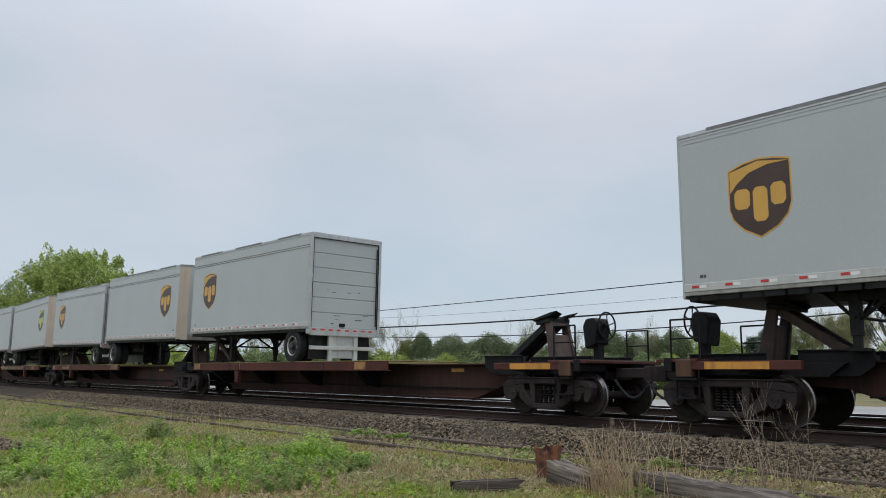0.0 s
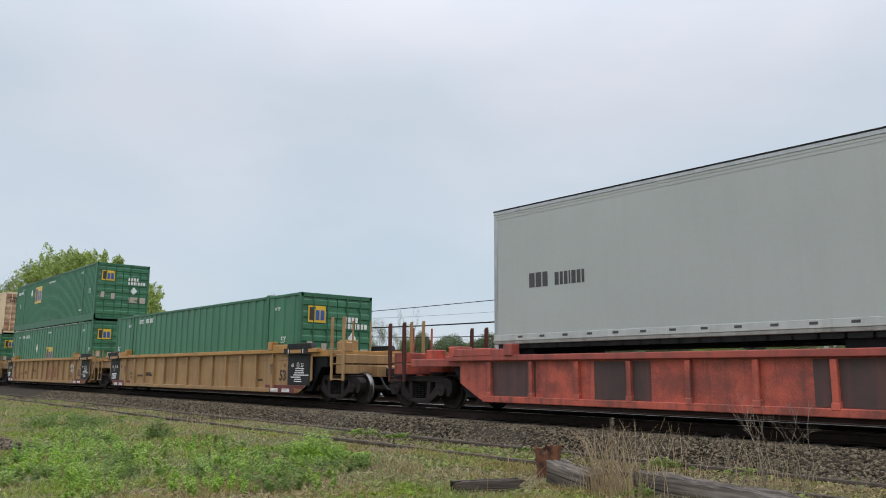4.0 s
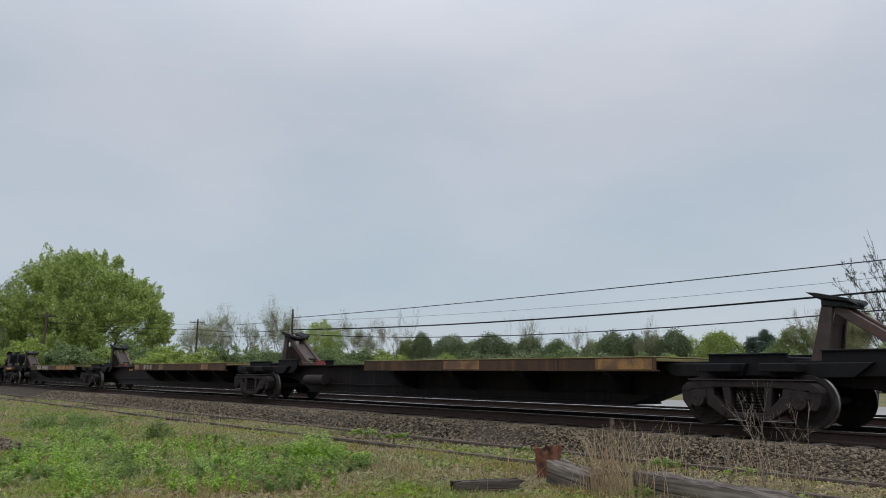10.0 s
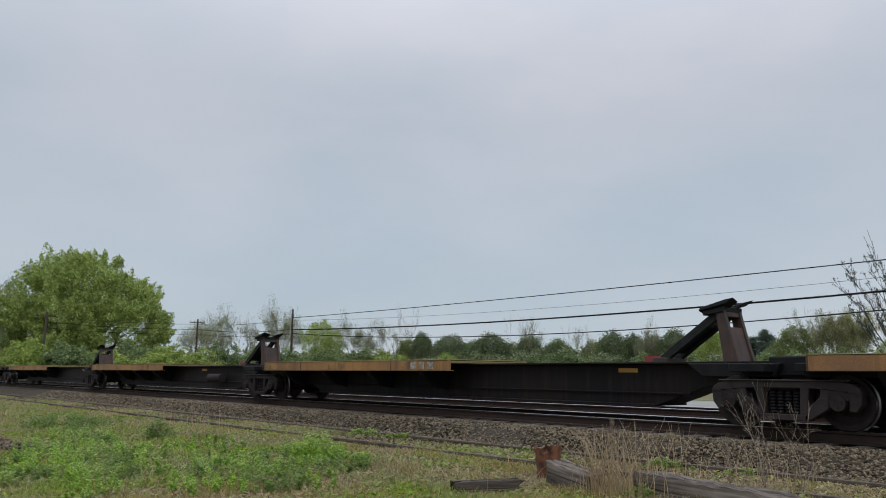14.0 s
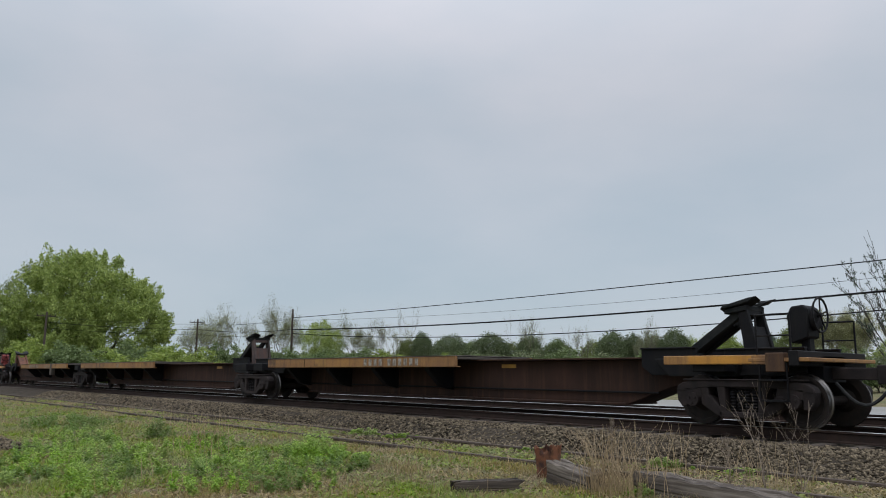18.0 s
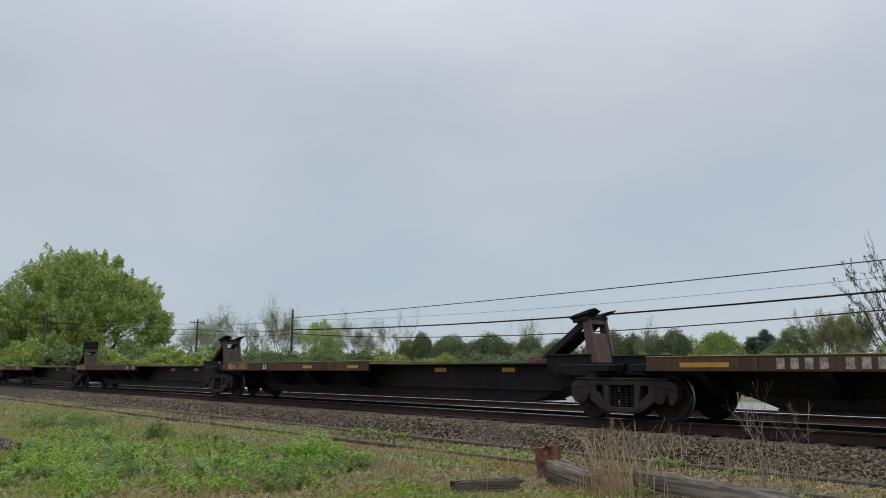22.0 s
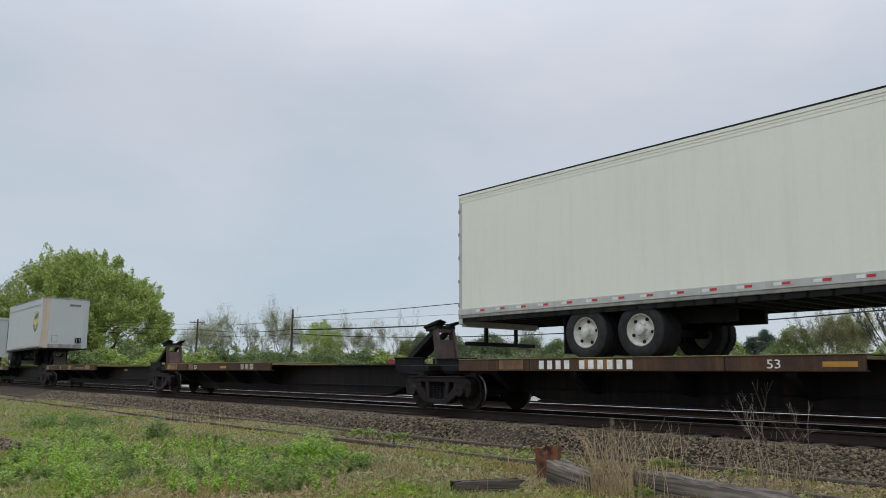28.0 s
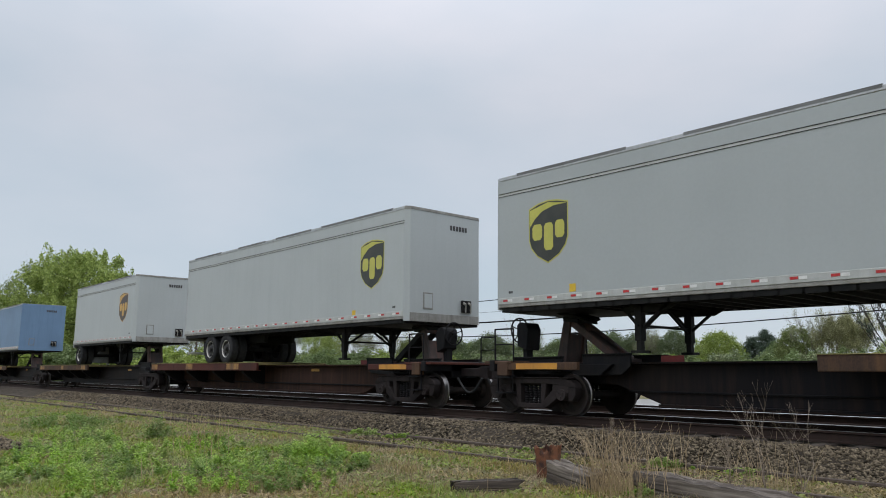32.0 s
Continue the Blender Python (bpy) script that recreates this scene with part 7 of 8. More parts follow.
def gaunt_tree(label, h, w, seed):
    """A leaning trunk that throws long bare limbs to one side, with clusters of dark leaves along some of them."""
    rn = random.Random(seed)
    tr = thing("bare_tree", 0, 0, 0, label, "tree", "trees beyond the railway")
    g, tufts = Geo(), []

    def limb(p, d, ln, r, depth):
        n = 5
        for i in range(n):
            e = p + d * ln / n
            g.rod(p, e, max(r, 0.027), 4, max(r * 0.86, 0.023), caps=False)
            p, r = e, r * 0.86
            d = (d + Vector((rn.uniform(-0.14, 0.14), rn.uniform(-0.14, 0.14), rn.uniform(-0.02, 0.12)))).normalized()
            if depth and i > 0:
                for _ in range(rn.choice((1, 1, 2))):
                    nd = (d + Vector((rn.uniform(-0.8, 0.6), rn.uniform(-0.7, 0.7), rn.uniform(-0.2, 0.6)))).normalized()
                    limb(p, nd, ln * rn.uniform(0.28, 0.52), r * 0.55, depth - 1)
            if rn.random() < (0.16 if depth < 2 else 0.12):
                tufts.append(tuple(p))

    base = Vector((0.10 * w, 0, 0))
    crotch = Vector((0.08 * w, 0, 0.24 * h))
    g.rod(base, crotch, 0.16, 8, 0.13, caps=False)
    for dx, dz, ln, r in ((-0.75, 0.55, 0.46, 0.08), (-0.30, 1.0, 0.70, 0.11), (-0.55, 1.0, 0.72, 0.10), (-0.15, 1.0, 0.72, 0.10), (0.05, 1.0, 0.74, 0.11), (0.35, 1.0, 0.78, 0.10), (0.6, 0.8, 0.6, 0.09)):
        limb(crotch, Vector((dx, rn.uniform(-0.3, 0.3), dz)).normalized(), ln * h, r, 2)
    part("trunk", g, M_bark_dark, tr, "dark trunk with long bare limbs")
    v, f = leaf_cards(tufts, 0.13, 16, 0.085, np.random.default_rng(seed))
    part("crown", quick("crown", v, f, M_conifer), None, tr, "scattered clusters of dark leaves")
    return tr


def conifer(label, h, w, seed):
    """A pine with rounded tufts on spreading branches."""
    rg = np.random.default_rng(seed)
    tr = thing("conifer", 0, 0, 0, label, "tree", "trees beyond the railway")
    g = Geo()
    g.rod((0, 0, 0), (0, 0, h * 0.95), 0.22, 8, 0.04)
    pts = []
    for k in range(150):   # whorls of long, level boughs, shorter towards a blunt top
        z = h * (0.06 + 0.90 * ((k // 6) + rg.uniform(-0.2, 0.2)) / 25)
        r = w * 0.5 * rg.uniform(0.55, 1.08) * (1.0 - 0.72 * max(0.0, z / h - 0.45) / 0.55)
        a = rg.uniform(0, 6.28)
        e = Vector((r * math.cos(a), r * math.sin(a), z + 0.06 * h * rg.random()))
        g.rod((0, 0, z - 0.08 * r), e, 0.05, 4, 0.02, caps=False)
        for q in (0.35, 0.55, 0.75, 0.9, 1.0):
            pts.append((e.x * q, e.y * q, e.z * q + z * (1 - q)))
    part("trunk", g, M_bark_dark, tr)
    v, f = leaf_cards(pts, 0.050 * w, 34, 0.14, rg, 0.6)
    part("crown", quick("crown", v, f, M_conifer), None, tr, "rounded tufts of dark needles")
    return tr


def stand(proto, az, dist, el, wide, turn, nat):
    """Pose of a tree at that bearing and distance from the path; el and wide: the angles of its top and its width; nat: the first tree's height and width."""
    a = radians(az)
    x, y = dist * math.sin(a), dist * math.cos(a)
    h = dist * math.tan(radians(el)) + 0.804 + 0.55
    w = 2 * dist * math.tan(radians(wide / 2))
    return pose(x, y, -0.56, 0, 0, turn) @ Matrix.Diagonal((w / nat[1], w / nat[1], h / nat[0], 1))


def spreading_tree(label, h, w, seed, leaf, sprays, per, size):
    """A broad tree on a short trunk: limbs fan up and out, and every twig ends in a feathery spray of leaves."""
    rg = np.random.default_rng(seed)
    tr = thing("maple_tree", 0, 0, 0, label, "tree", "trees beyond the railway")
    d = rg.normal(0, 1, (3 * sprays, 3))
    d[:, 2] = np.abs(d[:, 2]) - 0.42
    d /= np.linalg.norm(d, axis=1)[:, None]
    r = np.where(rg.random(len(d)) < 0.72, rg.uniform(0.76, 0.93, len(d)), rg.uniform(0.35, 0.76, len(d)))
    k = np.array([1 + 0.16 * noise.noise(Vector(q) * 2.2 + Vector((seed, 0, 0))) + 0.10 * noise.noise(Vector(q) * 5.5 + Vector((0, seed, 0))) for q in d])
    flat = (np.abs(d) ** 2.25).sum(1) ** (-1 / 2.25)   # a fuller, squarer dome than a ball
    p = d * (r * k * flat)[:, None]
    gap = np.array([noise.noise(Vector(q) * 3.4 + Vector((5.0, 0, seed))) for q in p])
    open_side = (p[:, 0] > 0.18) & (p[:, 0] < 0.86) & (p[:, 2] < 0.20) & (p[:, 2] > -0.22)
    keep = (gap > -0.12) & (~open_side | (rg.random(len(p)) < 0.30))
    p, d = p[keep][:sprays], d[keep][:sprays]
    q = np.column_stack([p[:, 0] * 0.49 * w, p[:, 1] * 0.49 * w, (0.33 + 0.56 * p[:, 2] * (1 - 0.20 * p[:, 0])) * h])
    q[:, 0] -= 0.05 * w * p[:, 2]
    q[:, 2] = np.maximum(q[:, 2], 0.06 * h)
    g = Geo()
    fork = Vector((0.02 * w, 0, 0.16 * h))
    g.rod((0, 0, 0), fork, 0.55, 10, 0.42, caps=False)
    pick = q[rg.permutation(len(q))[:420]]
    pick = pick[np.argsort(np.linalg.norm(pick - np.array(fork), axis=1))]
    P, Rr = np.array([tuple(fork)]), [0.36]
    for t in pick:
        c = np.linalg.norm(P - t, axis=1) + 0.55 * np.linalg.norm(P - np.array(fork), axis=1) * (np.linalg.norm(P - np.array(fork), axis=1) > np.linalg.norm(t - np.array(fork)))
        i = int(np.argmin(c))
        a0, v = Vector(P[i]), Vector(t)
        mid = a0.lerp(v, 0.5) + Vector((0, 0, -0.04 * (v - a0).length))
        r1 = max(0.03, Rr[i] * 0.74)
        g.rod(a0, mid, Rr[i] * 0.85, 5, r1, caps=False)
        g.rod(mid, v, r1, 5, r1 * 0.6, caps=False)
        P = np.vstack([P, tuple(mid), tuple(t)])
        Rr += [r1, max(0.03, r1 * 0.6)]
    part("trunk", g, M_bark_dark, tr, "dark trunk with limbs that fan out")
    n = len(q)
    way = d * np.array([0.85, 0.85, 0.5]) + np.array([0, 0, 0.55]) + rg.normal(0, 0.22, (n, 3))
    way /= np.linalg.norm(way, axis=1)[:, None]
    u = rg.random((n, per, 1)) ** 0.8
    ln = rg.uniform(0.9, 2.0, (n, 1, 1)) * w / 20
    c = q[:, None] + way[:, None] * u * ln + rg.normal(0, 1, (n, per, 3)) * (0.34 - 0.24 * u) * w / 20
    v, f = leaf_cards(c.reshape(-1, 3), 0.02, 1, size, rg)
    part("crown", quick("crown", v, f, leaf), None, tr, "feathery crown of fresh small leaves")
    return tr


def plant():
    big = spreading_tree("large spreading tree in fresh yellow-green leaf", 16.3, 20.5, 11, M_leaf_spring, 2300, 74, 0.135)
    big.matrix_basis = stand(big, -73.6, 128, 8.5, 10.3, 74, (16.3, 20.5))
    nat = (10.0, 9.0)
    dome = dict(lobes=0, base=0.0, spread=0.048, rough=0.10)
    protos = {
        "full": tree("broadleaf_tree", "mid-green leafy tree beyond the railway", 10, 9, 21, M_leaf_mid, 56, 0.14, 760, **dome),
        "dark": tree("broadleaf_tree", "rounded dark green tree beyond the railway", 10, 9, 22, M_leaf_dark, 56, 0.14, 760, **dome),
        "bright": tree("broadleaf_tree", "rounded bright green tree beyond the railway", 10, 9, 23, M_leaf_big, 56, 0.14, 760, **dome),
        "fresh": tree("broadleaf_tree", "loose fresh light green tree beyond the railway", 10, 9, 39, M_leaf_spring, 76, 0.12, 260, 0, base=0.0, spread=0.046, rough=0.35),
        "dull": tree("broadleaf_tree", "rounded olive-green tree beyond the railway", 10, 9, 33, M_leaf_olive, 56, 0.14, 760, **dome),
        "pale": vase_tree("thin tree with pale opening buds", 10, 9, 24, M_leaf_pale, 15, 0.08, 0.15, name="budding_tree"),
        "bare": vase_tree("nearly bare grey tree with fine twigs", 10, 9, 25, M_leaf_pale, 5, 0.08, 0.15, limbs=5),
        "sparse": vase_tree("tall sparse tree of a few bare twigs", 10, 9, 36, M_leaf_pale, 3, 0.07, 0.09, limbs=3, depth=3),
        "olive": vase_tree("feathery olive-brown budding tree", 10, 9, 26, M_leaf_brown, 26, 0.10, 0.13, limbs=8, name="budding_tree"),
        "light": tree("broadleaf_tree", "loose light green tree with sky showing through", 10, 9, 27, M_leaf_airy, 60, 0.11, 190, 0, base=0.10, twigs=2, trunk_r=0.2, spread=0.040),
        "bush": tree("bush", "dense green trackside bush", 10, 9, 28, M_leaf_mid, 80, 0.26, 90, 0, base=0.02, trunk_r=0.2, spread=0.055),
    }
    protos["thicket"] = tree("bush", "grey-green budding trackside thicket", 10, 9, 30, M_leaf_light, 70, 0.27, 84, 8, base=0.03, trunk_r=0.15, twigs=4, spread=0.07)
    protos["gaunt"] = gaunt_tree("tall gaunt dark tree with few leaf clusters", 10, 9, 35)
    protos["shrub"] = tree("bush", "fresh light green trackside bush", 10, 9, 38, M_leaf_big, 84, 0.24, 90, 0, base=0.03, trunk_r=0.15, spread=0.055)
    cn = conifer("dark conifer beyond the railway", 10, 9, 31)
    first = {}
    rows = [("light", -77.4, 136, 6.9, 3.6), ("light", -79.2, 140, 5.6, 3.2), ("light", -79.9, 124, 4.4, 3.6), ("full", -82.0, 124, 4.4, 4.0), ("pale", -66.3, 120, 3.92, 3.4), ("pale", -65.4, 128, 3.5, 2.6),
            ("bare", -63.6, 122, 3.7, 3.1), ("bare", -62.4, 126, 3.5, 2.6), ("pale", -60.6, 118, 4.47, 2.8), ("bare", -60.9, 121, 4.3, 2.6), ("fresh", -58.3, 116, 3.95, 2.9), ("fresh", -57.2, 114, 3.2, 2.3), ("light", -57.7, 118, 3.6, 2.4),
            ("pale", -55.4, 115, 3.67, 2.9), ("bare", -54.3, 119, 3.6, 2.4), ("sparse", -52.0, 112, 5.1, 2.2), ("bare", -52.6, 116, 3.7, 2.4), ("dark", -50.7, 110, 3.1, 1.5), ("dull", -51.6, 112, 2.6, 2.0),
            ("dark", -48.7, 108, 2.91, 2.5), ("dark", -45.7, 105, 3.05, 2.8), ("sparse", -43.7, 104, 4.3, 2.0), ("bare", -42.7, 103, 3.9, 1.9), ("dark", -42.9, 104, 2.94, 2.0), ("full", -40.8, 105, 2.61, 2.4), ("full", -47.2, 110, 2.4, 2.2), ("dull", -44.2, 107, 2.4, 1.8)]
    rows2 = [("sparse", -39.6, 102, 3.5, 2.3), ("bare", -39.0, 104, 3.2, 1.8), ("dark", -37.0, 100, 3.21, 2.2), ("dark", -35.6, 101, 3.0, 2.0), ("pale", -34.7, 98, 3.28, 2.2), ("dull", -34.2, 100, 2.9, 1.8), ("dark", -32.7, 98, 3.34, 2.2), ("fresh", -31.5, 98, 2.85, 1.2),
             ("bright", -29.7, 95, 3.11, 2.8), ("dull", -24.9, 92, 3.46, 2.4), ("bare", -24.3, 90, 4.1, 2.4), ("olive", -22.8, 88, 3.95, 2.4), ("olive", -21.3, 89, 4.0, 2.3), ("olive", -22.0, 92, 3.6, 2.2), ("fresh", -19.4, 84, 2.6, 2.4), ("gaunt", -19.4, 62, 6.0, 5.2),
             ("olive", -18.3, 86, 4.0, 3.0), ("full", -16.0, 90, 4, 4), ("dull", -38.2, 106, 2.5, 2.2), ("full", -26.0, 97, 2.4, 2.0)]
    rn = random.Random(5)
    low = []
    az = -83.0
    while az < -13:
        kind = rn.choice(("bush", "bush", "shrub", "bush", "thicket", "bush") if az > -62 else ("bush", "shrub", "shrub"))
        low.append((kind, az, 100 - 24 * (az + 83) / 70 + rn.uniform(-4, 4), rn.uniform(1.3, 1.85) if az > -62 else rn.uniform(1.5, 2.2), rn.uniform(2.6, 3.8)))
        az += rn.uniform(1.0, 1.8)
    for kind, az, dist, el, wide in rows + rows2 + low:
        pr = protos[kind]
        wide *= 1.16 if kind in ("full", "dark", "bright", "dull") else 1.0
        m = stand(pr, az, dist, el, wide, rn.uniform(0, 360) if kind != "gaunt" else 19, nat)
        if kind in first:
            copy_thing(pr, m)
        else:
            first[kind] = m
    for kind, m in first.items():
        protos[kind].matrix_basis = m
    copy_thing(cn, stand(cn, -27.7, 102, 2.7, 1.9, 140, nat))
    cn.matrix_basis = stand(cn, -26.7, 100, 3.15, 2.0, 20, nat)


plant()


def far_woods():
    """A low belt of woods that closes the horizon."""
    rg = np.random.default_rng(8)
    cs = []
    for i in range(520):
        a = radians(-95 + 95 * i / 520)
        for d in (150, 175):
            hh = 3.2 + 2.2 * rg.random() + 1.5 * math.sin(i * 0.21) ** 2
            cs.append((d * math.sin(a) + rg.normal(0, 2), d * math.cos(a) + rg.normal(0, 2), -0.5 + hh * rg.uniform(0.15, 0.75)))
    v, f = leaf_cards(cs, 1.3, 54, 0.42, rg)
    solid("woods", quick("woods", v, f, M_leaf_light), None, "distant belt of green woods in haze-paled colour", "woods", kind="stuff")


far_woods()


# ---------------------------------------------------------------- poles and wires
def utility_pole(x, y, h, arm, label):
    p = thing("utility_pole", x, y, -0.56, label, "utility pole", "poles of the wire line")
    g = Geo()
    g.rod((0, 0, 0), (0.05, 0, h), 0.17, 10, 0.11)
    part("pole", g, M_pole, p)
    if arm:
        g = Geo()
        g.box(-0.06, 0.06, -1.1, 1.1, h - 0.55, h - 0.43)
        ar = part("crossarm", g, M_pole, p)
        for y0 in (-1.0, -0.45, 0.45, 1.0):
            k = Geo()
            k.lathe([(h - 0.43, 0.02), (h - 0.36, 0.05), (h - 0.30, 0.05), (h - 0.26, 0.02)], 8, "z")
            k.v = [(a, b + y0, c) for a, b, c in k.v]
            part("insulator", k, M_rim_grey, ar)
    return p


utility_pole(-80.2, 46.0, 8.75, False, "bare wooden utility pole beyond the tracks")
utility_pole(-106.8, 46.0, 8.9, True, "wooden utility pole with a crossarm")
utility_pole(-104.0, 25.5, 8.6, True, "wooden utility pole with a crossarm at the line's corner")
utility_pole(40.0, 46.0, 9.0, True, "wooden utility pole with a crossarm")


def wire(name, ends, sag, r, label):
    w = Geo()
    (x0, y0, z0), (x1, y1, z1) = [(p[0], p[1] + 1e-3 * i, p[2]) for i, p in enumerate(ends)]
    n = 26
    pt = lambda k: (x0 + (x1 - x0) * k / n, y0 + (y1 - y0) * k / n, z0 + (z1 - z0) * k / n - sag * 4 * (k / n) * (1 - k / n))
    w.tube([pt(k) for k in range(n + 1)], r, 6)
    solid(name, w, M_wire, label, "wire", "wires of the pole line")


for (za, zb, sag, r) in ((7.20, 8.35, 0.60, 0.033), (6.92, 9.21, 1.885, 0.011), (5.84, 8.27, 1.647, 0.060), (5.39, 9.55, 3.15, 0.035)):
    wire("overhead_wire", ((-80.2, 46.0, za), (40.0, 46.0, zb)), sag, r, "dark overhead wire in a shallow sag")
for za, zb, r in ((7.1, 7.6, 0.018), (5.85, 6.9, 0.028), (5.35, 6.2, 0.02)):
    wire("overhead_wire", ((-106.8, 46.0, zb), (-80.2, 46.0, za)), 0.35, r, "dark overhead wire between two poles")
    wire("overhead_wire", ((-104.0, 25.5, zb - 0.1), (-106.8, 46.0, zb)), 0.25, r, "dark overhead wire between two poles")

g = Geo()
g.box(-160, 60, 25.0, 37.5, -0.50, -0.47)
solid("road", g, M_far_pale, "pale gravel service road beyond the tracks", "road", kind="structure")

# ---------------------------------------------------------------- grass and weeds on the near side


def spots(n, rg, r0=6.5, r1=55, a0=-82, a1=-15, power=1.5):
    """Places on the near ground, thicker near the eye."""
    r = r0 + (r1 - r0) * rg.random(n) ** power
    a = np.radians(rg.uniform(a0, a1, n))
    return np.stack([r * np.sin(a), r * np.cos(a)], 1), r


def blades(pos, height, width, rg, lean=0.5):
    """Bent blades of three faces each."""
    n = len(pos)
    a = rg.uniform(0, 6.28, n)
    d = np.stack([np.cos(a), np.sin(a), np.zeros(n)], 1)
    b = rg.uniform(0, 6.28, n)
    s = np.stack([np.cos(b), np.sin(b), np.zeros(n)], 1)
    h, w = height[:, None], width[:, None]
    k = rg.uniform(0.1, lean, n)[:, None] * h
    up = np.array([0, 0, 1.0])
    p0, p1, p2 = pos, pos + d * k * 0.3 + up * h * 0.55, pos + d * k + up * h
    v = np.stack([p0 - s * w, p0 + s * w, p1 + s * w * 0.8, p1 - s * w * 0.8, p2], 1).reshape(-1, 3)
    i = 5 * np.arange(n)[:, None]
    f = np.concatenate([i + np.array([[0, 1, 2]]), i + np.array([[0, 2, 3]]), i + np.array([[3, 2, 4]])], 0)
    return v, f


def green_share(x, y):
    """How green the growth is: fresh on the near side of the siding, dry along it and towards the timbers."""
    lush = 0.62 if y < 7.2 else (0.40 if y < 8.4 else 0.30)
    lush *= 0.42 + 0.58 * max(0.0, min(1.0, (-8.5 - x) / 2.5))
    n = noise.noise(Vector((x * 0.5, y * 0.9, 7.0))) + 0.5 * noise.noise(Vector((x * 1.9, y * 2.4, 3.0)))
    return max(0.03, min(0.97, lush + 0.75 * n))


def meadow():
    rg = np.random.default_rng(12)
    xy, r = spots(250000, rg, power=1.9)
    keep = (xy[:, 1] < 10.9) & (xy[:, 1] > 1.5)
    keep &= (np.abs(xy[:, 1] - 8.83) > 0.10) & (np.abs(xy[:, 1] - 10.33) > 0.10)
    keep &= ~((xy[:, 0] > -19.2) & (xy[:, 0] < -16.2) & (xy[:, 1] > 3.0) & (xy[:, 1] < 4.0))
    xy, r = xy[keep], r[keep]
    gs = np.array([green_share(x, y) for x, y in xy])
    pat = np.array([noise.noise(Vector((x * 0.8, y * 1.4, 11.0))) for x, y in xy])
    thin = np.where(xy[:, 1] > 10.3, 0.12, np.where(xy[:, 1] > 8.6, 0.75, 1.0)) * np.clip(0.75 + 0.9 * pat, 0.15, 1)
    pick = rg.random(len(xy)) < thin
    xy, r, gs, pat = xy[pick], r[pick], gs[pick], pat[pick]
    z = np.array([lie(x, y) for x, y in xy]) - 0.01
    pos = np.column_stack([xy, z])
    green = rg.random(len(xy)) < gs
    for nm, m, mask, hh, lab in (("grass", M_grass_g, green, (0.03, 0.11), "short fresh green grass"), ("dry_grass", M_grass_d, ~green, (0.03, 0.11), "short dry straw-coloured grass")):
        q = pos[mask]
        h = rg.uniform(*hh, len(q)) * np.where(q[:, 1] > 8.6, 0.55, 1.0) * np.clip(1 + 1.3 * pat[mask], 0.5, 1.7)
        v, f = blades(q, h, 0.0020 + 0.00028 * r[mask], rg, 1.3)
        solid(nm, quick(nm, v, f, m), None, lab, "grass", kind="stuff")


def thatch():
    """A mat of fallen straw, moss and clover close to the soil."""
    rg = np.random.default_rng(21)
    xy, r = spots(230000, rg, 6.5, 50, power=1.9)
    keep = (xy[:, 1] < 10.7) & (xy[:, 1] > 1.5)
    keep &= (np.abs(xy[:, 1] - 8.83) > 0.10) & (np.abs(xy[:, 1] - 10.33) > 0.10)
    keep &= ~((xy[:, 0] > -19.2) & (xy[:, 0] < -16.2) & (xy[:, 1] > 3.0) & (xy[:, 1] < 4.0))
    keep &= rg.random(len(xy)) < np.where(xy[:, 1] > 10.2, 0.3, 1.0)
    xy, r = xy[keep], r[keep]
    n = len(xy)
    c = np.column_stack([xy, [lie(x, y) for x, y in xy] + rg.uniform(0.004, 0.035, n)])
    green = rg.random(n) < np.array([green_share(x, y) for x, y in xy])
    a = rg.uniform(0, 6.28, n)
    d = np.stack([np.cos(a), np.sin(a), rg.uniform(-0.5, 0.7, n)], 1)
    s = np.stack([-np.sin(a), np.cos(a), rg.uniform(-0.8, 0.8, n)], 1)
    ln = (rg.uniform(0.014, 0.040, n) * (1 + 0.02 * r))[:, None]
    wd = ln * np.where(green, 0.45, 0.16)[:, None]
    v = np.stack([c - d * ln, c - s * wd, c + d * ln, c + s * wd], 1)
    for nm, m, mask, lab in (("clover", M_grass_g, green, "low green clover and moss"), ("straw", M_straw, ~green, "fallen dry straw on the soil")):
        q = v[mask].reshape(-1, 3)
        solid(nm, quick(nm, q, np.arange(len(q)).reshape(-1, 4), m), None, lab, "grass", kind="stuff")


def leafy_plants(places, heights, rg, per=80, leaf=0.036):
    """Upright weeds: leaves set all round short stems, long ones low down and short ones at the tip."""
    n = len(places) * per
    p = np.repeat(np.asarray(places, float), per, 0)
    h = np.repeat(np.asarray(heights, float), per)
    q = rg.random(n) ** 0.7
    a = rg.uniform(0, 6.28, n)
    out = np.stack([np.cos(a), np.sin(a), np.zeros(n)], 1)
    stem = np.repeat(rg.normal(0, 0.10, (len(places), 2)), per, 0) * (h * q)[:, None]
    reach = (0.10 + 0.28 * (1 - q) * rg.random(n)) * h
    c = p + out * reach[:, None]
    c[:, :2] += stem
    c[:, 2] += h * q
    tilt = rg.uniform(-0.25, 0.75, n)
    d = out + np.array([0, 0, 1.0]) * tilt[:, None]
    d /= np.linalg.norm(d, axis=1)[:, None]
    s = np.cross(d, np.array([0, 0, 1.0])) + rg.normal(0, 0.35, (n, 3))
    s /= np.linalg.norm(s, axis=1)[:, None]
    ln = (leaf * (0.6 + 0.8 * rg.random(n)) * (1.15 - 0.5 * q))[:, None]
    v = np.stack([c - d * ln * 0.4, c - s * ln * 0.30 + d * ln * 0.2, c + d * ln, c + s * ln * 0.30 + d * ln * 0.2], 1).reshape(-1, 3)
    return v, np.arange(4 * n).reshape(n, 4)


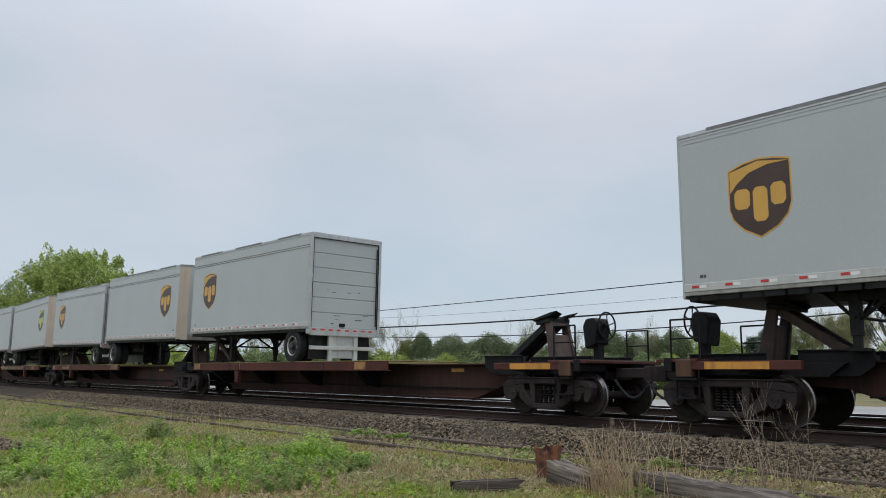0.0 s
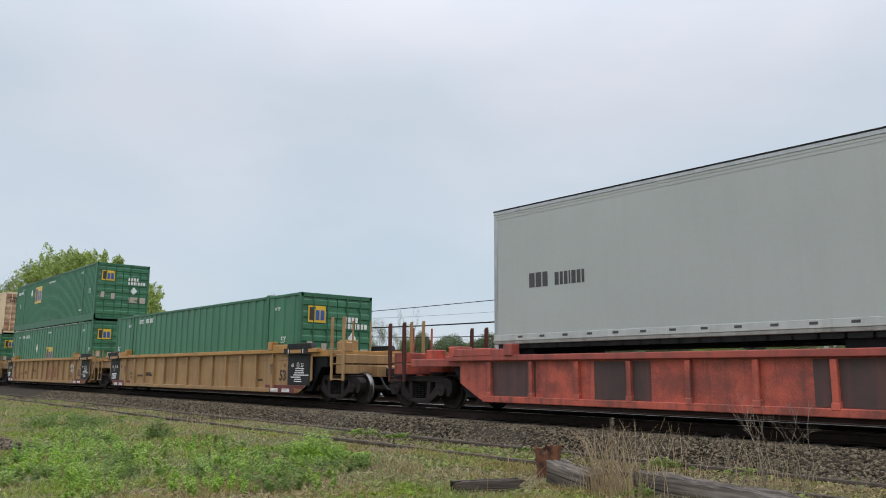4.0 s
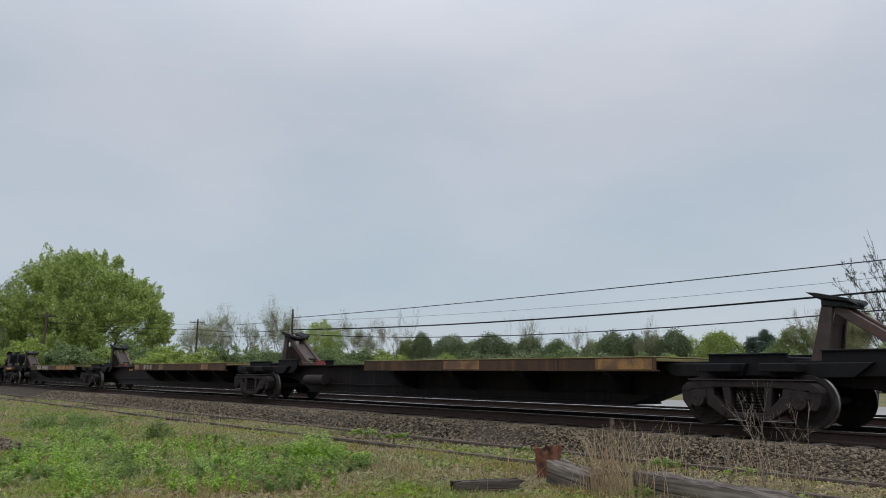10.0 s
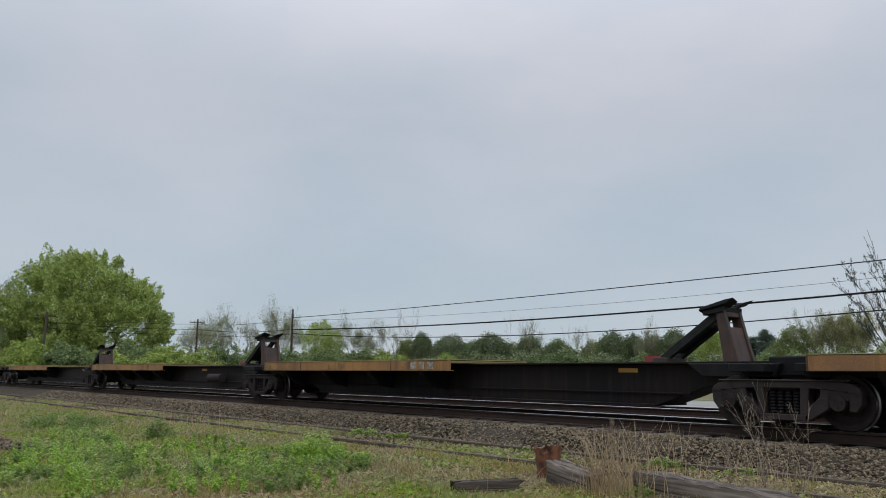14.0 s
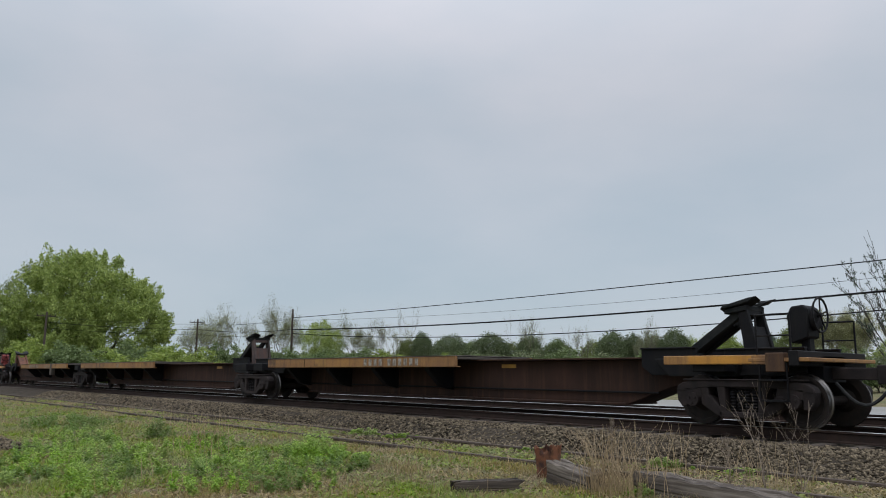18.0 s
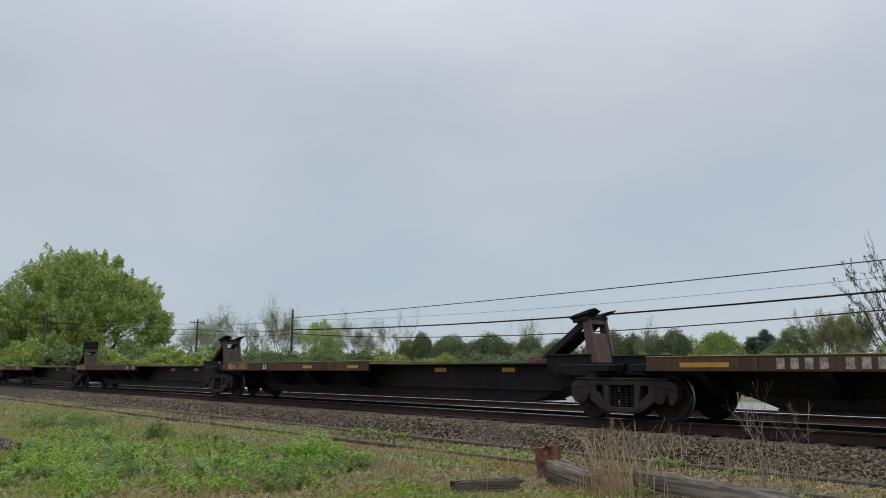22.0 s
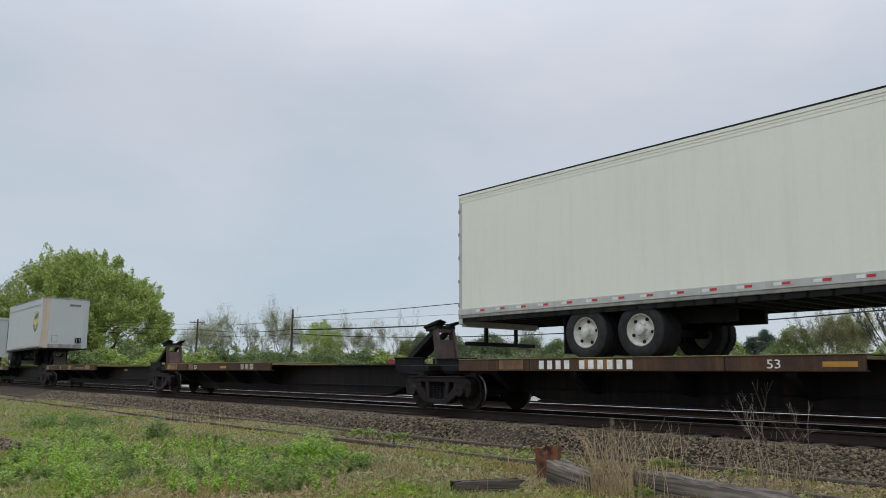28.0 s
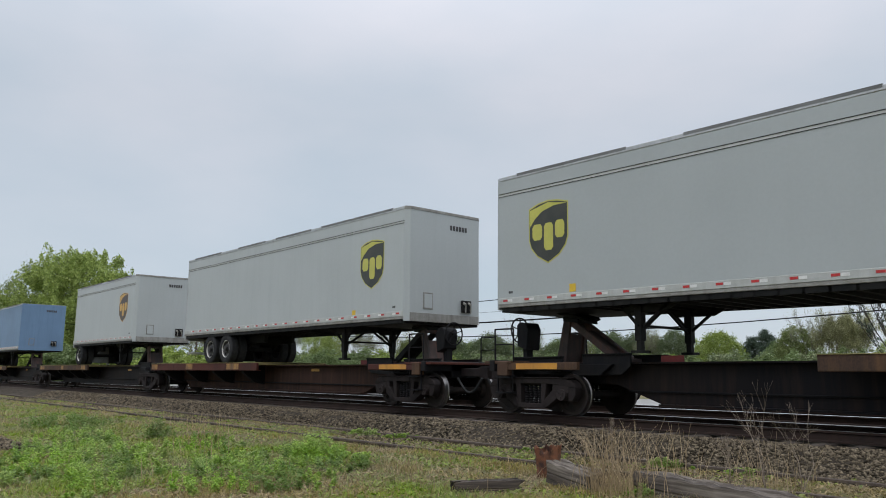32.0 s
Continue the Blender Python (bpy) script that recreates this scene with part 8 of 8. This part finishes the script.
# drifts of weeds: middle, half lengths across and along the view's bearing, turn, plants in a square metre, height
DRIFTS = [((-13.2, 3.9), 3.6, 1.3, 12, 46, 0.20), ((-10.4, 5.6), 2.7, 1.4, 30, 50, 0.18), ((-14.3, 6.4), 1.9, 0.7, 20, 30, 0.16), ((-17.8, 5.2), 2.4, 0.8, 10, 26, 0.18)]


def weeds():
    rg = np.random.default_rng(14)
    sets = {"bright": ([], []), "dark": ([], [])}
    for (cx, cy), ra, rb, turn, dens, hh in DRIFTS:
        c, s = math.cos(radians(turn)), math.sin(radians(turn))
        for _ in range(int(dens * math.pi * ra * rb)):
            u, w = rg.uniform(-1.15, 1.15, 2)
            x, y = cx + ra * u * c + rb * w * s, cy - ra * u * s + rb * w * c
            k = 1 - u * u - w * w + 0.9 * noise.noise(Vector((x * 0.9, y * 1.2, 4.0)))
            if k < 0.05 or y > 7.9:
                continue
            tone = noise.noise(Vector((x * 0.8, y * 1.1, 9.0)))
            P, H = sets["dark" if tone < -0.12 else "bright"]
            P.append((x, y, lie(x, y)))
            H.append(hh * (0.55 + 0.5 * min(1, k)) * rg.uniform(0.6, 1.35) * (1 + 0.7 * noise.noise(Vector((x * 1.7, y * 1.7, 1.0)))))
    for key, m, lab in (("bright", M_weed, "lush fresh green broad-leaved weeds"), ("dark", M_weed_dark, "deeper green leafy weeds")):
        v, f = leafy_plants(*sets[key], rg)
        solid("weed_patch", quick("weed_patch", v, f, m), None, lab, "weeds", kind="stuff")
    # weeds that stand by themselves
    for x, y, hh, m, w, n in ((-11.2, 6.95, 0.36, M_weed, 0.42, 60), (-10.5, 6.75, 0.2, M_weed, 0.3, 24), (-16.7, 6.4, 0.42, M_weed_dark, 0.34, 30), (-21.5, 6.0, 0.34, M_weed_dark, 1.3, 90), (-14.4, 10.2, 0.15, M_weed, 0.35, 26), (-13.2, 10.3, 0.12, M_weed, 0.4, 18), (-6.8, 10.15, 0.17, M_weed, 0.26, 22), (-5.6, 10.25, 0.10, M_weed, 0.3, 12), (-9.6, 10.3, 0.08, M_weed, 0.3, 12), (-5.25, 7.45, 0.13, M_weed, 0.16, 9)):
        pl = [(x + rg.normal(0, w) * 0.7, y + rg.normal(0, w) * 0.55, lie(x, y) - 0.01) for _ in range(n)]
        hs = [hh * max(0.3, 1.15 - 0.6 * math.hypot(p[0] - x, p[1] - y) / w) * rg.uniform(0.75, 1.2) for p in pl]
        v, f = leafy_plants(pl, hs, rg, 80, 0.04)
        solid("weed_clump", quick("weed_clump", v, f, m), None, "leafy green weed clump in the grass", "weeds", "weed clumps", kind="stuff")


meadow()
thatch()
weeds()


def dead_stalks(x, y, n, height, spread, seed, label, lean=0.38, thick=0.0042):
    rg = np.random.default_rng(seed)
    g = Geo()
    for _ in range(n):
        a = rg.uniform(0, 6.28)
        b = Vector((x + rg.normal(0, spread), y + rg.normal(0, spread), 0))
        b.z = lie(b.x, b.y)
        h = height * rg.uniform(0.3, 1.0) ** 0.8
        k = rg.uniform(0.03, lean) * h
        p, n2 = b, 5
        for i in range(1, n2 + 1):
            q = i / n2
            e = b + Vector((math.cos(a) * k * q * q, math.sin(a) * k * q * q, h * q * (1 - 0.12 * q)))
            g.rod(p, e, thick * (1.1 - q * 0.6), 3, thick * (1.0 - q * 0.7), caps=False)
            p = e
    return solid("dry_grass_tuft", g, M_stalk, label, "dead grass", kind="stuff")


dead_stalks(-5.75, 7.5, 130, 0.90, 0.16, 2, "tall tuft of dry straw-coloured grass stalks", 0.6)
dead_stalks(-5.5, 7.45, 110, 0.45, 0.18, 12, "shorter dry grass at the foot of the tall tuft", 0.7)
dead_stalks(-5.2, 7.7, 40, 1.0, 0.26, 3, "tall thin dead grass stalks by the timbers")
dead_stalks(-4.6, 8.9, 34, 0.75, 0.32, 4, "thin dead grass stalks by the timbers", 0.5)
dead_stalks(-17.5, 7.6, 34, 0.62, 0.6, 5, "thin dead stalks in the grass")
dead_stalks(-12.4, 5.6, 9, 0.85, 0.22, 6, "a few thin dead stalks among the weeds", 0.3, 0.0055)
dead_stalks(-9.9, 4.1, 6, 0.55, 0.30, 7, "a few thin dead stalks among the weeds", 0.3, 0.005)
dead_stalks(-7.6, 7.0, 22, 0.55, 0.55, 8, "thin bent dead stalks in the dry grass", 0.8)
dead_stalks(-9.0, 6.9, 30, 0.34, 0.7, 9, "thin bent dead stalks in the dry grass", 0.8)


def twig_weed(x, y, h, seed, label, stems=4):
    """A bare dead weed that forks again and again."""
    rn = random.Random(seed)
    g = Geo()

    def grow(p, d, ln, r, depth):
        e = p + d * ln
        g.rod(p, e, r, 4, r * 0.72, caps=False)
        if depth == 0:
            g.rod(e, e + d * 0.012, r * 1.7, 4, r * 0.6)
            return
        for _ in range(rn.choice((1, 2, 2, 3))):
            nd = (d + Vector((rn.uniform(-1, 1), rn.uniform(-1, 1), rn.uniform(-0.15, 0.55))) * 0.62).normalized()
            grow(e, nd, ln * rn.uniform(0.6, 0.85), r * 0.68, depth - 1)
    b = Vector((x, y, lie(x, y)))
    for _ in range(stems):
        d = Vector((rn.uniform(-0.35, 0.35), rn.uniform(-0.35, 0.35), 1)).normalized()
        grow(b, d, h * 0.34, 0.0056, 4)
    return solid("dead_weed", g, M_twig, label, "dead weed", "bare weeds by the track")


twig_weed(-4.62, 8.95, 1.15, 1, "bare branching dead weed by the timbers")
twig_weed(-4.25, 9.1, 1.0, 2, "bare branching dead weed by the timbers")
twig_weed(-5.05, 8.9, 0.62, 3, "small bare dead weed by the timbers")


def spike_weed(x, y, h, seed):
    rg = np.random.default_rng(seed)
    sw = thing("dock_weed", x, y, lie(x, y), "single dead dock stalk with a dark seed spike", "dead weed")
    g = Geo()
    g.rod((0, 0, 0), (0.02, 0, h), 0.007, 5, 0.004)
    part("stem", g, M_twig, sw)
    c = [(0.02 * q / h + rg.normal(0, 0.006), rg.normal(0, 0.006), q) for q in np.linspace(h * 0.66, h, 40)]
    v, f = leaf_cards(c, 0.012, 14, 0.010, rg)
    part("seed_head", quick("seed_head", v, f, M_twig), None, sw, "dark seed spike")


spike_weed(-6.35, 8.35, 0.80, 5)

# ---------------------------------------------------------------- timbers and scrap by the siding


def timber(a, b, w, h, seed, label, material, jag=0.05, roll=0.0):
    """A weathered, split timber from a to b; its grain runs along its own x."""
    rn = random.Random(seed)
    a, b = Vector(a), Vector(b)
    ln = (b - a).length
    n = max(8, int(ln / 0.09))
    ring = [(-0.5, 0.03), (-0.5, 0.42), (-0.455, 0.47), (-0.5, 0.53), (-0.49, 0.94), (-0.44, 1.0), (-0.19, 0.99), (-0.165, 0.93), (-0.13, 1.0), (0.14, 0.985), (0.18, 0.92), (0.22, 0.99), (0.45, 1.0), (0.5, 0.93), (0.5, 0.05), (0.44, 0.0), (-0.44, 0.0)]
    vs, fs = [], []
    m = len(ring)
    for i in range(n + 1):
        x = ln * (i / n - 0.5)
        for j, (u, v) in enumerate(ring):
            k = 0.09 * noise.noise(Vector((i * 0.45 + seed * 9, u * 2.5, v * 2.5))) + 0.04 * noise.noise(Vector((i * 1.9, u * 6, v * 6 + seed)))
            cut = rn.uniform(-jag, jag) * (1.6 if j in (2, 7, 10) else 1.0) if i in (0, n) else 0.0
            drop = 1 - (0.09 * abs(noise.noise(Vector((i * 0.9, seed, j * 1.3)))) if v > 0.9 else 0)
            vs.append((x + cut, u * w * (1 + k), (v * (1 + k) * drop) * h))
    for i in range(n):
        for j in range(m):
            fs.append((i * m + j, i * m + (j + 1) % m, (i + 1) * m + (j + 1) % m, (i + 1) * m + j))
    fs += [tuple(range(m)), tuple(range(n * m + m - 1, n * m - 1, -1))]
    g = Geo()
    g.add(vs, fs)
    d = b - a
    mid = (a + b) / 2
    at = pose(mid.x, mid.y, mid.z, roll, -math.degrees(math.asin(d.z / ln)), math.degrees(math.atan2(d.y, d.x)))
    return solid("old_timber", g, material, label, "timber", "old timbers by the siding", at=at)


timber((-5.45, 7.76, -0.58), (-2.6, 6.99, -0.58), 0.31, 0.31, 1, "long weathered grey railway tie lying in the grass", M_oldtimber)
timber((-6.70, 7.66, -0.50), (-6.02, 7.60, -0.60), 0.29, 0.27, 3, "broken tilted stub of a grey railway tie", M_oldtimber, 0.03, 6)
timber((-7.02, 6.30, -0.61), (-6.70, 6.98, -0.61), 0.20, 0.185, 4, "short rotten dark piece of timber in the grass", M_rotten, 0.08)


def rusty_drum():
    g = Geo()
    n, r, h, rows = 40, 0.165, 0.43, 12
    vs, fs = [], []
    for k in range(rows + 1):
        z = h * k / rows
        for i in range(n):
            a = 2 * math.pi * i / n
            q = r * (1 + 0.10 * noise.noise(Vector((math.cos(a) * 2, math.sin(a) * 2, z * 6))) + 0.04 * noise.noise(Vector((a * 4, z * 14, 2.0))) + (0.05 if k in (3, 8) else 0))
            top = max(0.0, (k - rows + 2) / 2)   # the rim is torn and folded out
            q += r * top * (0.10 * math.cos(2 * a - 0.4) + 0.16 * noise.noise(Vector((a * 1.6, 7.0, 0))))
            zz = z + top * (0.02 * math.cos(2 * a - 0.6) + 0.085 * noise.noise(Vector((a * 2.2, 3.0, 0))) + 0.04 * noise.noise(Vector((a * 7.0, 9.0, 0))))
            vs.append((q * math.cos(a), q * math.sin(a), zz))
    m = len(vs)
    vs += [(p[0] * 0.95, p[1] * 0.95, p[2]) for p in vs]
    for k in range(rows):
        for i in range(n):
            j = (i + 1) % n
            fs.append((k * n + i, k * n + j, (k + 1) * n + j, (k + 1) * n + i))
            fs.append((m + k * n + j, m + k * n + i, m + (k + 1) * n + i, m + (k + 1) * n + j))
    for i in range(n):
        j = (i + 1) % n
        fs.append((rows * n + i, rows * n + j, m + rows * n + j, m + rows * n + i))
    g.add(vs, fs)
    dr = thing("rusty_drum", -7.05, 8.0, -0.57, "rusty crumpled open steel drum beside the timbers", "drum")
    dr.matrix_basis = pose(-7.14, 8.06, -0.57, 4, -3, 20)
    part("shell", g, M_drum, dr, "flaking rusty shell")
    k = Geo()
    k.rod((0, 0, 0.02), (0, 0, 0.05), 0.15, 24)
    part("bottom", k, M_drum, dr)


rusty_drum()


def motions():
    """The whole train rolls past; wheels turn with the way they go."""
    stops = [2.0 * i for i in range(17)]
    for ob, x, tilt in MOVERS:
        z = ob.matrix_basis.translation.z
        walk(ob, [(t, pose(x + run(t), YC, z, 0, tilt, 0)) for t in stops])
    for ob, ax, x in SPINNERS:
        near = [k / FPS for k in range(0, 32 * FPS + 1) if -30 < x + run(k / FPS) < 3]
        ts = sorted({0.0, 32.0, *near})
        turn = lambda t: math.degrees((run(t) - run(near[0] if near else 0)) / WR)
        last = near[-1] if near else 0.0
        walk(ob, [(t, pose(ax, 0, WR, 0, turn(min(max(t, near[0] if near else 0.0), last)) % 360, 0)) for t in ts])


motions()
